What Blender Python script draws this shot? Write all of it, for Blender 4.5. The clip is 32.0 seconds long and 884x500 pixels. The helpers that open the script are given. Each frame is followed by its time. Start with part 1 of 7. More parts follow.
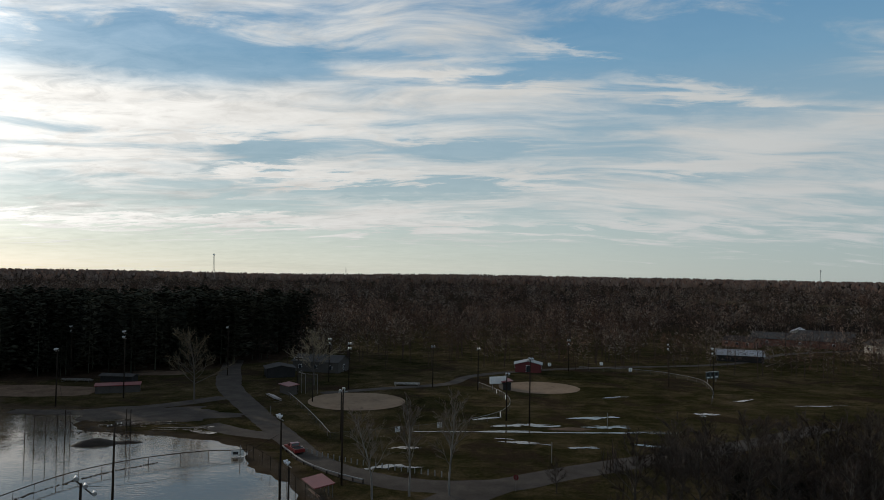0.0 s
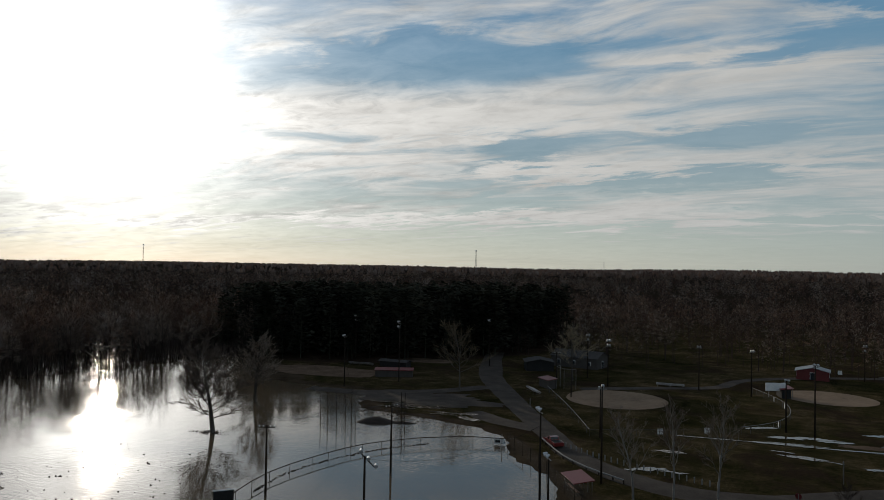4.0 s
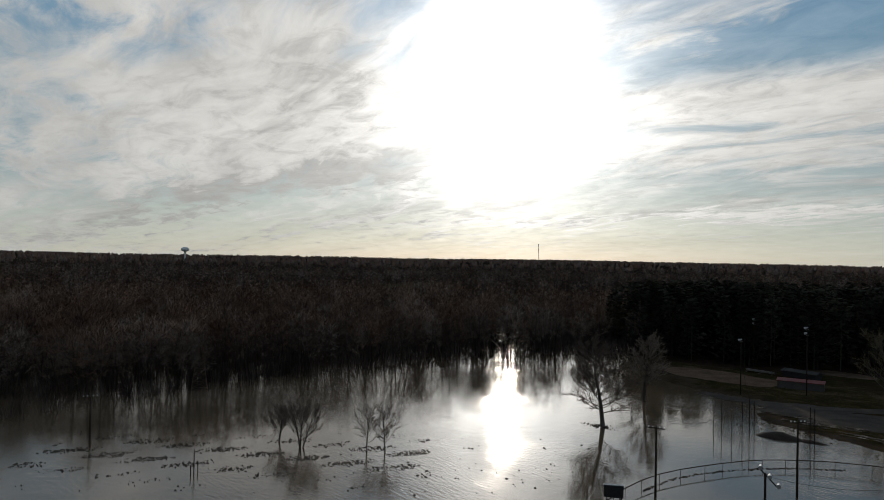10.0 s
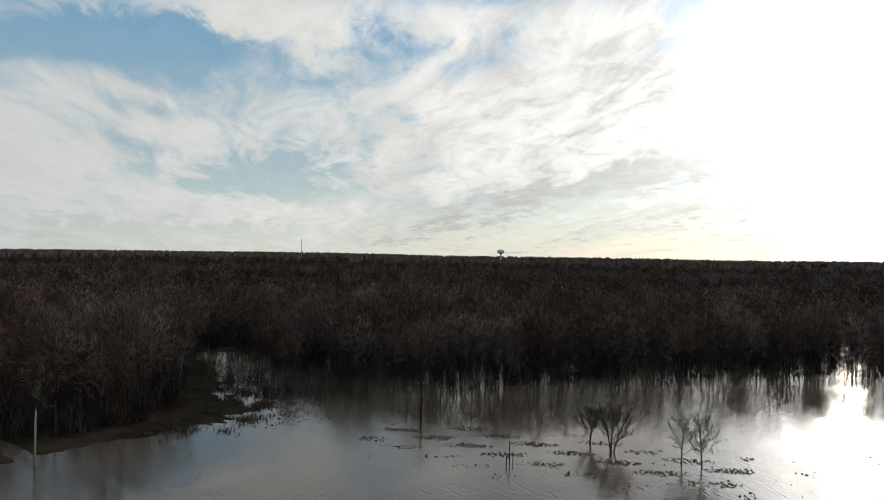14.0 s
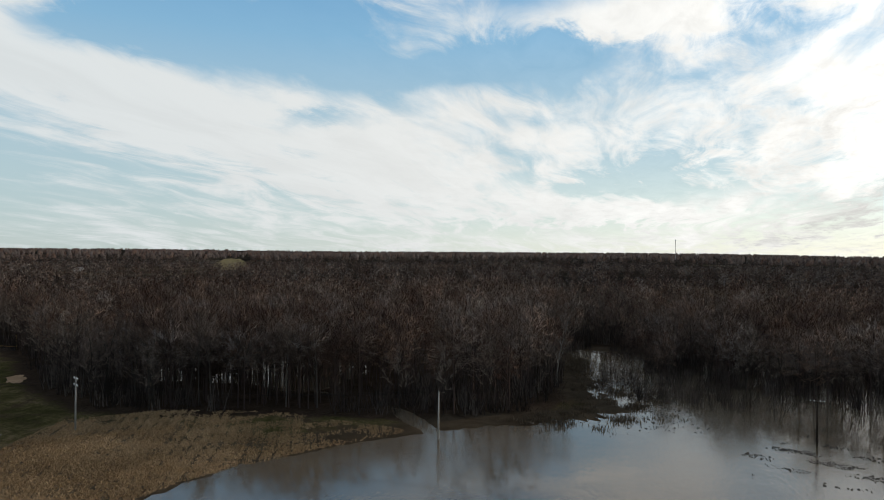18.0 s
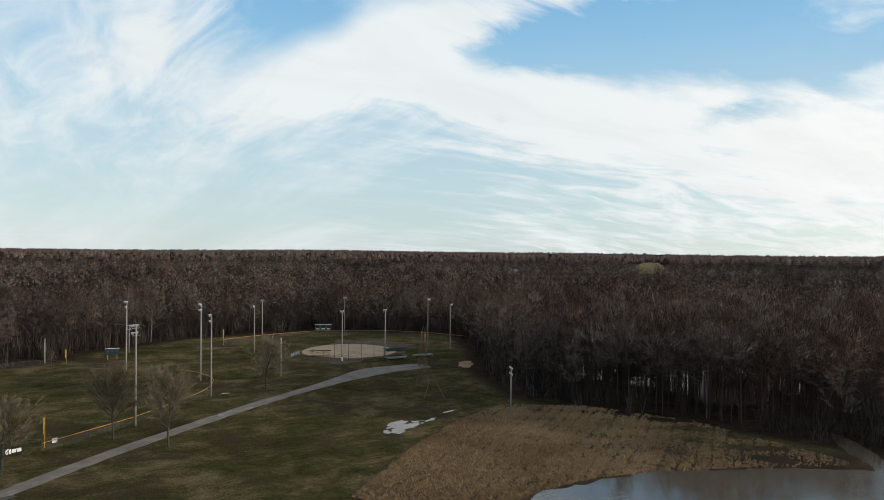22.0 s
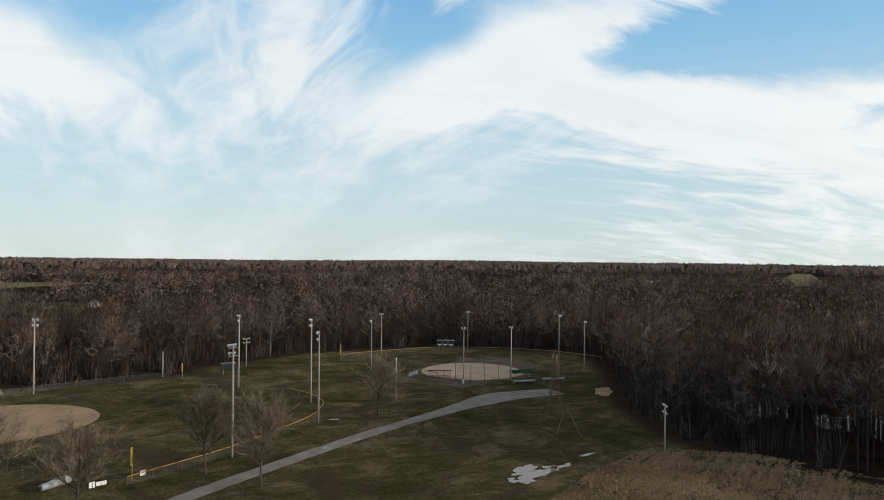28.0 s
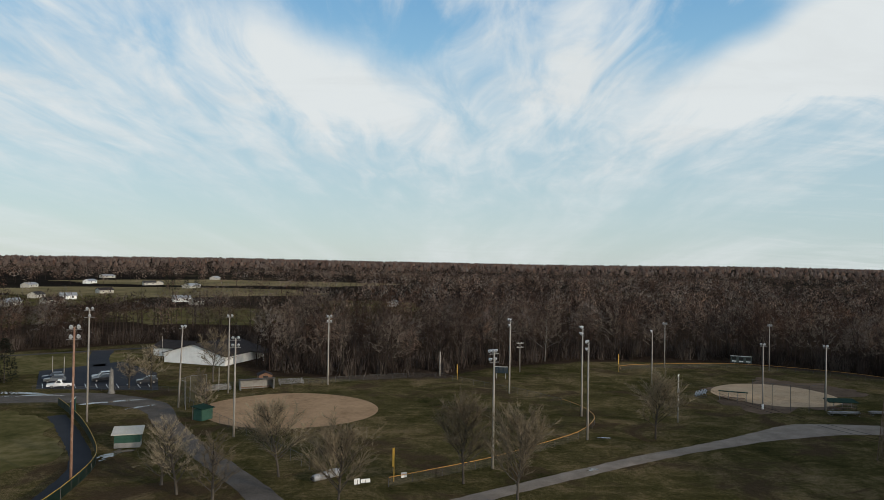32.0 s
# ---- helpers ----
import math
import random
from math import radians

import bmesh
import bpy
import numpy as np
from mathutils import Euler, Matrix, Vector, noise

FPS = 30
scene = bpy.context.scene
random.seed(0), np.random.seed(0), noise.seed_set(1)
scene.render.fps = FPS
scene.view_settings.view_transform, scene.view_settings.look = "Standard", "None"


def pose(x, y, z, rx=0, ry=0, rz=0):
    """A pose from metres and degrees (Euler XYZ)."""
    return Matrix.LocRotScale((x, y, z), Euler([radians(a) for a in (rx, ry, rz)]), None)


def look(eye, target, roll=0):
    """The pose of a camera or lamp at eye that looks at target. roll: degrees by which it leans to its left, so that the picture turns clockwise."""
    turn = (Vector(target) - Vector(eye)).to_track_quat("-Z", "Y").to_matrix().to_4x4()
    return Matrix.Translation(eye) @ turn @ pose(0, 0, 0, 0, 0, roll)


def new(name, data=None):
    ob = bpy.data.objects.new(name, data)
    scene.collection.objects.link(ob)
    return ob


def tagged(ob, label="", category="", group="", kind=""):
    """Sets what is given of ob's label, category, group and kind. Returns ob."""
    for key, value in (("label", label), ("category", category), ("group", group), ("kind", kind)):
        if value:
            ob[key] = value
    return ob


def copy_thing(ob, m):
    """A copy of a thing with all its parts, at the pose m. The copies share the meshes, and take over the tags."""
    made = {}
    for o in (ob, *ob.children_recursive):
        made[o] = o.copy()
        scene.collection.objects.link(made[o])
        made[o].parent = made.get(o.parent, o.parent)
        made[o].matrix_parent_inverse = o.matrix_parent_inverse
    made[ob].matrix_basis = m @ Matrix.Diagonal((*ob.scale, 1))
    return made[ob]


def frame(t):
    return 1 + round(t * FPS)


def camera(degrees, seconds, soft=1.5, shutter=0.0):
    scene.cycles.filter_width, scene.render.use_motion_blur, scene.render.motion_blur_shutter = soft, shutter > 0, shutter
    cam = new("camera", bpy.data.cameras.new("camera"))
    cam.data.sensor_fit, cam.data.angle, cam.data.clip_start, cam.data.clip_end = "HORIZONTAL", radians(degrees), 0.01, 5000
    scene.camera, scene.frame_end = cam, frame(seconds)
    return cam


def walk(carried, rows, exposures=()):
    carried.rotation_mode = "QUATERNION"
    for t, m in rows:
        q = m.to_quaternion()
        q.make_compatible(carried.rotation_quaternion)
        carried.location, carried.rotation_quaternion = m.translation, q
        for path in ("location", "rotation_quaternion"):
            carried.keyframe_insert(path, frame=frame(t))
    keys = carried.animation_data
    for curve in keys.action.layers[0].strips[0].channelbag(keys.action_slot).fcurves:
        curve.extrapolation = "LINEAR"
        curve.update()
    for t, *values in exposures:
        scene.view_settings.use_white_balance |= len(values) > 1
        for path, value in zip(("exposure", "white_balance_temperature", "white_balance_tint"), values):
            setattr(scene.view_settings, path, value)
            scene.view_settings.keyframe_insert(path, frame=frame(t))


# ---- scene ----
import functools

# The camera: a slow turn over the flooded park, then a drift to the south-east.
cam = camera(64.54, 32.0, soft=0.4)
ROWS = [
    (0.0, 0.00, 0.00, 31.00, 0.012, 1.895, 0.892),
    (0.5, 0.00, 0.00, 31.00, 3.144, 1.959, 1.009),
    (1.0, 0.00, 0.00, 31.00, 5.871, 1.907, 0.993),
    (1.5, 0.00, 0.00, 31.00, 7.825, 1.783, 0.996),
    (2.0, 0.00, 0.00, 31.00, 9.944, 1.631, 0.945),
    (2.5, 0.00, 0.00, 31.00, 12.727, 1.489, 0.963),
    (3.0, 0.00, 0.00, 31.00, 15.388, 1.385, 0.999),
    (3.5, 0.00, 0.00, 31.00, 18.122, 1.271, 0.972),
    (5.5, 0.00, 0.00, 31.00, 29.435, 0.998, 0.982),
    (6.0, 0.00, 0.00, 31.00, 32.748, 0.920, 1.018),
    (6.5, 0.00, 0.00, 31.00, 35.963, 0.876, 1.044),
    (7.0, 0.00, 0.00, 31.00, 38.059, 0.804, 1.004),
    (7.5, 0.00, 0.00, 31.00, 40.042, 0.765, 0.948),
    (8.0, 0.00, 0.00, 31.00, 42.546, 0.727, 0.988),
    (8.5, 0.00, 0.00, 31.00, 44.658, 0.678, 0.937),
    (9.0, 0.00, 0.00, 31.00, 47.283, 0.621, 0.988),
    (9.5, 0.00, 0.00, 31.00, 49.350, 0.604, 0.975),
    (10.0, 0.00, 0.00, 31.00, 51.805, 0.550, 0.984),
    (10.5, 0.00, 0.00, 31.00, 54.756, 0.505, 0.987),
    (11.0, 0.00, 0.00, 31.00, 58.286, 0.471, 0.949),
    (11.5, 0.00, 0.00, 31.00, 61.278, 0.421, 0.995),
    (12.0, 0.00, 0.00, 31.00, 64.208, 0.401, 0.948),
    (12.5, 0.00, 0.00, 31.00, 67.187, 0.363, 0.923),
    (13.0, 0.00, 0.00, 31.00, 70.284, 0.332, 0.967),
    (13.5, 0.00, 0.00, 31.00, 73.465, 0.315, 0.879),
    (14.0, 0.00, 0.00, 31.00, 76.755, 0.291, 0.914),
    (14.5, 0.00, 0.00, 31.00, 79.990, 0.282, 0.829),
    (16.5, 0.00, 0.00, 31.00, 95.144, -0.019, 0.474),
    (17.0, 0.00, 0.00, 31.00, 99.143, 0.020, 0.637),
    (17.5, 0.00, 0.00, 31.00, 102.923, -0.015, 0.528),
    (18.0, 0.00, 0.00, 31.00, 106.552, 0.006, 0.575),
    (18.5, 0.00, 0.00, 31.00, 110.357, 0.011, 0.620),
    (19.0, 0.00, 0.00, 31.00, 114.564, 0.001, 0.644),
    (19.5, 0.00, 0.00, 31.00, 118.736, 0.005, 0.635),
    (20.0, 0.00, 0.00, 31.00, 122.709, 0.004, 0.566),
    (20.5, 0.00, 0.00, 31.00, 126.919, 0.021, 0.623),
    (21.0, 0.00, 0.00, 31.00, 131.668, -0.009, 0.523),
    (21.5, 0.00, 0.00, 31.00, 136.333, -0.020, 0.566),
    (22.0, 0.00, 0.00, 31.00, 139.821, -0.012, 0.590),
    (22.5, 0.00, 0.00, 31.00, 140.695, -0.021, 0.577),
    (23.0, 0.00, 0.00, 31.00, 141.436, -0.062, 0.616),
    (23.5, 0.00, 0.00, 31.00, 142.287, -0.113, 0.608),
    (24.0, -0.97, -1.12, 31.03, 142.755, -0.113, 0.663),
    (24.5, -1.90, -2.37, 31.02, 142.877, -0.053, 0.681),
    (26.5, -7.07, -9.57, 31.11, 145.334, 0.323, 0.631),
    (27.0, -8.74, -11.54, 31.10, 146.675, 0.451, 0.572),
    (27.5, -10.51, -13.45, 31.05, 147.953, 0.640, 0.533),
    (28.0, -11.49, -15.59, 31.10, 150.194, 0.728, 0.556),
    (28.5, -12.80, -17.23, 31.03, 154.349, 0.828, 0.608),
    (29.0, -13.94, -18.51, 30.90, 158.127, 0.929, 0.679),
    (29.5, -14.96, -19.63, 30.97, 160.185, 0.932, 0.726),
    (30.0, -15.61, -20.76, 30.93, 161.934, 0.927, 0.817),
    (30.5, -16.24, -21.69, 30.86, 165.479, 0.916, 0.861),
    (31.0, -16.89, -22.58, 30.83, 168.634, 0.890, 0.947),
    (31.5, -17.37, -23.31, 30.88, 170.842, 0.839, 0.962),
    (32.0, -17.64, -24.09, 30.62, 173.331, 0.847, 0.974),
]
walk(cam,
     [(t, Matrix.Translation((x, y, z)) @ pose(0, 0, 0, 90 + pitch, 0, yaw) @ pose(0, 0, 0, 0, 0, roll))
      for t, x, y, z, yaw, pitch, roll in ROWS],
     exposures=[(0.0, -0.47), (3.0, -0.7), (6.0, -1.02), (10.0, -0.92), (13.0, -0.5), (16.5, -0.1), (19.0, 0.1), (24.0, 0.26), (28.0, 0.25), (32.0, 0.04)])

# ---- light ----
SUN_AZ, SUN_EL = radians(46.5), radians(12.5)     # azimuth counter-clockwise from +y
SUN_VEC = Vector((-math.sin(SUN_AZ) * math.cos(SUN_EL), math.cos(SUN_AZ) * math.cos(SUN_EL), math.sin(SUN_EL)))
STREAK_AZ, CROSS_AZ = radians(88), radians(172)

sun = new("sun", bpy.data.lights.new("sun", "SUN"))
sun.data.energy, sun.data.angle, sun.data.color = 2.6, radians(0.8), (1.0, 0.88, 0.72)
sun.matrix_world = look((0, 0, 0), -SUN_VEC)

world = bpy.data.worlds.new("sky")
scene.world = world
world.use_nodes = True


class Nodes:
    """Short hand to wire a node tree."""

    def __init__(self, tree):
        self.tree = tree

    def link(self, value, socket):
        if isinstance(value, bpy.types.NodeSocket):
            self.tree.links.new(value, socket)
        else:
            socket.default_value = value

    def math(self, operation, a, b=0.0, c=0.0, clamp=False):
        node = self.tree.nodes.new("ShaderNodeMath")
        node.operation, node.use_clamp = operation, clamp
        self.link(a, node.inputs[0]), self.link(b, node.inputs[1]), self.link(c, node.inputs[2])
        return node.outputs[0]

    def vec(self, operation, a, b=(0, 0, 0), scale=None):
        node = self.tree.nodes.new("ShaderNodeVectorMath")
        node.operation = operation
        self.link(a, node.inputs[0]), self.link(b, node.inputs[1])
        if scale is not None:
            self.link(scale, node.inputs[3])
        return node.outputs["Value"] if operation in ("DOT_PRODUCT", "LENGTH") else node.outputs[0]

    def xyz(self, x, y, z):
        node = self.tree.nodes.new("ShaderNodeCombineXYZ")
        self.link(x, node.inputs[0]), self.link(y, node.inputs[1]), self.link(z, node.inputs[2])
        return node.outputs[0]

    def noise(self, vector, scale, detail=4.0, rough=0.55, distortion=0.0):
        node = self.tree.nodes.new("ShaderNodeTexNoise")
        if vector is not None:
            self.link(vector, node.inputs["Vector"])
        node.inputs["Scale"].default_value, node.inputs["Detail"].default_value = scale, detail
        node.inputs["Roughness"].default_value, node.inputs["Distortion"].default_value = rough, distortion
        return node.outputs["Fac"]

    def ramp(self, value, *stops):
        node = self.tree.nodes.new("ShaderNodeValToRGB")
        self.link(value, node.inputs[0])
        while len(node.color_ramp.elements) < len(stops):
            node.color_ramp.elements.new(0.5)
        for element, (place, colour) in zip(node.color_ramp.elements, stops):
            element.position = place
            element.color = (*colour, 1) if len(colour) == 3 else colour
        return node.outputs["Color"]

    def span(self, value, low, high, a=0.0, b=1.0):
        node = self.tree.nodes.new("ShaderNodeMapRange")
        node.interpolation_type = "SMOOTHSTEP"
        self.link(value, node.inputs[0])
        for k, v in enumerate((low, high, a, b)):
            self.link(v, node.inputs[k + 1])
        return node.outputs[0]

    def mix(self, factor, a, b, blend="MIX"):
        node = self.tree.nodes.new("ShaderNodeMix")
        node.data_type, node.blend_type = "RGBA", blend
        self.link(factor, node.inputs[0])
        for value, socket in ((a, node.inputs[6]), (b, node.inputs[7])):
            if isinstance(value, tuple) and len(value) == 3:
                value = (*value, 1)
            self.link(value, socket)
        return node.outputs[2]


def build_sky():
    n = Nodes(world.node_tree)
    world.node_tree.nodes.clear()
    out = world.node_tree.nodes.new("ShaderNodeOutputWorld")
    back = world.node_tree.nodes.new("ShaderNodeBackground")
    world.node_tree.links.new(back.outputs[0], out.inputs[0])
    way = n.vec("NORMALIZE", world.node_tree.nodes.new("ShaderNodeTexCoord").outputs["Generated"])
    split = world.node_tree.nodes.new("ShaderNodeSeparateXYZ")
    world.node_tree.links.new(way, split.inputs[0])
    up = n.math("MAXIMUM", split.outputs[2], 0.0)
    sky = world.node_tree.nodes.new("ShaderNodeTexSky")
    sky.sky_type, sky.sun_disc = "NISHITA", False
    sky.sun_elevation, sky.sun_rotation = SUN_EL, -SUN_AZ
    sky.air_density, sky.dust_density, sky.ozone_density, sky.altitude = 1.0, 0.15, 1.2, 150
    clear = n.vec("SCALE", sky.outputs[0], scale=SKYGAIN)
    near_sun = n.math("MAXIMUM", n.vec("DOT_PRODUCT", way, tuple(SUN_VEC)), 0.0)
    # high cloud: long streaks on a plane far above, drawn out along the wind
    fall = n.math("ADD", up, 0.13)

    def plane(angle):
        s, c = math.sin(angle), math.cos(angle)
        return (n.math("DIVIDE", n.vec("DOT_PRODUCT", way, (-s, c, 0)), fall), n.math("DIVIDE", n.vec("DOT_PRODUCT", way, (c, s, 0)), fall))

    def layer(u, v, fu, fv, seed, detail, rough, twist):
        return n.noise(n.xyz(n.math("MULTIPLY", u, fu), n.math("MULTIPLY", v, fv), seed), 1.0, detail, rough, twist)

    u, v = plane(STREAK_AZ)
    bend = layer(u, v, 0.35, 0.35, 3.0, 3, 0.5, 0.0)
    v2 = n.math("MULTIPLY_ADD", bend, 1.2, v)
    u3, v3 = plane(CROSS_AZ)
    v3 = n.math("MULTIPLY_ADD", bend, 0.5, v3)
    streak = layer(u, v2, 0.5, 1.5, 0.0, 11, 0.55, 0.3)
    fibre = layer(u, v2, 1.7, 4.6, 7.0, 9, 0.6, 0.6)
    cells = layer(u, v, 5.0, 7.5, 5.0, 8, 0.64, 0.6)
    across = layer(u3, v3, 0.22, 1.5, 31.0, 6, 0.5, 0.1)
    wisps = layer(u3, v3, 1.6, 5.0, 37.0, 8, 0.6, 0.5)
    az = n.math("FLOORED_MODULO", n.math("MULTIPLY_ADD", n.math("ARCTAN2", n.math("MULTIPLY", split.outputs[0], -1.0), split.outputs[1]), 57.2958, 420.0), 360.0)
    el = n.math("MULTIPLY", n.math("ARCSINE", split.outputs[2]), 57.2958)

    turn = n.span(az, 60 + 128, 60 + 156)
    calm = n.math("SUBTRACT", 1.0, n.math("MULTIPLY", turn, 0.85))
    # the banks' outlines waver with the streaks
    az = n.math("ADD", az, n.math("MULTIPLY_ADD", n.math("SUBTRACT", streak, 0.5), n.math("MULTIPLY", calm, 12.0), n.math("MULTIPLY", n.math("SUBTRACT", bend, 0.5), 8.0)))
    ragged = n.math("MULTIPLY_ADD", n.math("SUBTRACT", fibre, 0.5), n.math("MULTIPLY", calm, 4.5), n.math("MULTIPLY", n.math("SUBTRACT", cells, 0.5), n.math("MULTIPLY", calm, 2.5)))
    el = n.math("ADD", n.math("ADD", el, ragged), n.math("MULTIPLY", n.math("SUBTRACT", wisps, 0.5), n.math("MULTIPLY", turn, 5.0)))

    def ovals(rows):
        total = 0.0
        for a, e, ra, re, tilt, gain in rows:
            c, s = math.cos(radians(tilt)), math.sin(radians(tilt))
            da, de = n.math("ADD", az, -(a + 60.0)), n.math("ADD", el, -float(e))
            p = n.math("ADD", n.math("MULTIPLY", da, c / ra), n.math("MULTIPLY", de, s / ra))
            q = n.math("ADD", n.math("MULTIPLY", da, -s / re), n.math("MULTIPLY", de, c / re))
            r2 = n.math("ADD", n.math("MULTIPLY", p, p), n.math("MULTIPLY", q, q))
            total = n.math("MULTIPLY_ADD", n.math("EXPONENT", n.math("MULTIPLY", r2, -1.0)), gain, total)
        return total

    west = n.math("ADD", n.math("MULTIPLY", n.math("SUBTRACT", streak, 0.5), 1.5), n.math("MULTIPLY", n.math("SUBTRACT", fibre, 0.5), 1.5))
    mackerel = n.math("MULTIPLY_ADD", n.math("EXPONENT", n.math("MULTIPLY", n.math("POWER", n.math("MULTIPLY_ADD", az, 0.04, -(74 + 60) * 0.04), 2.0), -1.0)), 0.7, 0.25)
    west = n.math("ADD", west, n.math("MULTIPLY", n.math("SUBTRACT", cells, 0.5), mackerel))
    east = n.math("ADD", n.math("MULTIPLY", n.math("SUBTRACT", across, 0.5), 0.9), n.math("MULTIPLY", n.math("SUBTRACT", wisps, 0.5), n.span(up, 0.04, 0.22, 0.3, 1.2)))
    value = n.math("ADD", n.math("MULTIPLY", west, n.math("SUBTRACT", 1.0, turn)), n.math("MULTIPLY", east, turn))
    value = n.math("ADD", value, n.math("ADD", ovals(BANKS_SOUTH + BANKS_NORTH + GAPS_SOUTH + GAPS_NORTH), 0.40))
    cover = n.span(value, 0.12, 0.8, 0.03, 1.0)
    # the veil glows towards the sun
    glow = n.math("MULTIPLY", n.math("POWER", near_sun, 2.6), 0.48)
    for power, gain in ((18.0, 0.5), (60.0, 1.1), (150.0, 4.6)):
        glow = n.math("ADD", glow, n.math("MULTIPLY", n.math("POWER", near_sun, power), gain))
    # thin bright cloud over the sun, torn by thicker shreds
    glow = n.math("MULTIPLY", n.math("ADD", glow, ovals(SHINE)), n.math("MULTIPLY_ADD", n.math("SUBTRACT", n.math("ADD", streak, cells), 1.0), -1.2, 1.0))
    shade = layer(u, v2, 1.0, 3.0, 21.0, 9, 0.6, 0.6)
    close = n.math("POWER", near_sun, 5.0)
    grey = n.math("ADD", n.math("MULTIPLY", n.span(shade, 0.42, 0.68), n.math("MULTIPLY_ADD", close, 0.2, 0.05)), n.math("MULTIPLY", n.span(cells, 0.47, 0.66), n.math("MULTIPLY", close, 0.14)))
    grey = n.math("ADD", grey, n.math("MULTIPLY", ovals(GREYS), n.span(shade, 0.2, 0.6, 0.45, 1.0)))
    grey = n.math("MINIMUM", grey, 0.36)
    bright = n.math("MULTIPLY", n.math("ADD", CLOUD, glow), n.math("SUBTRACT", 1.0, grey))
    white = n.mix(n.math("POWER", near_sun, 1.1), (0.93, 0.985, 1.0), (1.0, 0.975, 0.925))
    cloud = n.vec("SCALE", white, scale=bright)
    depth = n.ramp(up, (0.0, (0.45, 0.565, 0.60)), (0.1, (0.43, 0.575, 0.64)), (0.2, (0.37, 0.55, 0.67)), (0.29, (0.22, 0.46, 0.68)), (0.36, (0.15, 0.38, 0.64)),
                   (0.6, (0.07, 0.20, 0.42)), (1.0, (0.04, 0.13, 0.30)))
    clear = n.mix(0.85, clear, depth)
    haze = n.math("MULTIPLY", n.span(up, 0.0, 0.16, 1.0, 0.0), n.math("POWER", near_sun, 1.6))
    clear = n.vec("ADD", clear, n.vec("SCALE", (0.40, 0.34, 0.24), scale=haze))
    clear = n.vec("ADD", clear, n.vec("SCALE", (1.0, 0.95, 0.88), scale=n.math("MULTIPLY", n.math("SUBTRACT", glow, n.math("MULTIPLY", n.math("POWER", near_sun, 2.6), 0.48)), 0.6)))
    world.node_tree.links.new(n.mix(cover, clear, cloud), back.inputs[0])
    back.inputs[1].default_value = 1.0


# cloud banks, blue openings and grey undersides of this afternoon: azimuth, elevation, half widths, tilt (degrees), amount
BANKS_SOUTH = [(184.7, 14.4, 9.8, 3.2, 26, 0.5), (162.4, 16.8, 6.1, 3.7, -49, 0.5), (145.5, 15.2, 9.9, 2.5, -18, 0.55), (126.3, 9.6, 17.4, 3.2, 17, 0.45), (141.7, 15.9, 8.1, 2.5, -21, 0.45),
               (130.6, 12.2, 9.9, 2.8, 8, 0.4), (110.8, 7.4, 11.4, 3.2, 14, 0.35), (94.8, 17.8, 10.6, 1.6, 3, 0.45), (89.2, 2.2, 7.3, 1.0, 4, 0.4), (91.2, 3.6, 8.4, 0.9, 6, 0.4),
               (77.6, 18.6, 13.0, 2.1, 2, 0.4), (67.6, 11.2, 12.0, 5.5, -5, 0.35), (86.8, 10.8, 13.1, 6.0, -6, 0.2)]
BANKS_NORTH = [(25.1, 11.9, 15.4, 1.8, -4, 0.4), (17.2, 7.5, 7.3, 0.6, -6, 0.4), (23.8, 3.6, 14.1, 0.4, -2, 0.45), (67.0, 10.6, 11.9, 5.5, -8, 0.35), (46.7, 15.8, 4.8, 9.2, 1, 0.5),
               (29.6, 17.8, 12.9, 1.0, -8, 0.35), (-1.6, 16.1, 8.8, 0.6, 3, 0.45), (11.7, 11.1, 29.8, 2.1, -1, 0.3), (9.5, 7.8, 12.2, 0.6, -1, 0.4), (8.7, 3.8, 32.7, 0.5, -1, 0.4),
               (-7.9, 17.5, 9.2, 0.6, 4, 0.2), (-22.3, 9.4, 6.8, 1.4, -3, 0.25), (-21.1, 14.1, 6.9, 0.6, 13, 0.45), (-12.2, 17.4, 8.9, 0.4, 11, 0.35), (-20, 6.5, 12, 2.5, 0, 0.25)]
GAPS_SOUTH = [(178.7, 18.7, 7.3, 2.5, 13, -0.3), (153.1, 17.8, 3.9, 2.3, -51, -0.3), (124.6, 15.7, 14.6, 2.1, 0, -0.5), (149.6, 17.8, 4.4, 2.3, 30, -0.3), (115.4, 10.6, 5.2, 1.0, -11, -0.3),
              (129.9, 16.5, 9.4, 1.7, -1, -0.42), (119.2, 18.8, 12.6, 1.4, 1, -0.35), (111.1, 13.8, 10.7, 1.0, -4, -0.4), (117.4, 10.7, 2.4, 1.2, -21, -0.35), (90.2, 5.1, 8.4, 0.7, 3, -0.3),
              (141.2, 3.8, 7.7, 2.8, -7, -0.2), (97.6, 15.8, 7.2, 1.5, -5, -0.5), (95.7, 12.6, 9.2, 2.3, -7, -0.22), (89.5, 5.7, 4.8, 1.3, -9, -0.55), (93.7, 1.8, 10.0, 0.6, -1, -0.35),
              (180, 4, 34, 4, 0, -0.18)]
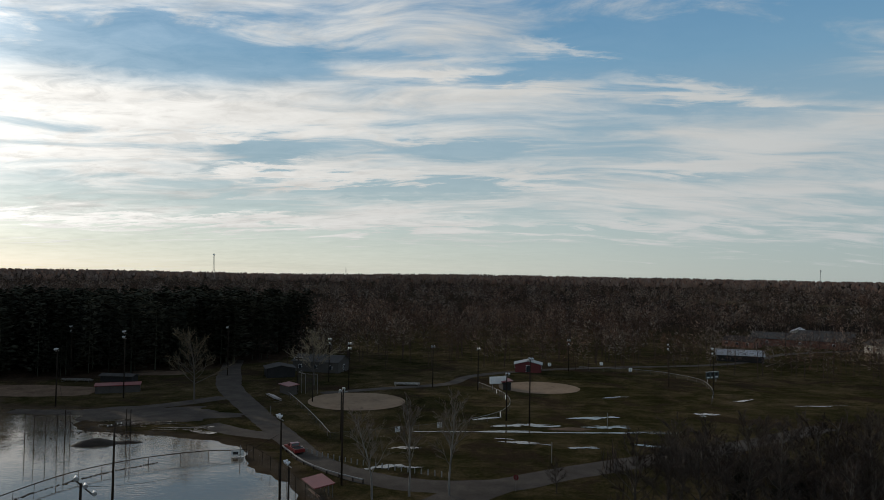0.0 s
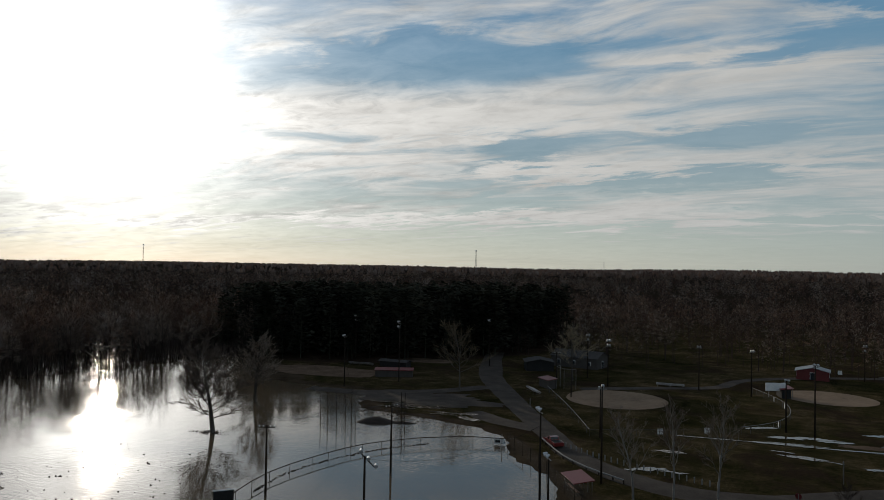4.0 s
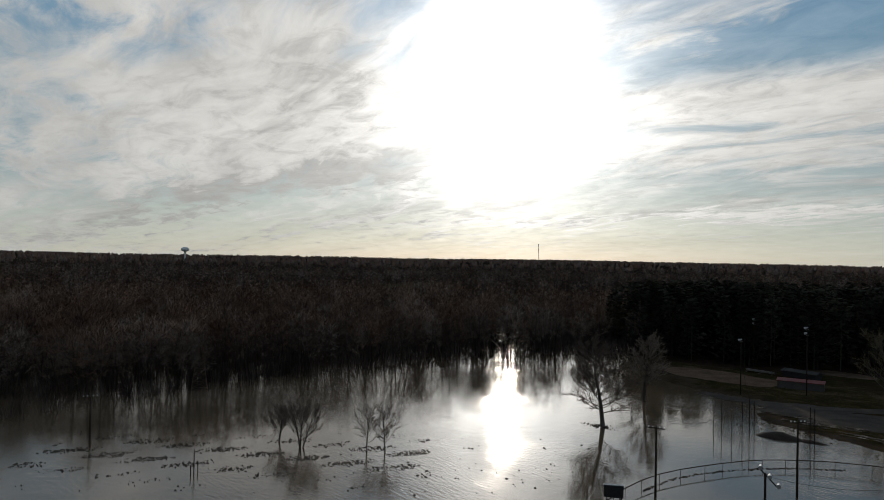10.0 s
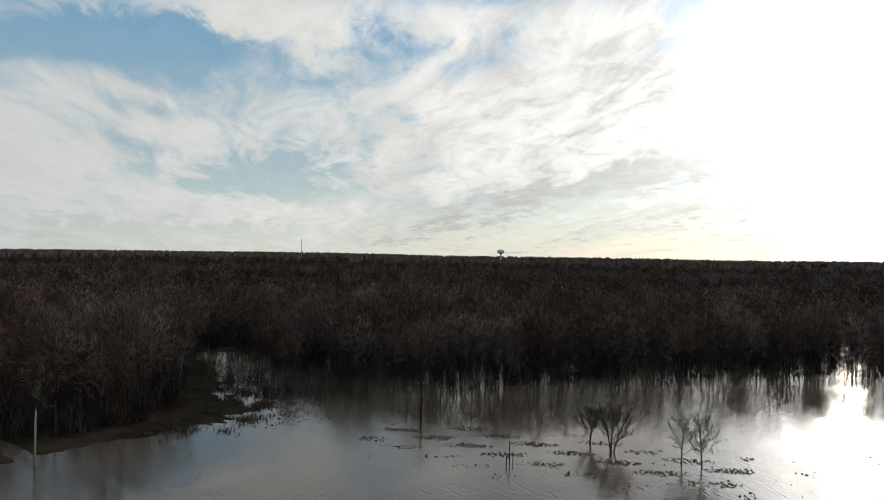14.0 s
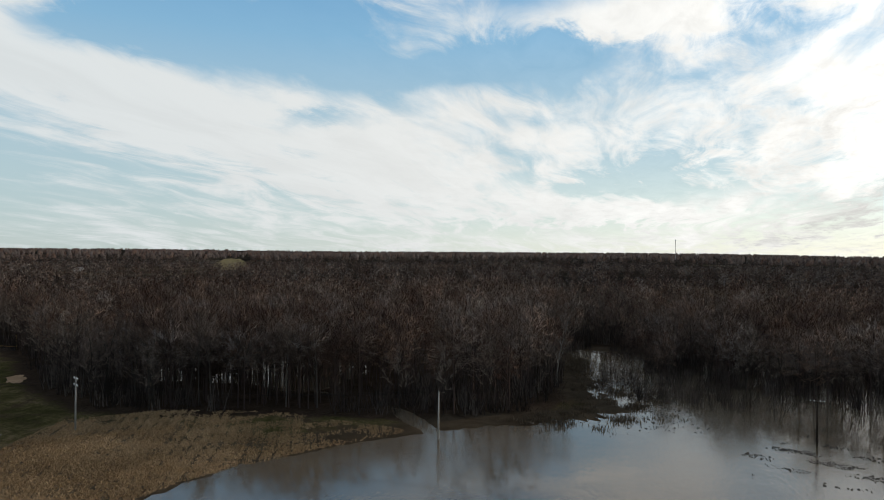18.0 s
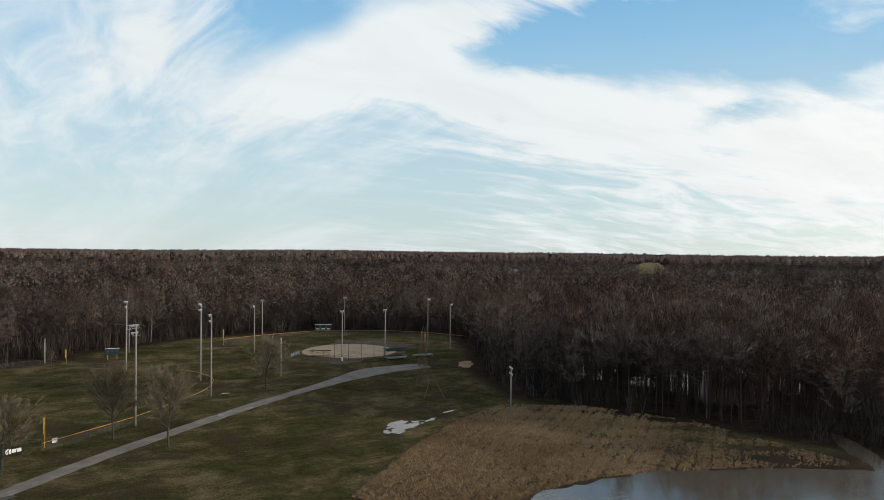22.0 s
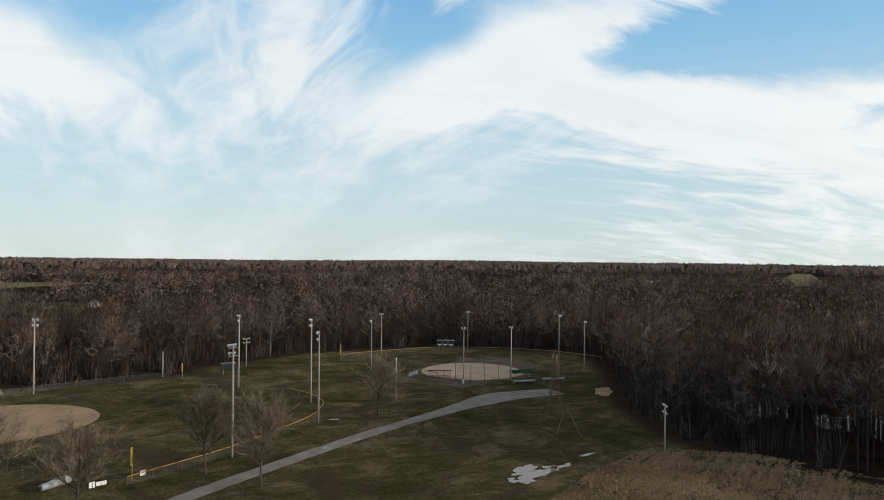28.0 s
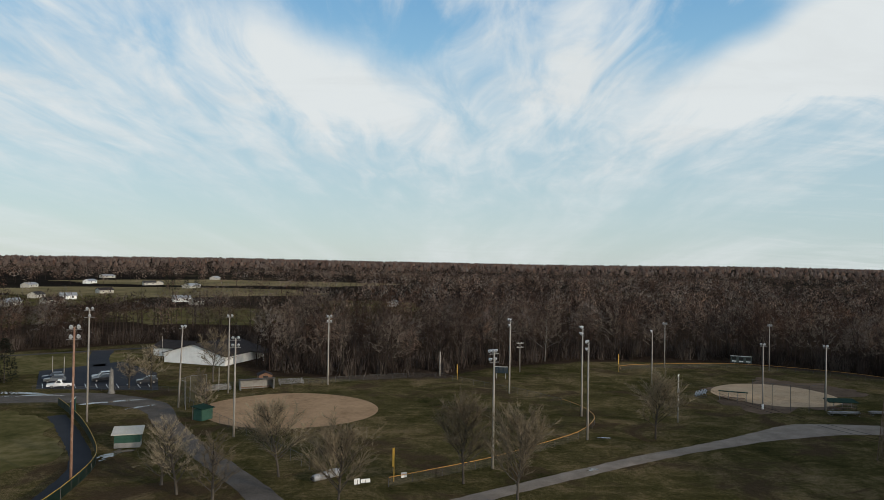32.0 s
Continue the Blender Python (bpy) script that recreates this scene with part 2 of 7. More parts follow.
GAPS_NORTH = [(22.2, 16.5, 13.6, 1.8, -1, -0.42), (16.1, 8.4, 6.3, 0.9, -12, -0.5), (14.2, 5.1, 4.1, 0.6, -1, -0.4), (-18.1, 18.0, 11.4, 2.8, 11, -0.55), (23.3, 15.9, 14.0, 0.7, -4, -0.28),
              (16.2, 9.7, 4.3, 0.6, -2, -0.4), (-2.9, 10.2, 5.2, 0.7, -1, -0.55), (2.9, 6.8, 10.6, 0.6, -1, -0.5), (-19.0, 7.3, 5.4, 0.8, 1, -0.3), (-18.5, 13.1, 8.5, 0.6, 7, -0.25),
              (0, 0.2, 48, 2.2, 0, -0.9), (-22, 18, 10, 3, 0, -0.3), (98, 20, 9, 2.5, 0, -0.2), (66, 1, 14, 1, 0, -0.3)]
GREYS = [(65.8, 5.4, 14.1, 0.9, -13, 0.45), (49.2, 4.1, 12.9, 0.6, -5, 0.4), (65.5, 5.2, 13.5, 1.2, -13, 0.45), (33.5, 4.3, 16.2, 0.5, -4, 0.35), (61.5, 14.7, 10.8, 2.3, -7, 0.15),
         (64.6, 1.4, 12.4, 0.8, -3, 0.3)]
SHINE = [(46, 19, 9, 7, 0, 0.7), (42, 10, 7, 2, 0, 0.4)]
SKYGAIN, CLOUD = 0.135, 0.77
build_sky()

# ---- materials ----


def material(name, colours, scale=1.0, fine=8.0, rough=0.85, bump=0.0, metal=0.0, by_object=0.0, coord="Object", stretch=(1, 1, 1),
             specular=0.3, tint=False, budding=None):
    """Colours: two or three shades, mixed by a large and a fine noise of real size."""
    m = bpy.data.materials.new(name)
    m.use_nodes = True
    n = Nodes(m.node_tree)
    bsdf = m.node_tree.nodes["Principled BSDF"]
    place = m.node_tree.nodes.new("ShaderNodeNewGeometry").outputs["Position"] if coord == "World" else \
        m.node_tree.nodes.new("ShaderNodeTexCoord").outputs["Object"]
    place = n.vec("MULTIPLY", place, stretch)
    big, small = n.noise(place, scale, 5, 0.6), n.noise(place, scale * fine, 4, 0.6)
    value = n.math("ADD", n.math("MULTIPLY", big, 0.6), n.math("MULTIPLY", small, 0.4))
    if by_object:
        shift = m.node_tree.nodes.new("ShaderNodeObjectInfo").outputs["Random"]
        value = n.math("ADD", value, n.math("MULTIPLY", n.math("SUBTRACT", shift, 0.5), by_object))
    if tint:
        node = m.node_tree.nodes.new("ShaderNodeAttribute")
        node.attribute_name = "tint"
        value = n.math("MULTIPLY_ADD", n.math("SUBTRACT", node.outputs["Fac"], 0.5), 0.8, value)
    steps = [(0.32 + 0.36 * k / (len(colours) - 1), c) for k, c in enumerate(colours)]
    colour = n.ramp(value, *steps)
    if budding:
        # some trees carry reddish or tawny buds
        colour = n.mix(n.span(n.math("FRACT", n.math("MULTIPLY", node.outputs["Fac"], 23.0)), 0.5, 0.95, 0.0, 0.8), colour, n.mix(1.0, colour, budding, "MULTIPLY"))
    n.link(colour, bsdf.inputs["Base Color"])
    bsdf.inputs["Roughness"].default_value, bsdf.inputs["Metallic"].default_value = rough, metal
    bsdf.inputs["Specular IOR Level"].default_value = specular
    if bump:
        node = m.node_tree.nodes.new("ShaderNodeBump")
        node.inputs["Strength"].default_value, node.inputs["Distance"].default_value = min(1.0, bump * 4), bump
        m.node_tree.links.new(small, node.inputs["Height"])
        m.node_tree.links.new(node.outputs[0], bsdf.inputs["Normal"])
    return m


def water_material(name, base, rough, ripple):
    m = material(name, base, 0.02, 9, rough, coord="World", specular=0.5)
    n = Nodes(m.node_tree)
    bsdf = m.node_tree.nodes["Principled BSDF"]
    bsdf.inputs["IOR"].default_value = 1.5
    place = m.node_tree.nodes.new("ShaderNodeNewGeometry").outputs["Position"]
    waves = n.math("ADD", n.noise(n.vec("MULTIPLY", place, (0.8, 2.2, 1)), 0.9, 3, 0.5),
                   n.math("MULTIPLY", n.noise(place, 0.11, 2, 0.5), 1.5))
    # the wind ruffles some stretches and leaves others smooth
    breeze = n.span(n.noise(n.vec("MULTIPLY", place, (1, 1, 0)), 0.022, 3, 0.55, 0.6), 0.45, 0.6)
    n.link(n.math("MULTIPLY_ADD", breeze, rough * 1.2, rough), bsdf.inputs["Roughness"])
    node = m.node_tree.nodes.new("ShaderNodeBump")
    node.inputs["Strength"].default_value = 1.0
    n.link(n.math("MULTIPLY_ADD", breeze, ripple * 2.0, ripple), node.inputs["Distance"])
    m.node_tree.links.new(waves, node.inputs["Height"])
    m.node_tree.links.new(node.outputs[0], bsdf.inputs["Normal"])
    return m


def ground_material():
    """Winter grass, leaf litter and mud, by the zones of the terrain."""
    m = bpy.data.materials.new("ground")
    m.use_nodes = True
    n = Nodes(m.node_tree)
    bsdf = m.node_tree.nodes["Principled BSDF"]
    place = m.node_tree.nodes.new("ShaderNodeNewGeometry").outputs["Position"]
    flat = n.vec("MULTIPLY", place, (1, 1, 0))
    big, mid, small = n.noise(flat, 0.035, 5, 0.6, 0.5), n.noise(flat, 0.16, 6, 0.68, 0.6), n.noise(flat, 1.6, 5, 0.75)
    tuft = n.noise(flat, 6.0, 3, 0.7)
    mown = n.noise(n.vec("MULTIPLY", n.vec("ADD", flat, (0, 0, 4)), (0.12, 0.9, 1)), 0.6, 4, 0.65, 0.3)
    value = n.math("ADD", n.math("MULTIPLY", big, 0.26), n.math("ADD", n.math("MULTIPLY", mid, 0.34), n.math("MULTIPLY", small, 0.28)))
    value = n.math("MULTIPLY_ADD", mown, 0.12, value)
    grass = n.ramp(value, (0.40, (0.0275, 0.0275, 0.01063)), (0.46, (0.05625, 0.05125, 0.01875)), (0.51, (0.0975, 0.07875, 0.03375)), (0.56, (0.1688, 0.125, 0.0625)), (0.63, (0.25, 0.19, 0.1125)))
    worn = n.noise(n.vec("ADD", flat, (40, 10, 2)), 0.06, 6, 0.7, 0.8)
    grass = n.mix(n.span(worn, 0.5, 0.63, 0.0, 0.9), grass, n.mix(small, (0.034, 0.023, 0.014), (0.105, 0.072, 0.045)))
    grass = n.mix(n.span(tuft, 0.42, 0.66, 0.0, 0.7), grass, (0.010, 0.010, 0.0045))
    litter = n.ramp(n.math("ADD", n.math("MULTIPLY", mid, 0.5), n.math("MULTIPLY", small, 0.5)),
                    (0.35, (0.01716, 0.0117, 0.0078)), (0.52, (0.03744, 0.02574, 0.01794)), (0.68, (0.0663, 0.0468, 0.03276)))
    mud = n.ramp(n.math("ADD", n.math("MULTIPLY", mid, 0.6), n.math("MULTIPLY", tuft, 0.4)),
                 (0.35, (0.0234, 0.01716, 0.0117)), (0.6, (0.0663, 0.04992, 0.03276)))
    far = n.ramp(n.noise(n.vec("MULTIPLY", place, (1, 1, 0)), 0.004, 3, 0.6, 0.4), (0.42, (0.014, 0.012, 0.010)), (0.6, (0.026, 0.021, 0.015)), (0.7, (0.07, 0.056, 0.034)))
    zones = []
    for key in ("woods", "wet", "open", "crop", "north_shade"):
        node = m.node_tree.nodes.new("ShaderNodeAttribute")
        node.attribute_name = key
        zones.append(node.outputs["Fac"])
    edge = n.math("MULTIPLY", n.math("SUBTRACT", mid, 0.5), 0.9)
    # northern grass, seen against the sun, has its shade put into the colour
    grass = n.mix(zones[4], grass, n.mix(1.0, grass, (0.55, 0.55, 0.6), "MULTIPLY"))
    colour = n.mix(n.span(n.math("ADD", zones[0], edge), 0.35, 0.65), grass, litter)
    colour = n.mix(zones[2], colour, far)
    colour = n.mix(n.span(n.math("ADD", zones[1], edge), 0.4, 0.7), colour, mud)
    straw = n.ramp(n.math("ADD", n.math("MULTIPLY", mid, 0.4), n.math("MULTIPLY", small, 0.6)),
                   (0.36, (0.04, 0.028, 0.018)), (0.5, (0.085, 0.062, 0.039)), (0.64, (0.15, 0.115, 0.074)))
    colour = n.mix(n.span(n.math("ADD", zones[3], n.math("MULTIPLY", edge, 0.4)), 0.3, 0.8), colour, straw)
    m.node_tree.links.new(colour, bsdf.inputs["Base Color"])
    bsdf.inputs["Specular IOR Level"].default_value = 0.0
    bsdf.inputs["Roughness"].default_value = 0.95
    node = m.node_tree.nodes.new("ShaderNodeBump")
    node.inputs["Strength"].default_value, node.inputs["Distance"].default_value = 1.0, 0.3
    m.node_tree.links.new(n.math("MULTIPLY_ADD", tuft, 0.6, small), node.inputs["Height"])
    m.node_tree.links.new(node.outputs[0], bsdf.inputs["Normal"])
    return m


def mesh_material(name, colour, solid):
    """Woven wire: thin threads that let most of the view through."""
    m = material(name, (colour, tuple(c * 1.3 for c in colour)), 2.0, rough=0.5, metal=0.6)
    n = Nodes(m.node_tree)
    clear = m.node_tree.nodes.new("ShaderNodeBsdfTransparent")
    both = m.node_tree.nodes.new("ShaderNodeMixShader")
    out = m.node_tree.nodes["Material Output"]
    both.inputs[0].default_value = solid
    m.node_tree.links.new(clear.outputs[0], both.inputs[1])
    m.node_tree.links.new(m.node_tree.nodes["Principled BSDF"].outputs[0], both.inputs[2])
    m.node_tree.links.new(both.outputs[0], out.inputs[0])
    return m


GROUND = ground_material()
FLOOD = water_material("flood_water", ((0.08064, 0.05967, 0.0379), (0.1129, 0.08467, 0.05484)), 0.05, 0.011)
PUDDLE = water_material("puddle_water", ((0.06, 0.048, 0.032), (0.09, 0.07, 0.05)), 0.04, 0.004)
GRAVEL = material("gravel", ((0.03047, 0.02583, 0.02202), (0.05374, 0.04572, 0.03848), (0.0823, 0.07117, 0.06026)), 0.25, 14, 0.95, 0.03, coord="World", specular=0.05)
WORN_GRAVEL = material("worn_gravel", ((0.05, 0.043, 0.037), (0.085, 0.073, 0.062), (0.13, 0.113, 0.096)), 0.25, 14, 0.95, 0.03, coord="World", specular=0.05)
PALE_GRAVEL = material("limestone_gravel", ((0.1219, 0.1014, 0.0816), (0.1871, 0.1556, 0.1264), (0.2683, 0.2232, 0.1817)), 0.3, 14, 0.95, 0.03, coord="World", specular=0.05)
ASPHALT = material("asphalt", ((0.0168, 0.018, 0.0216), (0.027, 0.0282, 0.033)), 0.2, 20, 0.8, 0.01, coord="World", specular=0.08)
CLAY = material("infield_clay", ((0.1832, 0.1124, 0.06175), (0.291, 0.1857, 0.1058), (0.3556, 0.2346, 0.1368)), 0.12, 9, 0.95, 0.01, coord="World", specular=0.05)
SAND = material("infield_sand", ((0.2402, 0.1684, 0.1021), (0.3666, 0.2631, 0.1634), (0.4552, 0.3316, 0.2083)), 0.12, 9, 0.95, 0.01, coord="World", specular=0.05)
BARE = material("bare_earth", ((0.063, 0.0432, 0.0297), (0.108, 0.0765, 0.054), (0.162, 0.117, 0.081)), 0.2, 9, 0.95, 0.02, coord="World", specular=0.0)
BARK = material("bark", ((0.0378, 0.03173, 0.02646), (0.0756, 0.06507, 0.05441), (0.1285, 0.1134, 0.09828)), 0.8, 6, 0.95, 0.02, by_object=0.2, stretch=(1, 1, 0.25), specular=0.0)
TWIGS = material("twigs", ((0.06844, 0.05244, 0.0434), (0.1314, 0.1004, 0.08207), (0.2169, 0.1773, 0.1426)), 0.5, 6, 0.95, by_object=0.35, specular=0.0)
PALE_TWIGS = material("pale_twigs", ((0.09467, 0.07524, 0.04976), (0.1894, 0.153, 0.1035), (0.303, 0.2488, 0.1692)), 0.5, 6, 0.95, by_object=0.3, specular=0.0)
BRUSH = material("brush_stems", ((0.026, 0.02031, 0.01706), (0.05525, 0.04225, 0.03575), (0.09425, 0.07637, 0.06338)), 0.1, 20, 0.95, coord="World", tint=True, specular=0.0)
REED = material("dead_reeds", ((0.035, 0.025, 0.017), (0.075, 0.055, 0.036), (0.12, 0.09, 0.06)), 0.3, 9, 0.95, coord="World", specular=0.0)
DARK_TWIGS = material("dark_twigs", ((0.021, 0.0165, 0.0135), (0.045, 0.0345, 0.0285), (0.075, 0.06, 0.0495)), 0.5, 6, 0.95, by_object=0.3, specular=0.0)
MUD = material("wet_mud", ((0.010, 0.008, 0.0065), (0.022, 0.017, 0.013), (0.04, 0.031, 0.024)), 0.4, 9, 0.7, 0.02, coord="World", specular=0.1)
PALE_BARK = material("pale_bark", ((0.0748, 0.068, 0.0612), (0.17, 0.16, 0.143), (0.286, 0.272, 0.252)), 0.8, 6, 0.9, stretch=(1, 1, 0.4), specular=0.05)
WOODS = material("winter_twigs", ((0.04612, 0.03294, 0.02745), (0.09666, 0.07027, 0.0571), (0.1406, 0.1098, 0.09117), (0.2196, 0.1888, 0.1647)), 0.02, 30, 0.95, coord="World", tint=True, specular=0.0, budding=(1.28, 1.0, 0.84))
NEEDLES = material("pine_needles", ((0.024, 0.025, 0.019), (0.042, 0.044, 0.032), (0.068, 0.068, 0.05)), 0.3, 8, 0.8, coord="World", tint=True, specular=0.0)
WOOD_BARK = material("woodland_bark", ((0.018, 0.015, 0.01275), (0.039, 0.033, 0.027), (0.072, 0.0615, 0.051)), 0.8, 6, 0.95, 0.02, by_object=0.2, stretch=(1, 1, 0.25), specular=0.0)
STUBBLE = material("stubble", ((0.1577, 0.1004, 0.05362), (0.2958, 0.1946, 0.103), (0.4486, 0.3087, 0.1758)), 0.06, 40, 0.95, coord="World", specular=0.0)
POLE_WOOD = material("pole_wood", ((0.19, 0.17, 0.15), (0.3, 0.275, 0.24), (0.40, 0.37, 0.33)), 1.2, 6, 0.9, 0.01, by_object=0.2, stretch=(1, 1, 0.15))
DARK_WOOD = material("creosote_wood", ((0.02025, 0.01575, 0.0126), (0.0405, 0.0315, 0.02475)), 1.2, 6, 0.9, 0.01, by_object=0.2, stretch=(1, 1, 0.15), specular=0.0)
RED_POLE = material("weathered_red_pole", ((0.13, 0.06, 0.04), (0.24, 0.14, 0.095), (0.33, 0.25, 0.2)), 0.5, 8, 0.9, 0.01, stretch=(1, 1, 0.3))
STEEL = material("galvanised_steel", ((0.1874, 0.1813, 0.1756), (0.2815, 0.2709, 0.26)), 1.5, 8, 0.45, metal=0.75)
FENCE_STEEL = material("dull_fence_steel", ((0.055, 0.05, 0.045), (0.11, 0.102, 0.094)), 1.5, 8, 0.7, metal=0.2, specular=0.1)
LAMP_STEEL = material("floodlight_aluminium", ((0.413, 0.42, 0.427), (0.562, 0.57, 0.578)), 2.0, 6, 0.4, metal=0.4)
LAMP_GLASS = material("floodlight_glass", ((0.275, 0.286, 0.2915), (0.385, 0.396, 0.4015)), 2.0, 6, 0.15)
RUST = material("rusted_steel", ((0.07, 0.045, 0.032), (0.14, 0.095, 0.065), (0.2, 0.15, 0.11)), 1.0, 8, 0.85, metal=0.3)
WIRE = mesh_material("chain_link", (0.2, 0.2, 0.2), 0.07)
GREEN_SCREEN = mesh_material("green_windscreen", (0.012, 0.03, 0.022), 0.9)
YELLOW = material("yellow_plastic", ((0.3097, 0.1852, 0.02535), (0.405, 0.2587, 0.03938)), 0.8, 8, 0.6)
ORANGE = material("faded_orange_cap", ((0.336, 0.16, 0.032), (0.48, 0.248, 0.056)), 0.8, 8, 0.6)
WHITE = material("white_paint", ((0.6, 0.6, 0.58), (0.8, 0.8, 0.78)), 0.6, 8, 0.6)
CREAM = material("cream_siding", ((0.35, 0.329, 0.28), (0.462, 0.441, 0.385)), 0.6, 8, 0.7)
BLOCK = material("painted_block", ((0.18, 0.174, 0.162), (0.27, 0.264, 0.246)), 0.8, 8, 0.85, 0.01, specular=0.08)
RED = material("red_metal_roof", ((0.0968, 0.0132, 0.0141), (0.158, 0.0264, 0.0264)), 0.8, 8, 0.45)
RED_WALL = material("red_siding", ((0.091, 0.0154, 0.0154), (0.147, 0.028, 0.0266)), 0.8, 8, 0.6)
GREEN = material("green_metal_roof", ((0.00432, 0.0175, 0.01224), (0.0108, 0.03062, 0.02081)), 0.8, 8, 0.8, specular=0.05)
GREEN_WALL = material("green_boards", ((0.015, 0.05, 0.035), (0.03, 0.08, 0.056)), 0.8, 8, 0.7)
TIN = material("tin_roof", ((0.225, 0.2325, 0.24), (0.345, 0.3525, 0.36)), 0.5, 8, 0.45, metal=0.3)
SHINGLE = material("dark_shingles", ((0.021, 0.0175, 0.0168), (0.042, 0.035, 0.0329)), 0.6, 14, 0.9, 0.02, specular=0.08)
GREY_SHINGLE = material("grey_shingles", ((0.03969, 0.0378, 0.03671), (0.07056, 0.06636, 0.06184)), 0.6, 14, 0.9, 0.02, specular=0.08)
BRICK = material("red_brick", ((0.12, 0.05, 0.035), (0.2, 0.09, 0.065)), 0.8, 10, 0.9)
BROWN = material("brown_boards", ((0.10, 0.055, 0.035), (0.19, 0.105, 0.066)), 0.8, 8, 0.8)
GLASS = material("window_glass", ((0.02, 0.022, 0.025), (0.035, 0.038, 0.042)), 0.5, 4, 0.06, specular=0.6)
WEATHERED = material("weathered_boards", ((0.04235, 0.0374, 0.03289), (0.07865, 0.0693, 0.06072)), 0.8, 8, 0.85)
PANEL = material("dim_score_panel", ((0.02079, 0.027, 0.03159), (0.03564, 0.0432, 0.0486)), 0.8, 8, 0.6)
WET_CLAY = material("wet_infield_clay", ((0.1075, 0.0736, 0.04655), (0.1771, 0.1242, 0.08096), (0.2277, 0.161, 0.1063)), 0.12, 9, 0.9, 0.01, coord="World", specular=0.1)
TARP = material("dull_silver_tarp", ((0.07, 0.072, 0.075), (0.2, 0.205, 0.21), (0.36, 0.365, 0.37)), 1.2, 5, 0.6)
FIELD = material("far_field", ((0.08269, 0.0735, 0.0315), (0.1654, 0.1312, 0.06825), (0.2426, 0.189, 0.105)), 0.01, 8, 0.95, coord="World", specular=0.0)
LAWN = material("far_lawn", ((0.036, 0.0384, 0.0132), (0.09, 0.0768, 0.0312), (0.18, 0.144, 0.072)), 0.06, 9, 0.95, coord="World", specular=0.0)
DARK = material("dark_opening", ((0.012, 0.012, 0.012), (0.025, 0.024, 0.023)), 1.0, 4, 0.9)
TYRE = material("tyre_rubber", ((0.012, 0.012, 0.012), (0.025, 0.025, 0.025)), 2.0, 4, 0.85)
SCORE = material("scoreboard_blue", ((0.006, 0.0132, 0.021), (0.012, 0.024, 0.036)), 0.8, 6, 0.6)
SCORE_GREEN = material("scoreboard_grey_green", ((0.035, 0.049, 0.0455), (0.063, 0.0805, 0.0735)), 0.8, 6, 0.6)
CABLE = material("black_cable", ((0.012, 0.012, 0.012), (0.02, 0.02, 0.02)), 1.0, 4, 0.95, specular=0.0)
CONCRETE = material("concrete", ((0.154, 0.1505, 0.1435), (0.252, 0.2485, 0.238)), 0.4, 10, 0.9, 0.01)


def paint(name, colour):
    m = material(name, (colour, tuple(c * 1.25 for c in colour)), 0.8, 6, 0.3, specular=0.5)
    m.node_tree.nodes["Principled BSDF"].inputs["Coat Weight"].default_value = 0.5
    return m


